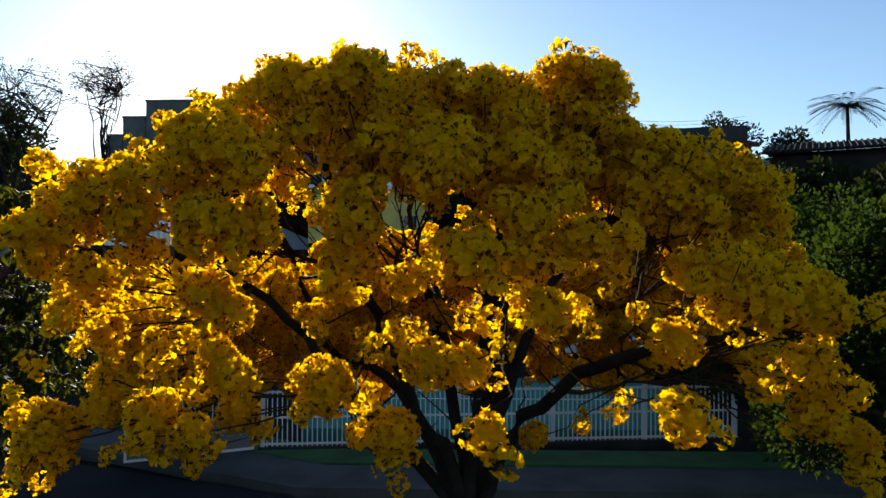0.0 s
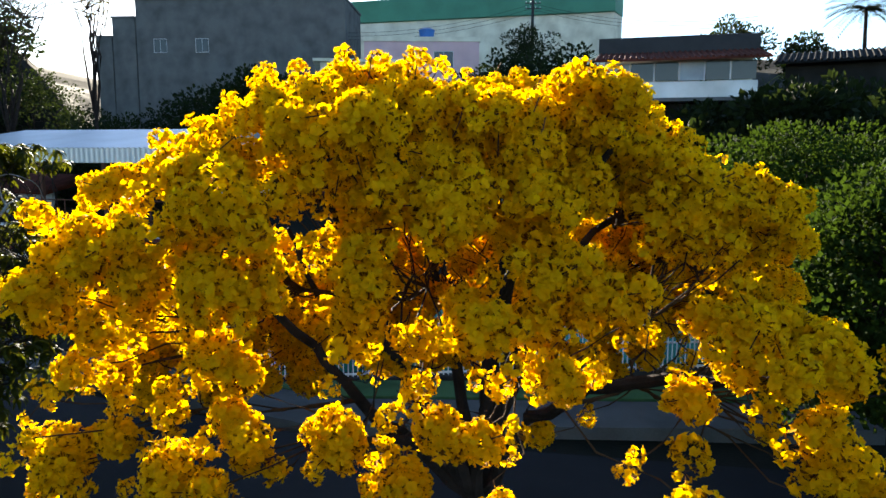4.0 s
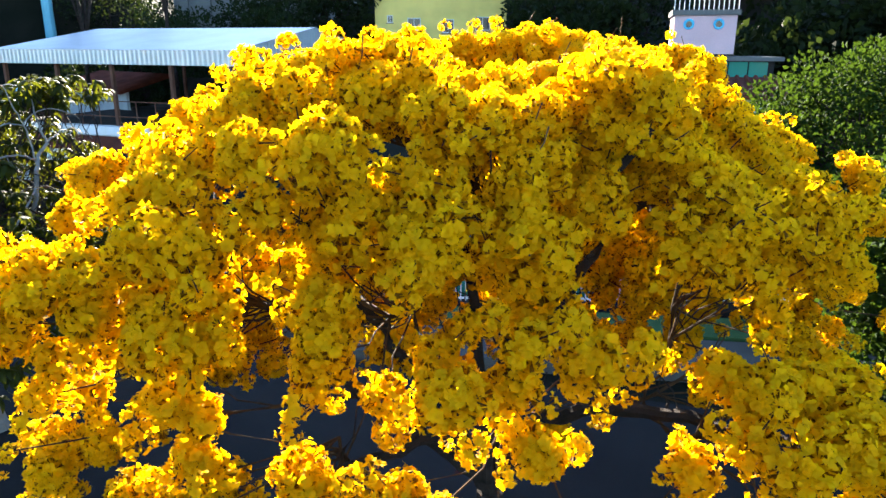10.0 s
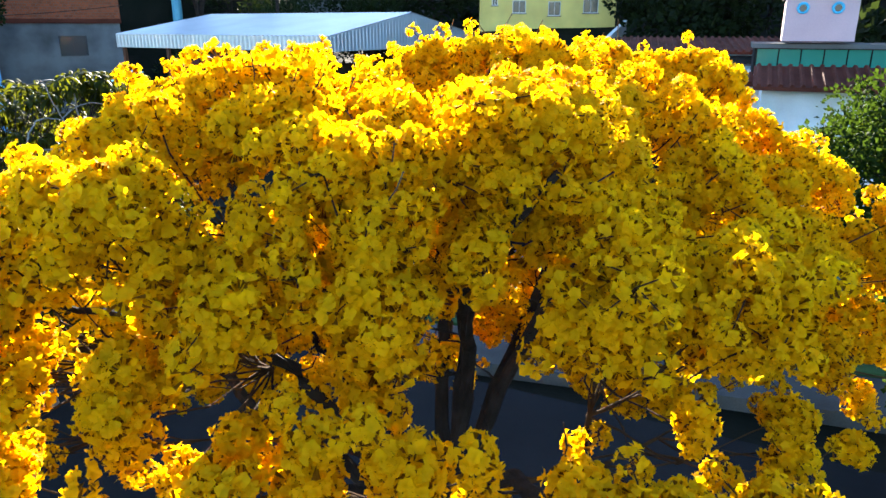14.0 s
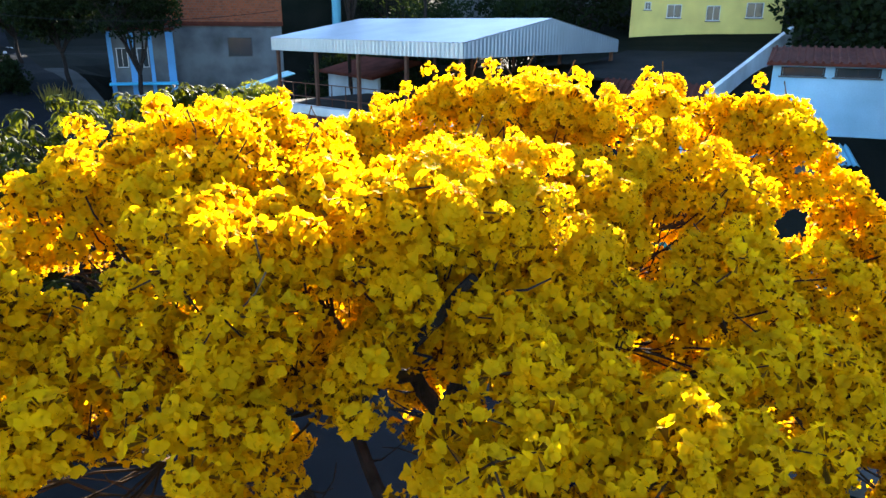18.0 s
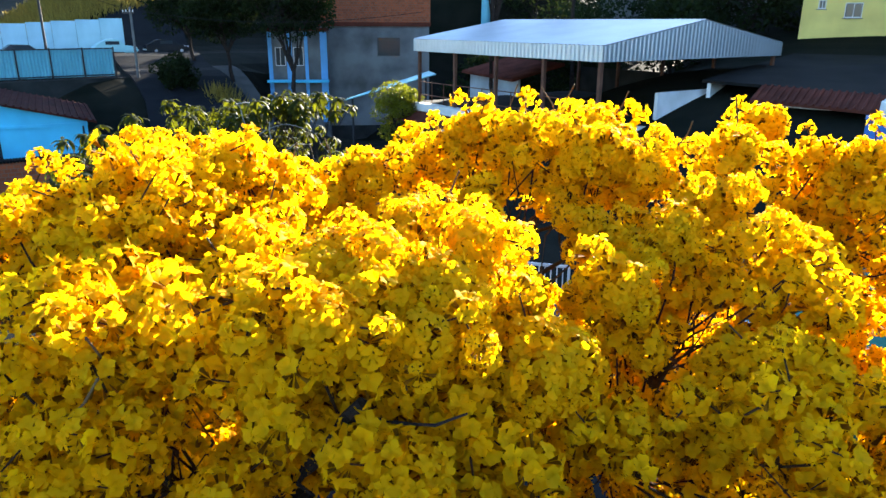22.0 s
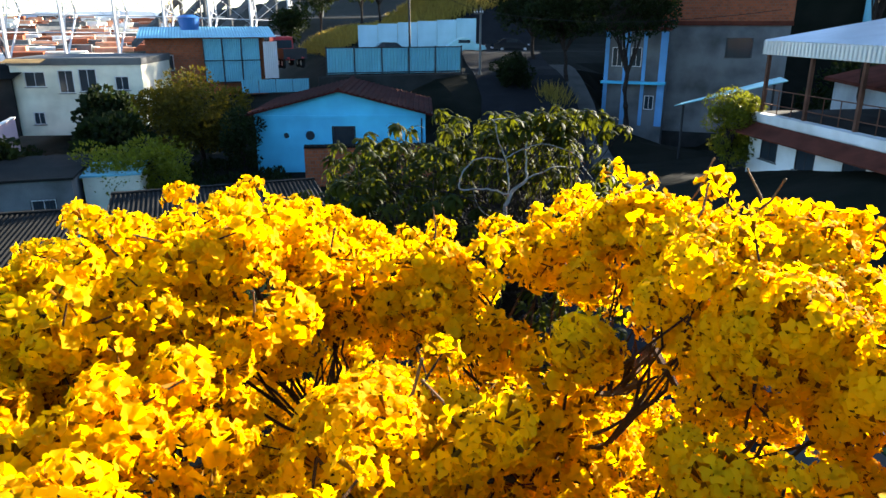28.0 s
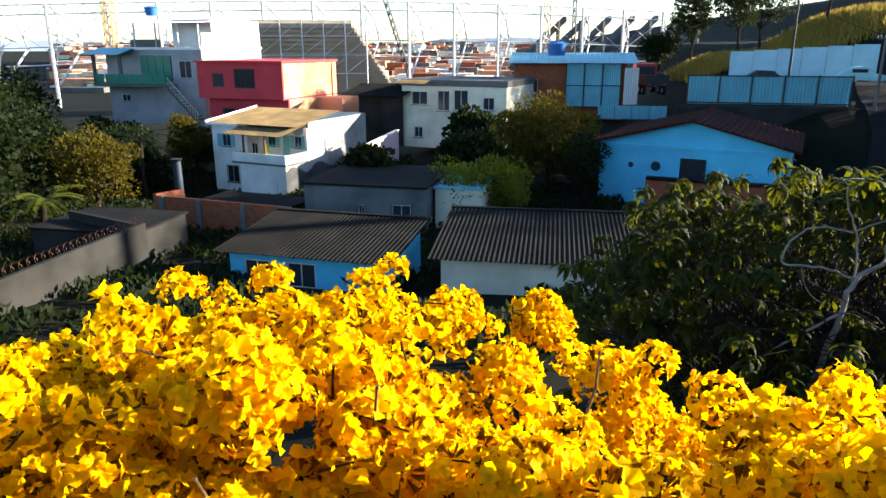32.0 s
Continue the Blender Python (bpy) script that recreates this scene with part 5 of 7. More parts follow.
build_red_house()
plain_house("cream_house", "cream two-storey house with a concrete ledge over its windows", (-63.9, -4.8, -0.6), 73, 10.2, 8.0, 5.6, CREAM, [(1.0, 2.6, 3.9, 5.1), (3.6, 4.8, 3.4, 5.2), (5.2, 6.6, 3.5, 5.3), (8.0, 9.1, 3.6, 4.7), (1.2, 2.1, 0.9, 1.9)], roof_mat=CONCRETE, parapet=0.55)
plain_house("brick_house", "unplastered brick house with a sloping blue-grey sheet roof", (-69.0, 5.4, 1.6), 87, 10.6, 8.0, 5.3, BRICK, [(1.2, 2.3, 2.4, 3.8)], flat=False)
GREY = plain_house("grey_house", "grey three-storey house with green glass balcony", (-73.0, -39.4, 0.2), 78, 12.6, 11.0, 7.9, GREY_RENDER, [(4.6, 8.8, 4.6, 7.4), (9.6, 11.2, 5.0, 6.8), (1.6, 2.8, 2.4, 3.2)], roof_mat=WHITE)


def metal_fence():
    f = thing("sheet_fence", "blue-grey corrugated sheet fence in a dark steel frame", "fence", rz(-55.7, 19.0, 4.15, math.degrees(math.atan2(11.2, 1.4))))
    L, n = 11.4, 5
    for i in range(n):
        s = part("panel", corrugated(L / n - 0.06, 0.02, 2.05, 0.24, 0.055), ZINC_BLUE, f)
        s.matrix_basis = pose(L / n * i + 0.03, 0, 0.05)
        part("post", boxes((L / n * i - 0.05, L / n * i + 0.05, -0.14, -0.08, -0.6, 2.25)), DARK_STEEL, f)
    for z in (-0.12, 0.12, 2.1):
        part("rail", boxes((0, L, -0.20, -0.144, z, z + 0.09)), DARK_STEEL, f)
    part("post", boxes((L - 0.05, L + 0.05, -0.14, -0.08, -0.6, 2.25)), DARK_STEEL, f)


metal_fence()
# ---- north side ----
# walls dark for their dirt and for the tree shade over them
ch = plain_house("concrete_house", "bare rendered house with an unfinished brick upper wall", (-49.3, 47.2, -1.0), 46, 10.0, 8.0, 9.2, DIRTY_SHADED, [(5.2, 7.3, 6.4, 8.0)], roof_mat=BRICK, parapet=3.2, win_mat=DARK_STEEL)
part("string_course", boxes((-0.14, 10.14, -0.16, -0.104, 9.0, 9.35)), TILE, ch, "rust-red ledge")
part("foundation", boxes((0.01, 9.99, 0.01, 7.99, -9.0, -0.004)), DARK_CONCRETE, ch)
plain_house("yellow_house", "yellow two-storey house with small shuttered windows", (-12.3, 61.0, 5.6), 8, 11.0, 9.0, 6.2, YELLOW_PAINT, [(1.0, 1.5, 3.8, 4.4), (2.7, 3.8, 3.2, 4.2), (5.6, 6.6, 3.0, 4.1), (8.4, 9.6, 3.2, 4.3)], win_mat=STEEL, roof_mat=YELLOW_PAINT)
plain_house("pink_tower", "narrow pink building with a railed roof terrace", (6.05, 30.4, 7.3), -8, 2.3, 3.0, 1.45, PINK_PAINT, [], roof_mat=CONCRETE, parapet=0.2, category="building")
lh = thing("large_hall", "large pale hall with a dark green upper band", "building", pose(0, 0, 0))
bm = bmesh.new()
wall_boxes(bm, 42.0, 14.0, 25.0, 99.5, 99.9, [(34.0, 38.0, 22.0, 24.0)], x0=-19.3)
part("wall", bm, CREAM, lh)
part("window", boxes((14.7, 18.7, 99.7, 99.75, 22.0, 24.0)), GLASS, lh)
bm = bmesh.new()
for pts in ([(-19.3, 99.44), (22.7, 99.44), (24.9, 104.0), (24.9, 119.0), (-19.3, 119.0)],):
    low = [bm.verts.new((x, y, 25.0 + (2.0 * (x + 19.3) / 42.0 if y < 110 else 0))) for x, y in pts]
    top = [bm.verts.new((x, y, 27.7 + 2.9 * (x + 19.3) / 42.0)) for x, y in pts]
    bm.faces.new(top)
    bm.faces.new(low[::-1])
    for k in range(5):
        bm.faces.new((low[k], low[(k + 1) % 5], top[(k + 1) % 5], top[k]))
part("roof_band", bm, GREEN_PAINT, lh, "dark green sheet band")
bm = bmesh.new()
slab(bm, [(-19.3, 99.9, 25.0), (22.7, 99.9, 27.0), (24.8, 104.0, 27.0), (24.8, 118.8, 25.0), (-19.3, 118.8, 25.0)], 11.0)
part("side_wall", bm, CREAM, lh)
part("fascia", boxes((-19.3, 22.7, 99.50, 99.88, 25.0, 25.2)), CREAM, lh)


for k, (x, y, z, r) in enumerate([(16, 34, 8, 4), (23, 36, 9, 5), (30, 33, 9, 5), (20, 28, 6, 4), (28, 25, 6, 4), (14, 44, 9, 4), (4, 50, 10, 4), (36, 42, 12, 5)]):
    green_tree("hillside_tree", "dense dark tree on the hillside", (x, y, ground_z(x, y)), (x, y, min(ground_z(x, y) + r * 0.9, 11.8 - 1.1 * r)), (r, r, r * 0.8), 6000, LEAF_DARK, (0.38, 0.13), clumps=40, seed=20 + k)
for k, (x, y, z, r) in enumerate([(-57.5, 39.2, 10.1, 3.5), (-51.0, 38.8, 9.1, 2.9), (-43.7, 40.0, 9.9, 3.7)]):
    g = ground_z(x, y)
    green_tree("street_tree", "dark street tree with bare trunk beside the road", (x, y, g), (x - 0.4, y - 0.3, z), (r, r, 2.5), 12000, LEAF_DARK, (0.24, 0.085), clumps=60, seed=40 + k, trunk_r=0.2 + 0.05 * (k == 2), limbs=8, spread=0.36)


# ---- far distance ----
def build_stadium():
    """The unfinished stadium beyond the houses: bare terraces, rakers and white steel trusses."""
    st = thing("stadium", "unfinished stadium with white steel trusses and bare terraces", "stadium")
    cols = []
    for i in range(15):
        f = i / 14
        x, y = -112 - 44 * f, -84 + 118 * f
        bm = bmesh.new()
        top = 15.0 + 1.5 * math.sin(f * 3)
        tube(bm, (x, y, -2), (x, y, top), 0.3, 0.3, 6)
        part("column", bm, STEEL, st)
        bm = bmesh.new()
        pts = [(x, y, top), (x - 5, y + 1.5, top - 3.0), (x - 6, y + 2, top - 7), (x - 1, y, 2.0)]
        for a, b in zip(pts, pts[1:]):
            tube(bm, a, b, 0.2, 0.2, 5)
        for k in range(4):
            a, b = Vector((x, y, 1 + 3.2 * k)), Vector(pts[0]).lerp(Vector(pts[2]), 0.3 + 0.2 * k)
            tube(bm, a, b, 0.1, 0.1, 4)
        part("bracket", bm, STEEL, st)
        cols.append((x, y, top))
    for a, b in zip(cols, cols[1:]):
        bm = bmesh.new()
        for z in (0.0, -1.6, -7.0, -10.0):
            tube(bm, (a[0], a[1], a[2] + z), (b[0], b[1], b[2] + z), 0.11, 0.11, 4)
        for k in range(6):
            p, q = Vector(a).lerp(Vector(b), k / 6), Vector(a).lerp(Vector(b), (k + 1) / 6)
            s = Vector((0, 0, -1.6))
            tube(bm, p + (s if k % 2 else s * 0), q + (s * 0 if k % 2 else s), 0.06, 0.06, 4)
        tube(bm, (a[0], a[1], a[2] - 8), (b[0], b[1], b[2] - 1.6), 0.05, 0.05, 4)
        tube(bm, (a[0], a[1], a[2] - 1.6), (b[0], b[1], b[2] - 8), 0.05, 0.05, 4)
        part("truss", bm, STEEL, st)
    # bare stand seen from behind: long dark steps
    for k in range(16):
        f = k / 16
        a, b = Vector((-120 - 9 * (1 - f), -42, 1 + 12 * f)), Vector((-124 - 9 * (1 - f), -25 + 6 * (1 - f), 1 + 12 * f))
        d = (b - a).normalized()
        n = Vector((d.y, -d.x, 0))
        bm = bmesh.new()
        slab(bm, [a - n * 0.5 + Vector((0, 0, 0.55)), b - n * 0.5 + Vector((0, 0, 0.55)), b + n * 0.35, a + n * 0.35], 0.75)
        part("terrace_step", bm, SEATS, st)
    # raking concrete frames of the far stand
    for k in range(7):
        y0 = 2 + k * 5.0
        x0 = -168 + k * 1.2
        bm = bmesh.new()
        slab(bm, [(x0, y0, 4), (x0, y0 + 0.9, 4), (x0 - 4, y0 + 12.9, 15), (x0 - 4, y0 + 12, 15)], 1.1)
        tube(bm, (x0 - 3.6, y0 + 11, 0), (x0 - 3.6, y0 + 11, 14), 0.5, 0.5, 6)
        tube(bm, (x0 - 1.8, y0 + 6, 0), (x0 - 1.8, y0 + 6, 9), 0.45, 0.45, 6)
        part("raking_frame", bm, CONCRETE, st)
    return st


build_stadium()


def lattice(bm, a, b, w, n, r):
    a, b = Vector(a), Vector(b)
    q = (b - a).to_track_quat("Z", "Y").to_matrix()
    cs = [q @ Vector((sx * w / 2, sy * w / 2, 0)) for sx, sy in ((1, 1), (-1, 1), (-1, -1), (1, -1))]
    for c in cs:
        tube(bm, a + c, b + c, r, r, 4)
    for k in range(n):
        p, s = a.lerp(b, k / n), a.lerp(b, (k + 1) / n)
        for i in range(4):
            tube(bm, p + cs[i], s + cs[(i + 1) % 4], r * 0.7, r * 0.7, 4)


CRANE = mat("crane yellow paint", (0.55, 0.33, 0.10), 0.6, 0.1, 0.15, 2.0, 0.0, 20)
CRANE_GREY = mat("crane dark paint", (0.07, 0.07, 0.08), 0.6, 0.2, 0.2, 2.0, 0.0, 20)
for x, y, h, lean, m in ((-169, 10.4, 26, 0.0, CRANE), (-118, -66, 24, 0.0, CRANE), (-150, -18, 22, 7.0, CRANE_GREY), (-160, 16, 30, 0.0, CRANE_GREY)):
    c = thing("crane", "lattice crane mast rising behind the stadium frame", "crane", pose(x, y, 0))
    bm = bmesh.new()
    lattice(bm, (0, 0, 0), (0, -lean, h), 1.5 if m is CRANE else 0.7, 14, 0.11)
    part("mast", bm, m, c)


def far_town():
    """Small houses far beyond the stadium, in shades of plaster and brick, and low hills."""
    prng = random.Random(8)
    town = {}
    for m in (WHITE, CREAM, BRICK, CONCRETE, SALMON):
        town[m] = bmesh.new()
    for i in range(2600):
        d = prng.uniform(210, 620)
        a = radians(prng.uniform(70, 125))
        x, y = -d * math.sin(a), d * math.cos(a) + 7
        z = -6 + 12 * (d - 210) / 400 + prng.uniform(-1, 2)
        w, e, h = prng.uniform(5, 12), prng.uniform(5, 10), prng.uniform(3, 8)
        bm = town[prng.choice(list(town))]
        box(bm, x - e / 2, x + e / 2, y - w / 2, y + w / 2, z - 6, z + h * 0.6)
    top = thing("far_town", "crowded small houses on the slope far beyond", "town", kind="stuff")
    for m, bm in town.items():
        ob = part("houses_" + m.name.split()[0], bm, m, top)
        ob["kind"] = "stuff"
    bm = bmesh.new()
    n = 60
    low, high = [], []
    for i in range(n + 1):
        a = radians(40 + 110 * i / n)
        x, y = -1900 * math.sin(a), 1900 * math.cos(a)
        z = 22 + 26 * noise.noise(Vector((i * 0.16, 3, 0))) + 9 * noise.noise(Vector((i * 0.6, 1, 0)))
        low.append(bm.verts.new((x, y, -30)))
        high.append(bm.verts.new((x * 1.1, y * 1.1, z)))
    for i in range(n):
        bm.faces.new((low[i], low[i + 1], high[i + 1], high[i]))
    tagged(part("backdrop", bm, FAR_HILL_HAZE, None), "low hills along the horizon, haze blue in their colour", "hills", kind="structure")


far_town()


# ---- more of the west side ----
def build_grey_upper():
    """Top storey, roof canopy, balcony and outer stair of the grey house."""
    h = GREY
    part("upper_wall", boxes((7.6, 12.6, 2.0, 2.2, 8.2, 11.0), (7.6, 7.8, 2.2, 10.9, 8.2, 11.0), (12.4, 12.6, 2.2, 10.9, 8.2, 11.0)), WHITE, h)
    part("upper_wall", boxes((12.602, 12.64, 0.2, 10.9, 3.6, 9.6)), WHITE, h, "white painted side wall")
    r = part("canopy", corrugated(9.2, 9.5, 0.9, 0.3, 0.03), STEEL, h)
    r.matrix_basis = pose(3.8, -0.2, 10.6)
    for x in (4.2, 7.0, 9.8, 12.4):
        part("canopy_post", boxes((x - 0.06, x + 0.06, 0.0, 0.12, 8.15, 10.6)), STEEL, h)
    part("roof_parapet", boxes((3.6, 7.5, 0, 0.15, 8.16, 8.95)), CONCRETE, h)
    part("balcony", boxes((-0.4, 9.2, -1.8, -0.004, 4.1, 4.35)), CONCRETE, h)
    for i in range(6):
        part("glass_panel", boxes((-0.3 + i * 1.58, 1.18 + i * 1.58, -1.75, -1.72, 4.4, 5.4)), GREEN_GLASS, h)
    for x in (-0.3, 3.2):
        part("column", boxes((x, x + 0.3, -1.75, -1.45, 4.35, 7.6)), CONCRETE, h)
    bm = bmesh.new()
    slab(bm, [(-1.2, -2.4, 7.5), (4.0, -2.4, 7.5), (4.0, 0.0, 8.1), (-0.6, 0.0, 8.1)], 0.12)
    part("porch_roof", bm, ZINC_BLUE, h)
    for i in range(4):
        part("glass_door", boxes((4.7 + i * 1.0, 5.62 + i * 1.0, -0.05, -0.02, 4.6, 7.3)), GREEN_GLASS, h)
    bm = bmesh.new()
    for i in range(12):
        box(bm, 9.2 + i * 0.3, 9.5 + i * 0.3, -1.6, -0.6, 4.1 - i * 0.3, 4.25 - i * 0.3)
    slab(bm, [(9.2, -1.7, 4.2), (12.9, -1.7, 0.5), (12.9, -1.55, 0.5), (9.2, -1.55, 4.2)], 0.25)
    part("stair", bm, CONCRETE, h)
    for i in range(13):
        part("baluster", boxes((9.3 + i * 0.28, 9.34 + i * 0.28, -1.66, -1.62, 4.0 - i * 0.28, 5.1 - i * 0.28)), STEEL, h)
    bm = bmesh.new()
    tube(bm, (9.2, -1.64, 5.15), (12.9, -1.64, 1.45), 0.04, 0.04, 6)
    part("handrail", bm, STEEL, h)
    tank(( -73.0, -33.5, 11.6), 0.7)


def tank(loc, r, material=None):
    """A plastic water tank: tapered tub with a ribbed lid."""
    t = thing("water_tank", "blue plastic water tank with a domed lid on a roof", "water tank", pose(*loc))
    bm = bmesh.new()
    bmesh.ops.create_cone(bm, cap_ends=True, segments=24, radius1=r * 0.8, radius2=r, depth=r * 1.1, matrix=pose(0, 0, r * 0.55))
    part("tub", bm, BLUE_PLASTIC, t)
    bm = bmesh.new()
    bmesh.ops.create_cone(bm, cap_ends=True, segments=24, radius1=r * 1.06, radius2=r * 0.5, depth=r * 0.25, matrix=pose(0, 0, r * 1.24))
    part("lid", bm, BLUE_PLASTIC, t)
    return t


build_grey_upper()
tank((-67.2, 9.3, 7.6), 0.95)


def build_brick_house_roof():
    h = thing("sheet_lean_to", "sheet-walled lean-to with a sloping blue-grey roof", "shed", rz(-69.0, 5.4, 1.6, 87))
    r = part("roof_sheet", corrugated(12.2, 6.0, 0.9, 0.25, 0.03), ZINC_BLUE, h)
    r.matrix_basis = pose(-0.6, -0.9, 5.32)
    for i in range(3):
        p = part("sheet", corrugated(1.62, 0, 3.9, 0.2, 0.03), ZINC_BLUE, h)
        p.matrix_basis = pose(5.0 + i * 1.7, -0.5, 1.3)
        part("post", boxes((4.95 + i * 1.7, 5.02 + i * 1.7, -0.62, -0.55, -0.5, 5.3)), DARK_STEEL, h)
    part("rail", boxes((4.95, 10.2, -0.67, -0.63, 1.2, 1.28), (4.95, 10.2, -0.67, -0.63, 3.2, 3.28)), DARK_STEEL, h)
    p = part("gate", corrugated(1.4, 0, 3.4, 0.2, 0.03), STEEL, h)
    p.matrix_basis = pose(10.4, -0.6, 1.5, 0, 0, 20)
    for i in range(4):
        p = part("low_sheet", corrugated(1.5, 0, 1.2, 0.2, 0.03), ZINC_BLUE, h)
        p.matrix_basis = pose(8.0 + i * 1.55, -3.0, 0.4)


build_brick_house_roof()


def wheel(parent, x, y, r, w=0.18):
    bm = bmesh.new()
    bmesh.ops.create_cone(bm, cap_ends=True, segments=20, radius1=r, radius2=r, depth=w, matrix=pose(x, y, r, 90))
    t = part("tyre", bm, RUBBER, parent)
    bm = bmesh.new()
    bmesh.ops.create_cone(bm, cap_ends=True, segments=16, radius1=r * 0.55, radius2=r * 0.5, depth=w + 0.03, matrix=pose(x, y, r, 90))
    part("rim", bm, STEEL, t)


def extrude_profile(prof, half, taper=1.0, top=None):
    """A body from its side profile, narrowed towards the roof."""
    bm = bmesh.new()
    zt = max(p[1] for p in prof)
    rows = []
    for s in (-1, 1):
        rows.append([bm.verts.new((x, s * half * (1 - (1 - taper) * max(0, (z - 0.7) / max(zt - 0.7, 0.1))), z)) for x, z in prof])
    bm.faces.new(rows[0])
    bm.faces.new(rows[1][::-1])
    n = len(prof)
    for i in range(n):
        j = (i + 1) % n
        bm.faces.new((rows[0][j], rows[0][i], rows[1][i], rows[1][j]))
    bmesh.ops.recalc_face_normals(bm, faces=bm.faces[:])
    return bm


def small_car(loc, yaw, paint, label, beetle):
    c = thing("car", label, "car", rz(*loc, yaw))
    if beetle:
        prof = [(-2.0, 0.35), (2.0, 0.35), (2.03, 0.55), (1.9, 0.72), (1.45, 0.88), (0.95, 0.95), (0.55, 1.38), (0.1, 1.5), (-0.5, 1.47), (-1.1, 1.22), (-1.7, 0.8), (-2.0, 0.55)]
    else:
        prof = [(-2.1, 0.3), (2.1, 0.3), (2.12, 0.65), (1.2, 0.85), (0.5, 1.35), (-0.9, 1.4), (-1.6, 0.95), (-2.1, 0.85)]
    part("body", extrude_profile(prof, 0.76, 0.78), paint, c)
    for s in (-1, 1):
        part("side_window", boxes((-0.75, 0.45, s * 0.655 - 0.06, s * 0.655 + 0.06, 1.0, 1.3)), GLASS, c)
        for x in (-1.2, 1.25):
            wheel(c, x, s * 0.68, 0.32)
            if beetle:
                bm = bmesh.new()
                bmesh.ops.create_uvsphere(bm, u_segments=16, v_segments=8, radius=0.45, matrix=Matrix.Translation((x, s * 0.7, 0.42)) @ Matrix.Diagonal((1.1, 0.35, 0.85, 1)))
                part("fender", bm, paint, c)
    part("bumper", boxes((2.02, 2.12, -0.7, 0.7, 0.4, 0.52)), STEEL, c)
    part("bumper", boxes((-2.14, -2.02, -0.7, 0.7, 0.4, 0.52)), STEEL, c)
    for s in (-1, 1):
        bm = bmesh.new()
        bmesh.ops.create_uvsphere(bm, u_segments=12, v_segments=6, radius=0.12, matrix=pose(1.92, s * 0.55, 0.68))
        part("headlight", bm, STEEL, c)


gz = ground_z
small_car((-65.2, 35.4, gz(-65.2, 35.4) + 0.07), 78, CAR_BLUE, "pale blue rounded old car parked by a painted wall", True)
small_car((-66.0, 41.2, gz(-66.0, 41.2) + 0.07), 75, CAR_BLACK, "black saloon car parked on the rising street", False)
small_car((-67.0, 28.2, gz(-67.0, 28.2) + 0.02), 80, CAR_BLACK, "dark car half hidden behind a sheet fence", False)


def build_truck():
    t = thing("truck", "red-cabbed lorry with a dark flat bed parked by the fence", "truck", rz(-71.5, 18.6, 3.9, 5))
    part("cab", extrude_profile([(-3.2, 0.6), (-1.4, 0.6), (-1.4, 2.9), (-2.9, 2.9), (-3.2, 1.8)], 1.1, 0.9), CAR_RED, t)
    part("windscreen", boxes((-1.395, -1.36, -0.9, 0.9, 1.8, 2.6)), GLASS, t)
    part("bed", boxes((-1.2, 3.0, -1.15, 1.15, 0.9, 1.15)), DARK_STEEL, t)
    for s in (-1, 1):
        part("stake_side", boxes((-1.2, 3.0, s * 1.12 - 0.03, s * 1.12 + 0.03, 1.16, 1.9)), DARK_STEEL, t)
        for x in (-2.4, 0.6, 1.9):
            wheel(t, x, s * 0.95, 0.48, 0.28)
    part("tailgate", boxes((3.004, 3.06, -1.15, 1.15, 0.95, 1.9)), DARK_STEEL, t)
    for s in (-0.7, 0.7):
        part("tail_light", boxes((3.064, 3.08, s - 0.12, s + 0.12, 0.98, 1.1)), CAR_RED, t)


build_truck()


def long_wall(name, label, a, b, z0, h0, h1, material, thick=0.2, coping=None):
    a, b = Vector((*a, z0)), Vector((*b, z0))
    L = (b - a).length
    w = thing(name, label, "wall", rz(*a, math.degrees(math.atan2(b.y - a.y, b.x - a.x))))
    bm = bmesh.new()
    v = [bm.verts.new(p) for p in ((0, 0, -0.6), (L, 0, -0.6), (L, thick, -0.6), (0, thick, -0.6), (0, 0, h0), (L, 0, h1), (L, thick, h1), (0, thick, h0))]
    for f in ((0, 3, 2, 1), (4, 5, 6, 7), (0, 1, 5, 4), (1, 2, 6, 5), (2, 3, 7, 6), (3, 0, 4, 7)):
        bm.faces.new([v[i] for i in f])
    part("wall", bm, material, w)
    if coping:
        bm = bmesh.new()
        slab(bm, [(-0.03, -0.05, h0 + 0.08), (L + 0.03, -0.05, h1 + 0.08), (L + 0.03, thick + 0.05, h1 + 0.08), (-0.03, thick + 0.05, h0 + 0.08)], 0.075)
        part("coping", bm, coping, w)
    return w


# a white wall facing away from the sun; its blue shade is painted in
for k in range(6):
    xa, ya, xb, yb = -72.4 + 0.68 * k, 26.3 + 1.97 * k, -72.4 + 0.68 * (k + 1), 26.3 + 1.97 * (k + 1) - 0.03
    base = min(gz(xa, ya), gz(xb, yb)) - 0.2
    long_wall("painted_wall", "white painted wall stepping up the street, blue shade in its colour", (xa, ya), (xb, yb), base, 7.95 + 0.13 * k - base, 7.95 + 0.13 * k - base, WHITE_SHADE_BLUE)
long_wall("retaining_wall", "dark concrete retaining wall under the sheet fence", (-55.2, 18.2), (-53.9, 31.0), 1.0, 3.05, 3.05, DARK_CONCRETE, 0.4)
long_wall("brick_wall", "weathered clay brick garden wall", (-34.2, -13.2), (-31.8, -4.8), -1.4, 2.0, 2.1, BRICK, 0.18)
long_wall("brick_wall", "weathered clay brick garden wall", (-34.2, -13.2), (-38.0, -13.6), -1.6, 2.3, 1.8, BRICK, 0.18)
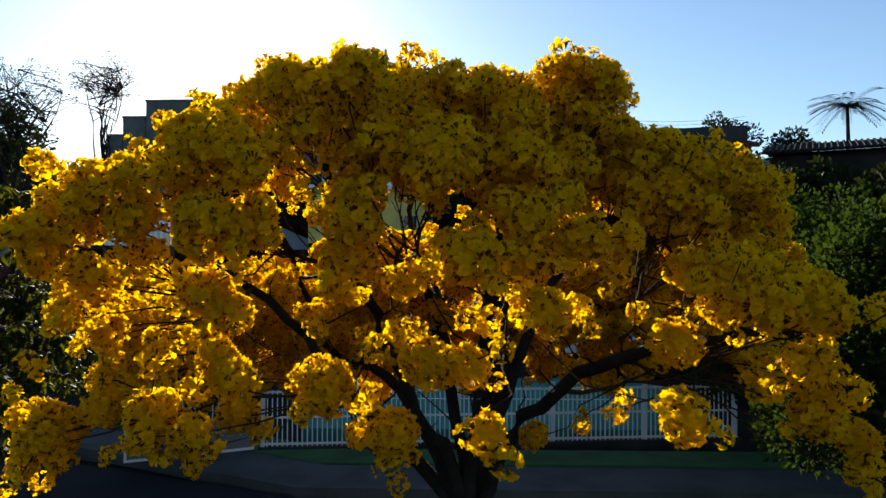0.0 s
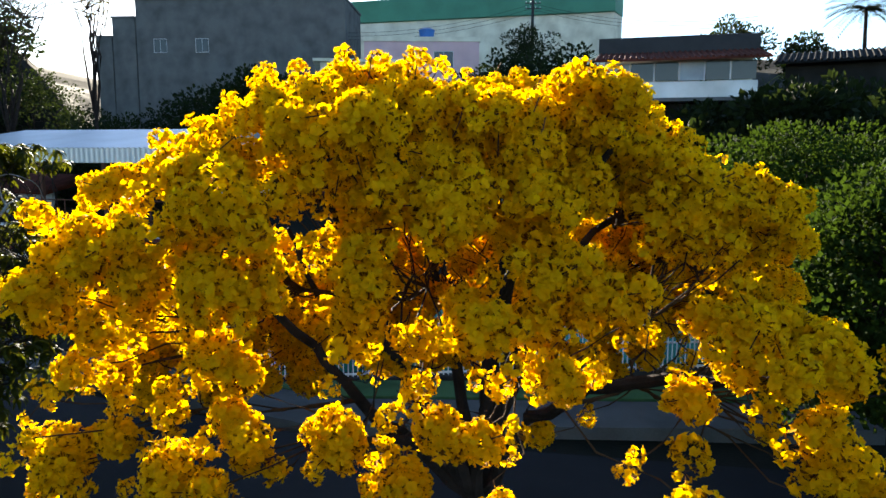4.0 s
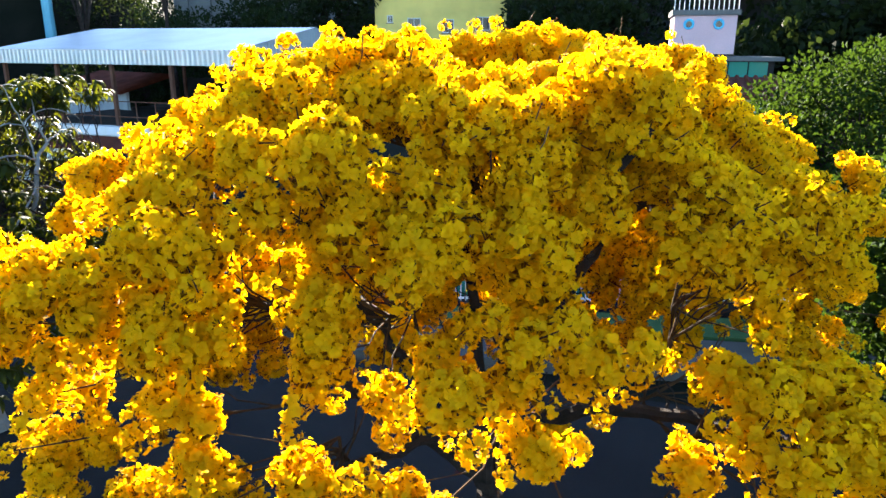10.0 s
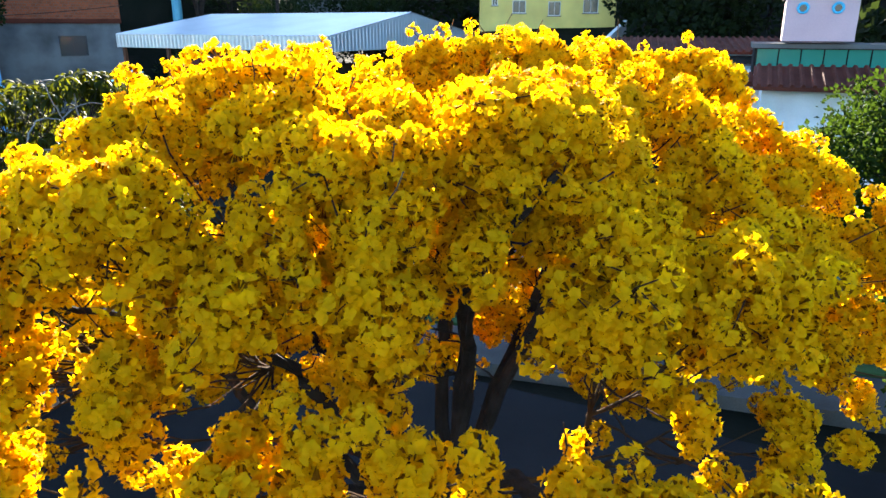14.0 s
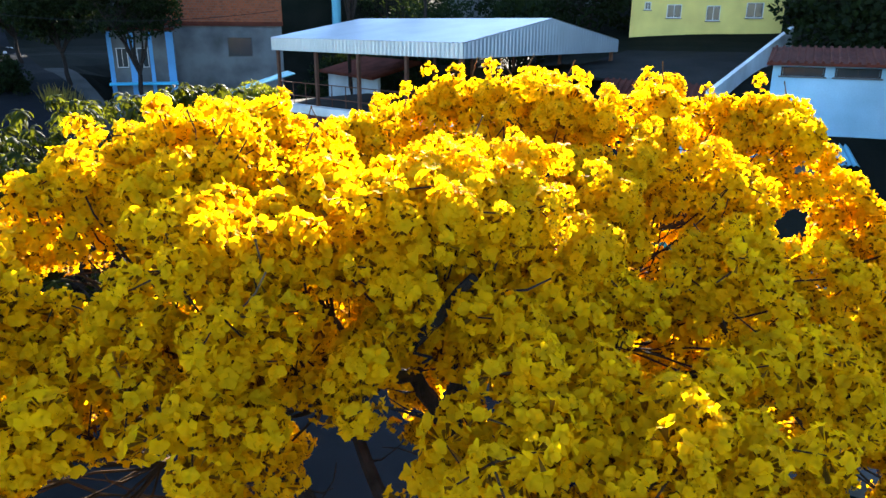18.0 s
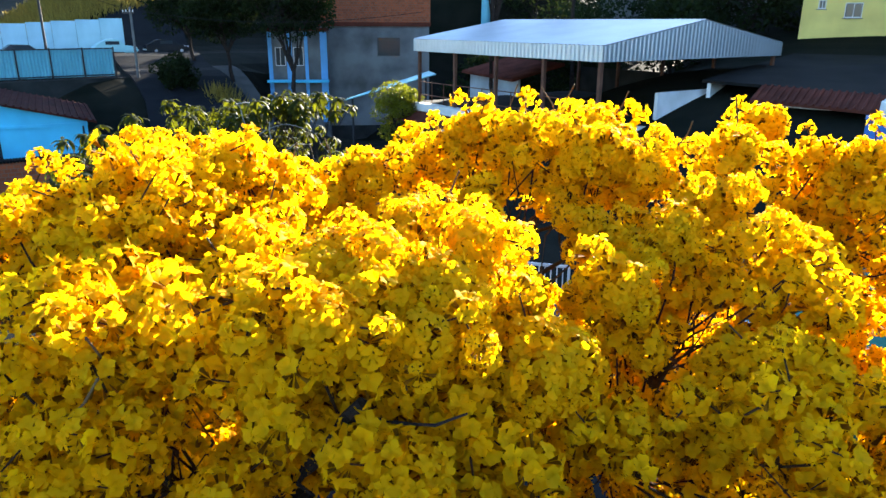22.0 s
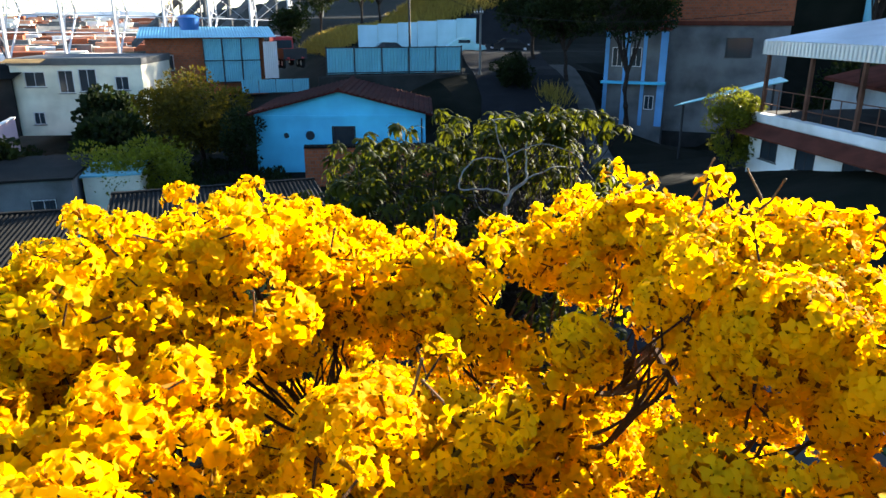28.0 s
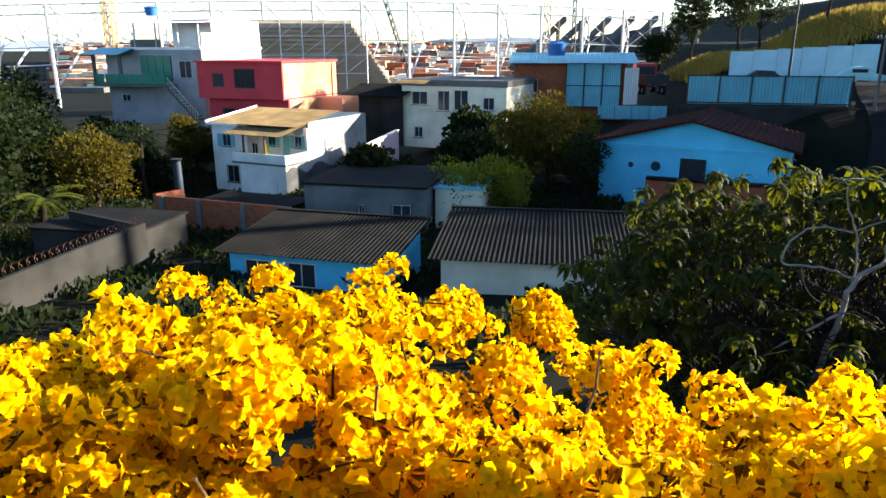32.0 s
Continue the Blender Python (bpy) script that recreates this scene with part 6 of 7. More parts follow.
# dark concrete puts the shade over this wall into its colour
ruin = long_wall("concrete_wall", "stained concrete block wall darkened for shade, topped with coiled wire", (-15.5, -9.6), (-25.4, -8.8), -0.6, 2.0, 2.0, DARK_CONCRETE, 0.18)
bm = bmesh.new()
pts = [Vector((9.9 * i / 260, 0.09 + 0.14 * math.cos(i * 0.7), 2.2 + 0.16 * math.sin(i * 0.7))) for i in range(261)]
tube_path(bm, pts, 0.012, 0.012, 3)
part("coiled_wire", bm, RUST, ruin, "rusty coiled wire")
# hut wall, likewise coloured dark in place of shade
long_wall("concrete_wall", "stained concrete block wall of a roofless hut, darkened for shade", (-25.4, -8.8), (-27.6, -13.6), -1.0, 2.3, 2.3, DARK_CONCRETE, 0.18)
long_wall("pink_wall", "faded pink garden wall beside the white house", (-52.0, -5.6), (-57.5, -4.0), -1.0, 2.0, 2.6, PINK_PAINT, 0.2, WHITE)


def sheet_house(name, label, loc, yaw, w, d, h, rise, wall_mat, roof_mat, wins=()):
    """A low house with one corrugated slope rising to the back."""
    ob = plain_house(name, label, loc, yaw, w, d, h, wall_mat, wins, flat=False)
    r = part("roof_sheet", corrugated(w + 0.8, d + 0.9, rise, 0.18, 0.03), roof_mat, ob)
    r.matrix_basis = pose(-0.4, -0.5, h + 0.06)
    part("ridge_cap", boxes((-0.4, w + 0.4, d + 0.3, d + 0.55, h + rise + 0.04, h + rise + 0.12)), roof_mat, ob)
    return ob


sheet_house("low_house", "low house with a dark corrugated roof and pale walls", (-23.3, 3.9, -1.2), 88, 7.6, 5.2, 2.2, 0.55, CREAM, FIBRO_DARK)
sheet_house("low_house", "low pale blue house under a dark roof", (-23.6, -4.4, -1.3), 82, 6.4, 4.4, 2.2, 0.45, BLUE_PAINT, FIBRO_DARK, [(0.6, 1.7, 0.9, 1.9), (2.4, 3.6, 0.9, 1.9)])
plain_house("low_outbuilding", "grey rendered outbuilding with a dark flat roof", (-35.4, -5.2, -1.9), 84, 6.9, 6.5, 3.1, DIRTY_SHADED, [(5.0, 6.1, 1.1, 2.2), (3.1, 3.5, 1.5, 2.1)], roof_mat=FIBRO_DARK, bars=True, parapet=0.12)
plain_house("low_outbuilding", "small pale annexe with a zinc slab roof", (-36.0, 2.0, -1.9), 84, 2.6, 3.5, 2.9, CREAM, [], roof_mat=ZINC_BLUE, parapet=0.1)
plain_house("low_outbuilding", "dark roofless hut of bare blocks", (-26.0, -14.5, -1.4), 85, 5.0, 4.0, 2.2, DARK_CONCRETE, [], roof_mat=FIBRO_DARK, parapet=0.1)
plain_house("low_outbuilding", "dark flat-roofed shed behind the brick wall", (-38.6, -14.4, -3.0), 76, 6.6, 5.0, 1.9, DARK_CONCRETE, [], roof_mat=FIBRO_DARK, parapet=0.1, category="shed")
for i, x in enumerate((-34.1, -33.4, -32.6, -31.9)):
    y = -13.2 + (x + 34.2) * 3.5
    pier = thing("wall_pier", "grey concrete pier of the brick wall", "pier", rz(x + 0.03, y, -2.0, 74), group="piers of the brick wall")
    part("pier", boxes((-0.14, 0.14, -0.06, 0.16, 0, 2.62)), DIRTY_SHADED, pier)
pipe = thing("chimney_pipe", "dark blue-grey metal chimney pipe with a flared cap", "chimney", pose(-40.2, -15.0, -2.6))
bm = bmesh.new()
bmesh.ops.create_cone(bm, cap_ends=True, segments=20, radius1=0.30, radius2=0.25, depth=4.1, matrix=pose(0, 0, 2.05))
# blue-grey lowered to near black; the pipe's shade is in this colour
part("shaft", bm, mat("dark sheet pipe", (0.025, 0.045, 0.065), 0.6, 0.2, 0.3, 4.0, 0.1, 30), pipe)
bm = bmesh.new()
bmesh.ops.create_cone(bm, cap_ends=True, segments=20, radius1=0.27, radius2=0.36, depth=0.16, matrix=pose(0, 0, 4.18))
part("cap", bm, DARK_STEEL, pipe)
# cream house: veranda ledge, awning sheet and drain pipe
lean = thing("dark_lean_to", "dark timber lean-to with a rusty sheet roof", "shed", rz(-63.6, -9.5, -0.6, 73))
part("wall", boxes((0, 4.6, 1.2, 1.4, 0, 4.6)), DARK_CONCRETE, lean)
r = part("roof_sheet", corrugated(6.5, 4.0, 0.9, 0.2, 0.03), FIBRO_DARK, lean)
r.matrix_basis = pose(-1.2, 0, 4.7)
r = part("awning_sheet", corrugated(3.0, 1.2, 0.25, 0.2, 0.04), FIBRO, lean)
r.matrix_basis = pose(5.0, -0.9, 5.9)
# ---- planting in the valley ----
green_tree("broad_bush", "large olive-green bush between the houses", (-48.9, 8.4, gz(-48.9, 8.4)), (-48.9, 8.4, 2.4), (3.3, 3.3, 2.6), 14000, LEAF_OLIVE, (0.22, 0.07), clumps=60, seed=60)
green_tree("light_bush", "loose light green bush catching the sun", (-38.6, 4.4, gz(-38.6, 4.4)), (-38.6, 4.4, 0.7), (2.6, 2.9, 1.5), 9000, LEAF_LIGHT, (0.20, 0.05), clumps=50, seed=61)
green_tree("small_tree", "thin dark small tree beside the blue house", (-43.3, 10.6, gz(-43.3, 10.6)), (-43.3, 10.6, 1.4), (1.2, 1.3, 1.6), 3000, LEAF_DARK, (0.2, 0.06), clumps=26, seed=62, trunk_r=0.1)
green_tree("olive_tree", "olive-green tree with sunlit golden crown", (-40.5, -20.9, gz(-40.5, -20.9)), (-40.5, -20.9, 1.0), (2.4, 2.6, 2.2), 7000, LEAF_OLIVE, (0.22, 0.07), clumps=50, seed=63)
green_tree("small_tree", "small round tree with yellowing leaves", (-53.6, -21.3, gz(-53.6, -21.3)), (-53.6, -21.3, 1.0), (1.5, 1.6, 1.9), 4000, LEAF_OLIVE, (0.2, 0.07), clumps=30, seed=64)
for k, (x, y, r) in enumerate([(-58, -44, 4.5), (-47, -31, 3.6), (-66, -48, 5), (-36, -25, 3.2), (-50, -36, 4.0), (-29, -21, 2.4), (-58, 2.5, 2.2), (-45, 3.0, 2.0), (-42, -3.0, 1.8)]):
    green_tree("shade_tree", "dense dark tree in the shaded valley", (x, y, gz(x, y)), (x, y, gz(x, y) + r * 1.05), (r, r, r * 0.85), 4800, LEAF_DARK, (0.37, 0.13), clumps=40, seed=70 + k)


def palm(loc, height, fronds, length, seed, label, material=None):
    prng = random.Random(seed)
    t = thing("palm_tree", label, "palm", pose(*loc))
    bm = bmesh.new()
    tube_path(bm, [(0, 0, -0.3), (0.1, 0, height * 0.5), (0.05, 0.1, height)], 0.18, 0.11, 8)
    part("trunk", bm, BARK, t)
    V, F = leaf_shape(0.55 * length / 2.2, 0.05, 0.2)
    for k in range(fronds):
        a = 2.39996 * k
        up = prng.uniform(-0.1, 0.9)
        P, D = [], []
        for i in range(1, 17):
            f = i / 16
            r = length * f
            z = height + r * up - 0.55 * length * f * f
            p = Vector((0.05 + r * math.cos(a), 0.1 + r * math.sin(a), z))
            for s in (-1, 1):
                P.append(p)
                D.append((math.cos(a) * 0.5 - s * math.sin(a) * (1.1 - 0.5 * f), math.sin(a) * 0.5 + s * math.cos(a) * (1.1 - 0.5 * f), -0.35))
        P, D = np.array(P), np.array(D)
        v, f = scatter(V, F, rotations(D, np.zeros(len(P))), P, np.full(len(P), 1.0))
        bulk("frond", v, f, material or LEAF_DARK, t, kind="")


palm((-48.9, -22.4, gz(-48.9, -22.4)), 4.8, 14, 2.6, 1, "dark green palm beside the grey house")
palm((-30.5, -17.2, gz(-30.5, -17.2)), 2.2, 12, 1.8, 2, "small light green palm in the shade", LEAF_LIGHT)


def grass_patch(name, label, x0, x1, y0, y1, n, seed, length=0.7):
    rng = np.random.default_rng(seed)
    xs, ys = rng.uniform(x0, x1, n), rng.uniform(y0, y1, n)
    P = np.array([(x, y, gz(x, y)) for x, y in zip(xs, ys)])
    D = np.stack([rng.normal(0, 0.35, n), rng.normal(0, 0.35, n), np.ones(n)], 1)
    V, F = leaf_shape(length, 0.05, 0.1)
    v, f = scatter(V, F, rotations(D, rng.uniform(0, 6.3, n)), P, rng.uniform(0.6, 1.4, n))
    ob = bulk(name, v, f, GRASS, None, "stuff", label)
    ob["category"] = "grass"


grass_patch("dry_grass", "tall dry golden grass on the slope above the wall", -96, -76, 24, 48, 16000, 5, 1.1)
for k, (x, y, h, r) in enumerate([(-88, 22, 7, 2.2), (-84, 30, 9, 3.0), (-90, 34, 10, 3.4), (-86, 40, 10, 3.6), (-80, 46, 9, 3.2), (-93, 27, 9, 2.8), (-78, 52, 9, 3.6)]):
    green_tree("hill_tree", "dark open-crowned tree on the grassy slope", (x, y, gz(x, y)), (x, y, gz(x, y) + h * 0.72), (r, r, h * 0.33), 5000, LEAF_DARK, (0.3, 0.09), clumps=36, seed=90 + k, hollow=0.4)

grass_patch("dry_reeds", "tall dry reeds beside the street", -48.6, -45.6, 34.6, 36.4, 420, 6, 1.5)
green_tree("roadside_bush", "dark bush growing at the edge of the street", (-50.4, 33.2, gz(-50.4, 33.2)), (-50.4, 33.2, gz(-50.4, 33.2) + 1.3), (1.5, 1.6, 1.5), 4500, LEAF_DARK, (0.2, 0.07), clumps=36, seed=66, trunk_r=0.08)


def weeds():
    """Low dark growth over the shaded valley floor; its near-black also carries that shade."""
    rng = np.random.default_rng(31)
    n = 60000
    xs, ys = rng.uniform(-62, -11, n), rng.uniform(-28, 13, n)
    keep = np.array([noise.noise(Vector((x * 0.25, y * 0.25, 2))) > -0.12 for x, y in zip(xs, ys)])
    xs, ys = xs[keep], ys[keep]
    m = len(xs)
    P = np.array([(x, y, gz(x, y)) for x, y in zip(xs, ys)]) + np.stack([np.zeros(m), np.zeros(m), rng.uniform(0, 0.35, m)], 1)
    D = np.stack([rng.normal(0, 0.7, m), rng.normal(0, 0.7, m), np.ones(m)], 1)
    V, F = leaf_shape(0.34, 0.09, 0.2)
    v, f = scatter(V, F, rotations(D, rng.uniform(0, 6.3, m)), P, rng.uniform(0.5, 1.3, m))
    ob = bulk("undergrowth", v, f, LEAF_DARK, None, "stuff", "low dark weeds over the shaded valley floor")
    ob["category"] = "weeds"


weeds()

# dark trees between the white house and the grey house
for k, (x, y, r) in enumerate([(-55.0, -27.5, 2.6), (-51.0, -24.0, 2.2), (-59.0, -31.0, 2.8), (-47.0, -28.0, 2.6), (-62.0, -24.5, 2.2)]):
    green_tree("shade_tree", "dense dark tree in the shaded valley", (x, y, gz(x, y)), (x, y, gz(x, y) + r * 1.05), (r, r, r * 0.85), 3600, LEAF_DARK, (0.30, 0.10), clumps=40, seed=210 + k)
# steel lattice in front of the bare stand
lat = thing("stand_scaffold", "white steel lattice standing before the bare stand", "scaffold", pose(0, 0, 0))
for k in range(7):
    x, y = -112.5 - 1.0 * k, -41.0 + 3.4 * k
    bm = bmesh.new()
    tube(bm, (x, y, 1.5), (x, y, 12.5), 0.12, 0.12, 5)
    part("post", bm, STEEL, lat)
    if k < 6:
        bm = bmesh.new()
        for z in (4.0, 7.0, 10.0, 12.5):
            tube(bm, (x, y, z), (x - 1.0, y + 3.4, z), 0.07, 0.07, 4)
        for z in (4.0, 7.0, 10.0):
            tube(bm, (x, y, z), (x - 1.0, y + 3.4, z + 2.6), 0.05, 0.05, 4)
        part("brace", bm, STEEL, lat)


# ---- the north side: fence, terraces and hillside houses ----
def bar_fence():
    """White steel fence of upright bars in front of the court."""
    a, b = Vector((-4.6, 17.2)), Vector((7.5, 18.4))
    L = (b - a).length
    f = thing("bar_fence", "white steel fence of upright bars beside the street", "fence", rz(a.x, a.y, 1.25, math.degrees(math.atan2(b.y - a.y, b.x - a.x))))
    me = bpy.data.meshes.new("bar")
    bm = boxes((-0.014, 0.014, -0.014, 0.014, 0.12, 1.5))
    bm.to_mesh(me)
    bm.free()
    me.materials.append(STEEL)
    n = 100
    for i in range(n + 1):
        shared("bar", me, f, pose(L * i / n, 0, 0))
    for z in (0.15, 0.8, 1.42):
        part("rail", boxes((0, L, 0.016, 0.05, z, z + 0.05)), STEEL, f)
    for i in range(6):
        x = L * i / 5
        part("post", boxes((x - 0.05, x + 0.05, 0.055, 0.155, -0.2, 1.6)), STEEL, f)
    part("plinth", boxes((-0.1, L + 0.1, -0.1, 0.16, -0.5, 0.1)), DARK_CONCRETE, f)
    g = thing("metal_gate", "white sheet-metal gate with upright bars", "gate", rz(-7.4, 15.9, 1.25, 25))
    part("gate_frame", boxes((0, 2.9, 0, 0.05, 0.08, 0.14), (0, 2.9, 0, 0.05, 1.8, 1.86), (0, 0.06, 0, 0.05, 0.14, 1.8), (2.84, 2.9, 0, 0.05, 0.14, 1.8)), STEEL, g)
    part("sheet", boxes((0.06, 2.84, 0.015, 0.03, 0.14, 0.9)), CONCRETE, g)
    for i in range(20):
        part("bar", boxes((0.16 + i * 0.135, 0.185 + i * 0.135, 0.012, 0.037, 0.904, 1.8)), STEEL, g)


bar_fence()
COURT = mat("green court paint", (0.03, 0.20, 0.15), 0.8, 0, 0.25, 2.0, 0.1, 30)
court = part("court", boxes((-4.0, 7.6, 18.9, 27.0, 0.6, 1.42)), COURT, None)
tagged(court, "green painted concrete court behind the fence", "court", kind="structure")
line = thing("court_line", "white line painted on the green court", "marking")
part("stripe", boxes((-3.4, 7.0, 22.9, 22.98, 1.424, 1.43)), WHITE, line)


def tiled_roof(parent, corners, material=None, rows=True):
    """A tiled slope through four corners: eave, eave, ridge, ridge."""
    m = material or TILE
    bm = bmesh.new()
    c = [Vector(p) for p in corners]
    slab(bm, c, 0.12)
    r = part("roof", bm, m, parent)
    n = max(4, int((c[1] - c[0]).length / 0.32))
    for i in range(n):
        f = (i + 0.5) / n
        row = bmesh.new()
        tube(row, c[0].lerp(c[1], f) + Vector((0, 0, 0.02)), c[3].lerp(c[2], f) + Vector((0, 0, 0.02)), 0.08, 0.08, 5)
        part("roof_tile", row, m, r)
    return r


# sheet-roofed hall below the yellow house
hall = thing("sheet_hall", "wide low hall with dark sheet roof and tiled edge", "building", pose(0, 0, 0))
bm = bmesh.new()
slab(bm, [(-11.4, 41.2, 5.55), (-2.9, 41.2, 5.3), (-2.3, 55.0, 6.55), (-11.0, 55.6, 6.5)], 0.15)
part("roof", bm, FIBRO_DARK, hall)
tiled_roof(hall, [(-8.4, 39.6, 4.85), (-2.7, 39.4, 4.7), (-2.8, 41.15, 5.3), (-8.4, 41.15, 5.45)])
part("wall", boxes((-8.2, -2.9, 40.6, 40.8, 2.0, 4.75), (-11.2, -11.0, 41.4, 55.0, 2.0, 5.4)), WHITE, hall)
long_wall("stair_wall", "white sloping wall of an outer stair", (-2.6, 39.0), (-0.2, 54.5), 3.0, 2.2, 5.2, WHITE, 0.25)
# shade-blue tint in place of plain white on this wall
wh2 = plain_house("white_house", "white house tinted for blue shade, with a brown tiled roof and vent slots", (0.07, 37.3, 2.4), 2, 8.8, 3.4, 4.25, WHITE_SHADE_BLUE, [(0.33, 2.03, 3.74, 4.12), (2.4, 4.1, 3.74, 4.12), (4.47, 6.17, 3.74, 4.12), (6.54, 8.24, 3.74, 4.12)], flat=False, win_mat=DARK_STEEL)
tiled_roof(wh2, [(-0.25, -0.4, 4.3), (9.0, -0.4, 4.3), (9.0, 3.5, 4.85), (-0.25, 3.5, 4.85)])
th = plain_house("tiled_house", "white house with red tiled porch and dark railing", (5.2, 27.4, 2.0), -6, 4.4, 2.6, 3.9, WHITE, [(0.6, 1.3, 0.2, 2.2)], flat=False)
tiled_roof(th, [(-0.3, -0.6, 3.95), (4.6, -0.6, 3.95), (4.6, 1.6, 4.5), (-0.3, 1.6, 4.5)])
for i in range(14):
    part("railing_bar", boxes((0.2 + i * 0.3, 0.225 + i * 0.3, -1.2, -1.175, 0.3, 1.3)), DARK_STEEL, th)
part("railing_rail", boxes((0.1, 4.3, -1.17, -1.13, 1.3, 1.36)), DARK_STEEL, th)
tr = thing("terrace_house", "house with green glazed veranda under tiled eaves", "house", rz(1.6, 31.4, 3.7, -6))
part("wall", boxes((3.6, 8.6, 0, 3.4, -2.2, 2.4)), WHITE, tr)
part("roof_slab", boxes((3.6, 8.8, -0.2, 3.5, 3.34, 3.5)), CONCRETE, tr)
part("wall", boxes((3.7, 8.5, 0.05, 3.3, 2.404, 3.336)), DARK_CONCRETE, tr)
for i in range(6):
    part("glazing", boxes((3.8 + i * 0.75, 4.5 + i * 0.75, -0.05, -0.02, 2.45, 3.3)), GREEN_GLASS, tr)
tiled_roof(tr, [(3.5, -0.9, 2.1), (8.7, -0.9, 2.1), (8.7, -0.06, 2.4), (3.5, -0.06, 2.4)])
cont = thing("plastic_crate", "bright blue plastic water box on a roof", "container", pose(-2.2, 36.9, 3.7, 0, 0, 10))
part("tub", boxes((-0.7, 0.7, -0.5, 0.5, 0, 1.0, 0.05)), BLUE_PLASTIC, cont)
part("lid", boxes((-0.74, 0.74, -0.54, 0.54, 1.004, 1.1, 0.03)), BLUE_PLASTIC, cont)
low = thing("low_roof", "low roof of green and grey sheets", "roof", pose(0, 0, 0))
r = part("roof_sheet", corrugated(7.5, 4.5, 0.5, 0.2, 0.03), ZINC_BLUE, low)
r.matrix_basis = pose(-3.6, 32.6, 3.1, 0, 0, 8)
part("wall", boxes((-3.2, 3.4, 33.8, 34.0, 0.6, 3.15)), CONCRETE, low)


def pink_top():
    """Railing on the pink building's terrace and its two round windows."""
    t = thing("terrace_railing", "white railing round a small roof terrace", "railing", rz(6.05, 30.4, 8.95, -8))
    for i in range(14):
        part("baluster", boxes((-0.05 + i * 0.18, -0.02 + i * 0.18, -0.05, -0.02, 0.0, 0.75)), STEEL, t)
    part("rail", boxes((-0.1, 2.4, -0.06, -0.01, 0.754, 0.81)), STEEL, t)
    part("rail", boxes((2.36, 2.41, -0.005, 2.9, 0.754, 0.81)), STEEL, t)


pink_top()
PT = [o for o in scene.objects if o.name == "pink_tower"][0]
for x in (0.55, 1.65):
    round_window(PT, Matrix(), x, 1.12, 0.16)
# glazed house on the slope
gh = plain_house("glazed_house", "house on the slope with a long glazed veranda", (9.6, 43.6, 7.0), -15, 8.0, 7.0, 3.3, DARK_CONCRETE, [], flat=False)
part("veranda_panel", boxes((-0.2, 8.2, -1.2, -1.1, 3.4, 4.3)), WHITE, gh)
part("veranda_floor", boxes((-0.2, 8.2, -1.2, 1.0, 3.2, 3.396)), CONCRETE, gh)
for i in range(6):
    part("veranda_pane", boxes((-0.1 + i * 1.38, 1.2 + i * 1.38, -1.17, -1.13, 4.36, 5.4)), GLASS if i % 3 else RENDER, gh)
    part("veranda_post", boxes((-0.2 + i * 1.38, -0.13 + i * 1.38, -1.2, -1.1, 4.304, 5.5)), STEEL, gh)
part("back_wall", boxes((-0.2, 8.2, 0.9, 1.1, 3.4, 6.0)), CREAM, gh)
tiled_roof(gh, [(-0.8, -1.9, 5.55), (8.8, -1.9, 5.55), (8.8, 2.6, 6.5), (-0.8, 2.6, 6.5)])
part("terrace_rail", boxes((-0.8, 8.8, 2.7, 2.78, 6.5, 7.5)), DARK_STEEL, gh)
lr = thing("long_shed", "long dark shed with a brown tiled roof on the hill", "shed", rz(19.5, 42.0, 9.0, -28))
part("wall", boxes((0, 14, 0, 0.2, 0, 3.4)), DARK_CONCRETE, lr)
# near-black in place of brown: the backlit darkness is in the roof colour
tiled_roof(lr, [(-0.6, -0.9, 3.4), (14.6, -0.9, 3.4), (14.6, 3.4, 4.4), (-0.6, 3.4, 4.4)], FIBRO_DARK)
# pale house under the hall, and the stepped building beside it
ph = plain_house("pale_house", "pale pink house with a cornice and sliding window", (-9.4, 78.5, 11.5), 1, 12.6, 8.0, 8.0, PINK_PAINT, [(7.6, 9.8, 5.2, 7.0)], roof_mat=CREAM, parapet=0.5)
tank((-2.6, 80.5, 20.0), 0.9)
for x0, x1, z1 in ((-41.4, -39.6, 20.7), (-39.5, -36.8, 22.9), (-36.7, -12.0, 24.9)):
    plain_house("stepped_block", "tall rendered block stepping up the hill", (x0, 84.0, 8.0), -3, x1 - x0, 10.0, z1 - 8.0, CONCRETE, [] if x1 - x0 < 12 else [(2, 3.6, 11, 12.6), (7, 8.6, 11, 12.6)], roof_mat=CONCRETE, category="building")
# white terrace above the yellow house
yt = thing("roof_terrace", "white walled terrace above the yellow house", "terrace", rz(-12.5, 60.6, 11.9, 8))
part("ledge", boxes((-0.3, 11.4, -0.7, 9.0, 0.16, 0.5)), CREAM, yt)
part("upper_wall", boxes((1.4, 9.6, 1.4, 1.6, 0.5, 3.2), (1.4, 1.6, 1.6, 7.0, 0.5, 3.2), (9.4, 9.6, 1.6, 7.0, 0.5, 3.2)), WHITE, yt)
part("roof", boxes((0.8, 10.2, 0.6, 7.4, 3.2, 3.45)), CREAM, yt)


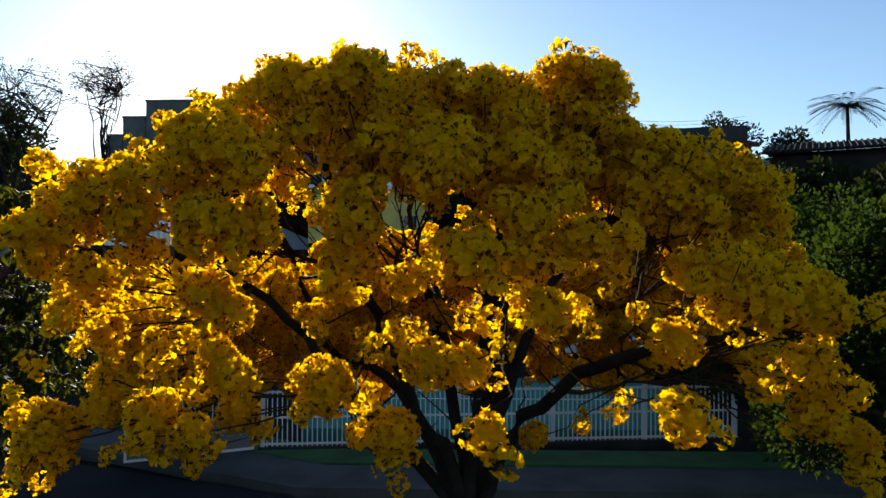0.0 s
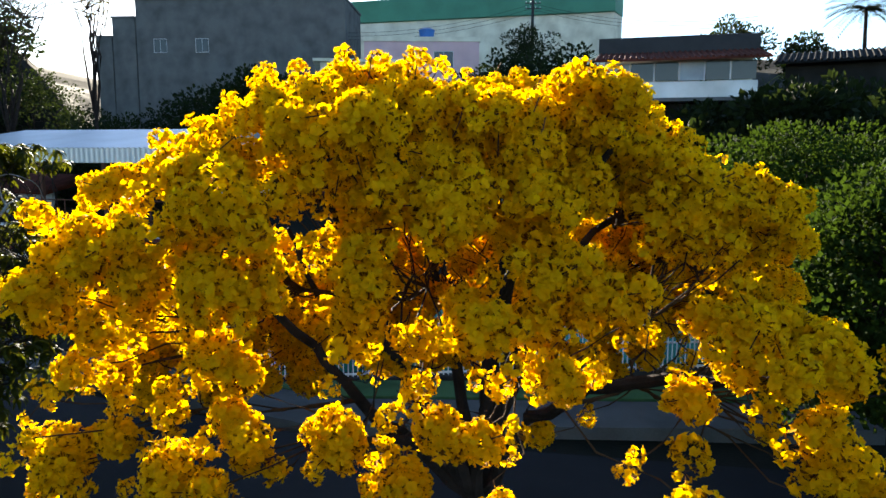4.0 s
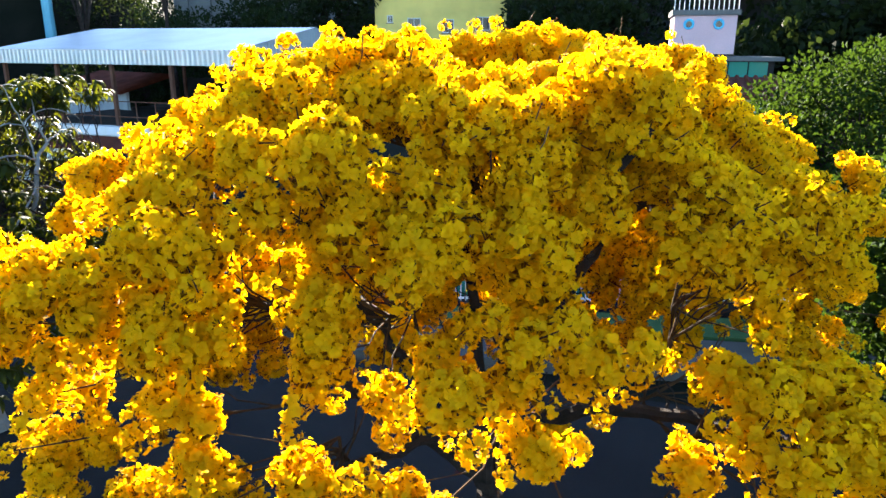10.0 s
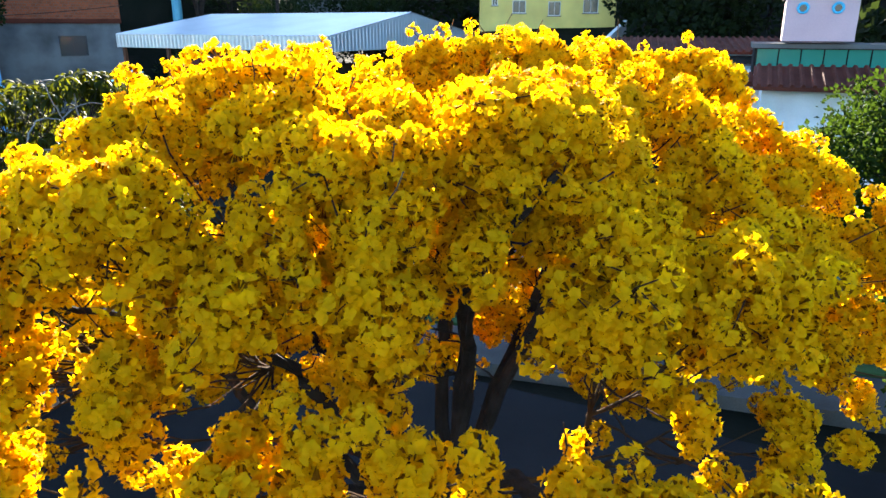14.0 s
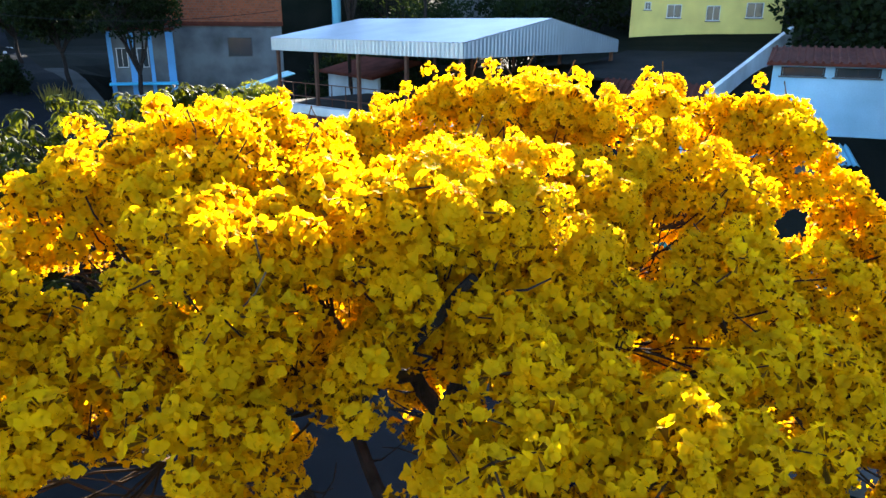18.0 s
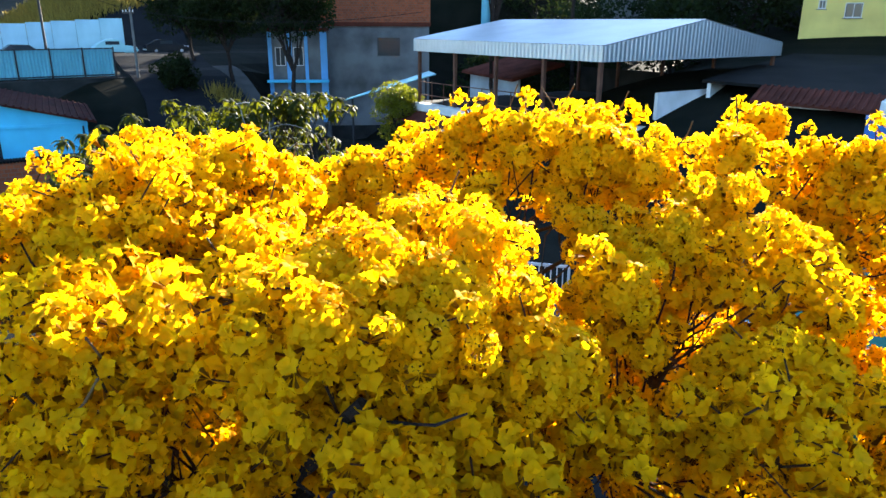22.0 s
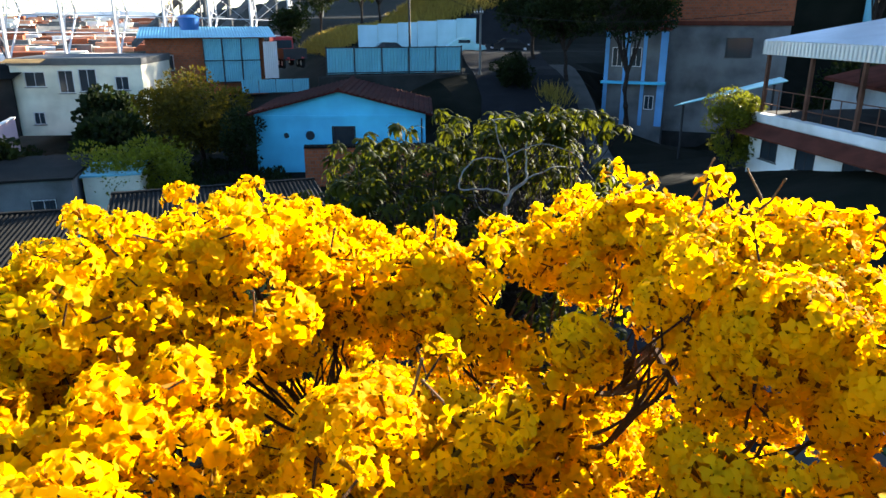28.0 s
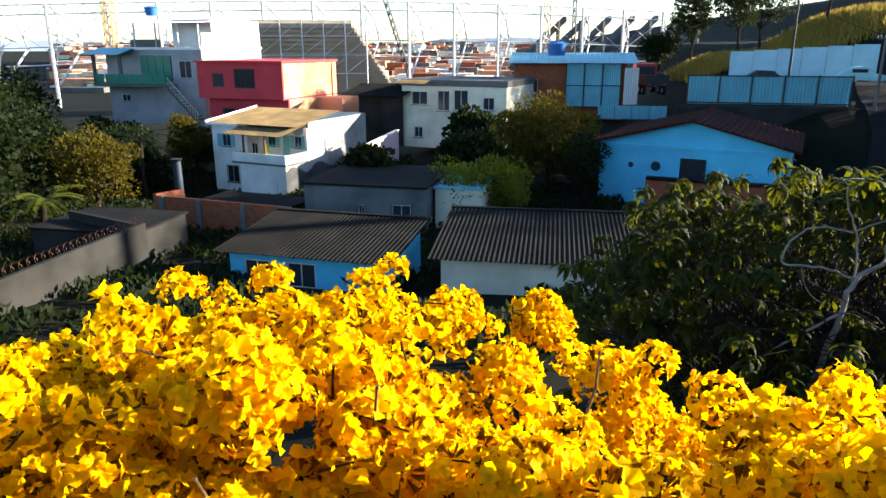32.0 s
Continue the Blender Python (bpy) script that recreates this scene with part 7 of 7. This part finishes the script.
def pole(loc, h, r, label, material, arms=0):
    p = thing("utility_pole", label, "pole", pose(*loc))
    bm = bmesh.new()
    tube(bm, (0, 0, -0.5), (0, 0, h), r, r * 0.75, 10)
    part("shaft", bm, material, p)
    for k in range(arms):
        part("crossarm", boxes((-0.9, 0.9, -0.24, -0.16, h - 0.5 - 0.6 * k, h - 0.38 - 0.6 * k)), DARK_STEEL, p)
        for x in (-0.8, -0.3, 0.3, 0.8):
            part("insulator", boxes((x - 0.04, x + 0.04, -0.23, -0.17, h - 0.376 - 0.6 * k, h - 0.22 - 0.6 * k)), STEEL, p)
    return p


pole((9.6, 84.0, 14.5), 10.6, 0.22, "dark utility pole with crossarms before the hall", DARK_STEEL, 2)
pole((-48.5, 71.0, 4.0), 24.0, 0.55, "tall pale blue steel mast", ZINC_BLUE)
pole((-53.2, 31.6, 1.4), 8.0, 0.12, "thin grey pole at the street corner", CONCRETE, 1)
pole((-66.0, 29.8, 5.0), 8.5, 0.12, "thin dark pole behind the wall", DARK_STEEL)


def wire(a, b, sag, label="thin dark overhead cable"):
    w = thing("overhead_cable", label, "cable", pose(0, 0, 0))
    bm = bmesh.new()
    a, b = Vector(a), Vector(b)
    tube_path(bm, [a.lerp(b, i / 14) - Vector((0, 0, sag * 4 * (i / 14) * (1 - i / 14))) for i in range(15)], 0.018, 0.018, 4)
    part("cable", bm, RUBBER, w)


for k in range(3):
    wire((9.6 + 0.3 * k, 83.8, 24.6 - 0.4 * k), (34, 80, 22.5 - 0.4 * k), 1.2)
    wire((9.6 + 0.3 * k, 83.8, 24.6 - 0.4 * k), (-16, 84.2, 21.5 - 0.4 * k), 1.2)
wire((-53.2, 31.6, 9.2), (-66, 29.8, 13.2), 0.6)
wire((-53.2, 31.6, 9.2), (-30, 40, 9.0), 0.8)

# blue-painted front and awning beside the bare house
# white parts use the darkened render, so the front's shade is in its colour
bf = plain_house("blue_front_house", "two-storey house with a blue and white painted front", (-51.0, 42.6, -0.4), 46, 5.2, 6.0, 8.0, DIRTY_SHADED, [(0.6, 1.5, 5.0, 6.6), (2.2, 3.1, 5.0, 6.6), (3.6, 4.4, 1.4, 2.6)], roof_mat=TILE)
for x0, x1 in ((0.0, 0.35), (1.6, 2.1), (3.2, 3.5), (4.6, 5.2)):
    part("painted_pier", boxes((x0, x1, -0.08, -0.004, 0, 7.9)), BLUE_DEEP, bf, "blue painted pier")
part("foundation", boxes((0.01, 5.19, 0.01, 5.99, -8.0, -0.004)), DIRTY_SHADED, bf)
part("balcony", boxes((-0.1, 5.3, -0.9, -0.084, 3.6, 3.8)), BLUE_PAINT, bf)
aw = thing("sheet_awning", "long sloping zinc awning on thin posts", "awning", pose(0, 0, 0))
bm = bmesh.new()
slab(bm, [(-33.4, 36.4, 3.5), (-33.0, 35.5, 3.42), (-30.6, 42.0, 4.9), (-32.0, 42.8, 5.0)], 0.06)
part("roof_sheet", bm, ZINC_BLUE, aw)
part("post", boxes((-33.2, -33.1, 36.3, 36.4, 0.0, 3.4)), DARK_STEEL, aw)
part("post", boxes((-31.7, -31.6, 42.0, 42.1, 0.5, 4.85)), DARK_STEEL, aw)
green_tree("clipped_bush", "rounded bush with sunlit yellow-green top", (-29.8, 37.2, gz(-29.8, 37.2)), (-29.8, 37.2, 2.3), (1.5, 1.5, 2.2), 9000, LEAF_LIGHT, (0.14, 0.05), clumps=40, seed=110)
rt = thing("tiled_outbuilding", "low red tiled outbuilding behind the open shed", "building", rz(-33.5, 49.5, 1.2, -30))
part("wall", boxes((0, 9, 0, 0.2, -2.0, 3.4)), RENDER, rt)
tiled_roof(rt, [(-0.4, -0.6, 3.4), (9.4, -0.6, 3.4), (9.4, 3.4, 4.4), (-0.4, 3.4, 4.4)])

# open-crowned trees on the hill to the north-west, palms and trees on the skyline
for x, y, z, r, rz_, m, seed in ((-29.0, 46.5, 16.4, 3.4, 3.4, LEAF_DARK, 120), (-27.0, 54.0, 19.3, 2.6, 2.7, LEAF_DRY, 121)):
    green_tree("open_tree", "tall thin tree with a sparse feathery crown", (x, y, gz(x, y)), (x, y, z), (r, r, rz_), 2600, m, (0.13, 0.04), clumps=90, seed=seed, limbs=10, hollow=0.35, trunk_r=0.2, twig=(0.05, 0.02), spread=0.17)
for k, (x, y, r) in enumerate([(-31.0, 57.0, 3.0), (-34.0, 58.0, 3.2), (-30.0, 62.0, 4.0), (-36.0, 70.0, 4.5), (-43.0, 74.0, 4.5)]):
    g = gz(x, y)
    green_tree("hillside_tree", "dense dark tree on the hillside", (x, y, g), (x, y, g + r * 1.5), (r, r, r * 1.0), 3600, LEAF_DARK, (0.30, 0.10), clumps=40, seed=190 + k)
for k, (x, y, h, r) in enumerate([(21.8, 56.5, 8.5, 2.8), (15.5, 55.0, 5.0, 1.6), (26.5, 54.0, 5.5, 2.0), (3.0, 52, 7.0, 3.2), (8.5, 78, 8, 3.0)]):
    g = gz(x, y)
    green_tree("skyline_tree", "dark thin-leaved tree on the skyline", (x, y, g), (x, y, g + h * 0.66), (r, r, h * 0.34), 3200, LEAF_DARK, (0.26, 0.08), clumps=34, seed=130 + k, limbs=8, hollow=0.4)
palm((29.8, 52.2, gz(29.8, 52.2)), 6.4, 26, 2.4, 3, "tall palm on the skyline")
palm((24.5, 50.0, gz(24.5, 50)), 3.6, 12, 2.2, 4, "broad palm beside the long shed", LEAF_LIGHT)
for k, (x, y, r) in enumerate([(-16, 62, 4), (-22, 68, 4.5), (-28, 74, 5), (10, 62, 4.5), (2, 58, 3.5), (-34, 66, 4.5), (-20, 57, 3.0), (6, 68, 4), (16, 50, 3.5), (-38, 58, 4), (12, 36, 3.2)]):
    g = gz(x, y)
    green_tree("hillside_tree", "dense dark tree on the hillside", (x, y, g), (x, y, g + r * 0.95), (r, r, r * 0.85), 4000, LEAF_DARK, (0.38, 0.13), clumps=40, seed=140 + k)
# wooded top of the hill to the north-west, raised to shade the valley
for k, (x, y, r) in enumerate([(-56, 72, 5), (-64, 76, 5.5), (-72, 80, 5), (-60, 84, 5), (-50, 78, 4.5)]):
    g = gz(x, y)
    green_tree("hillside_tree", "dense dark tree on the hillside", (x, y, g), (x, y, g + r * 0.95), (r, r, r * 0.85), 3600, LEAF_DARK, (0.42, 0.14), clumps=40, seed=170 + k)
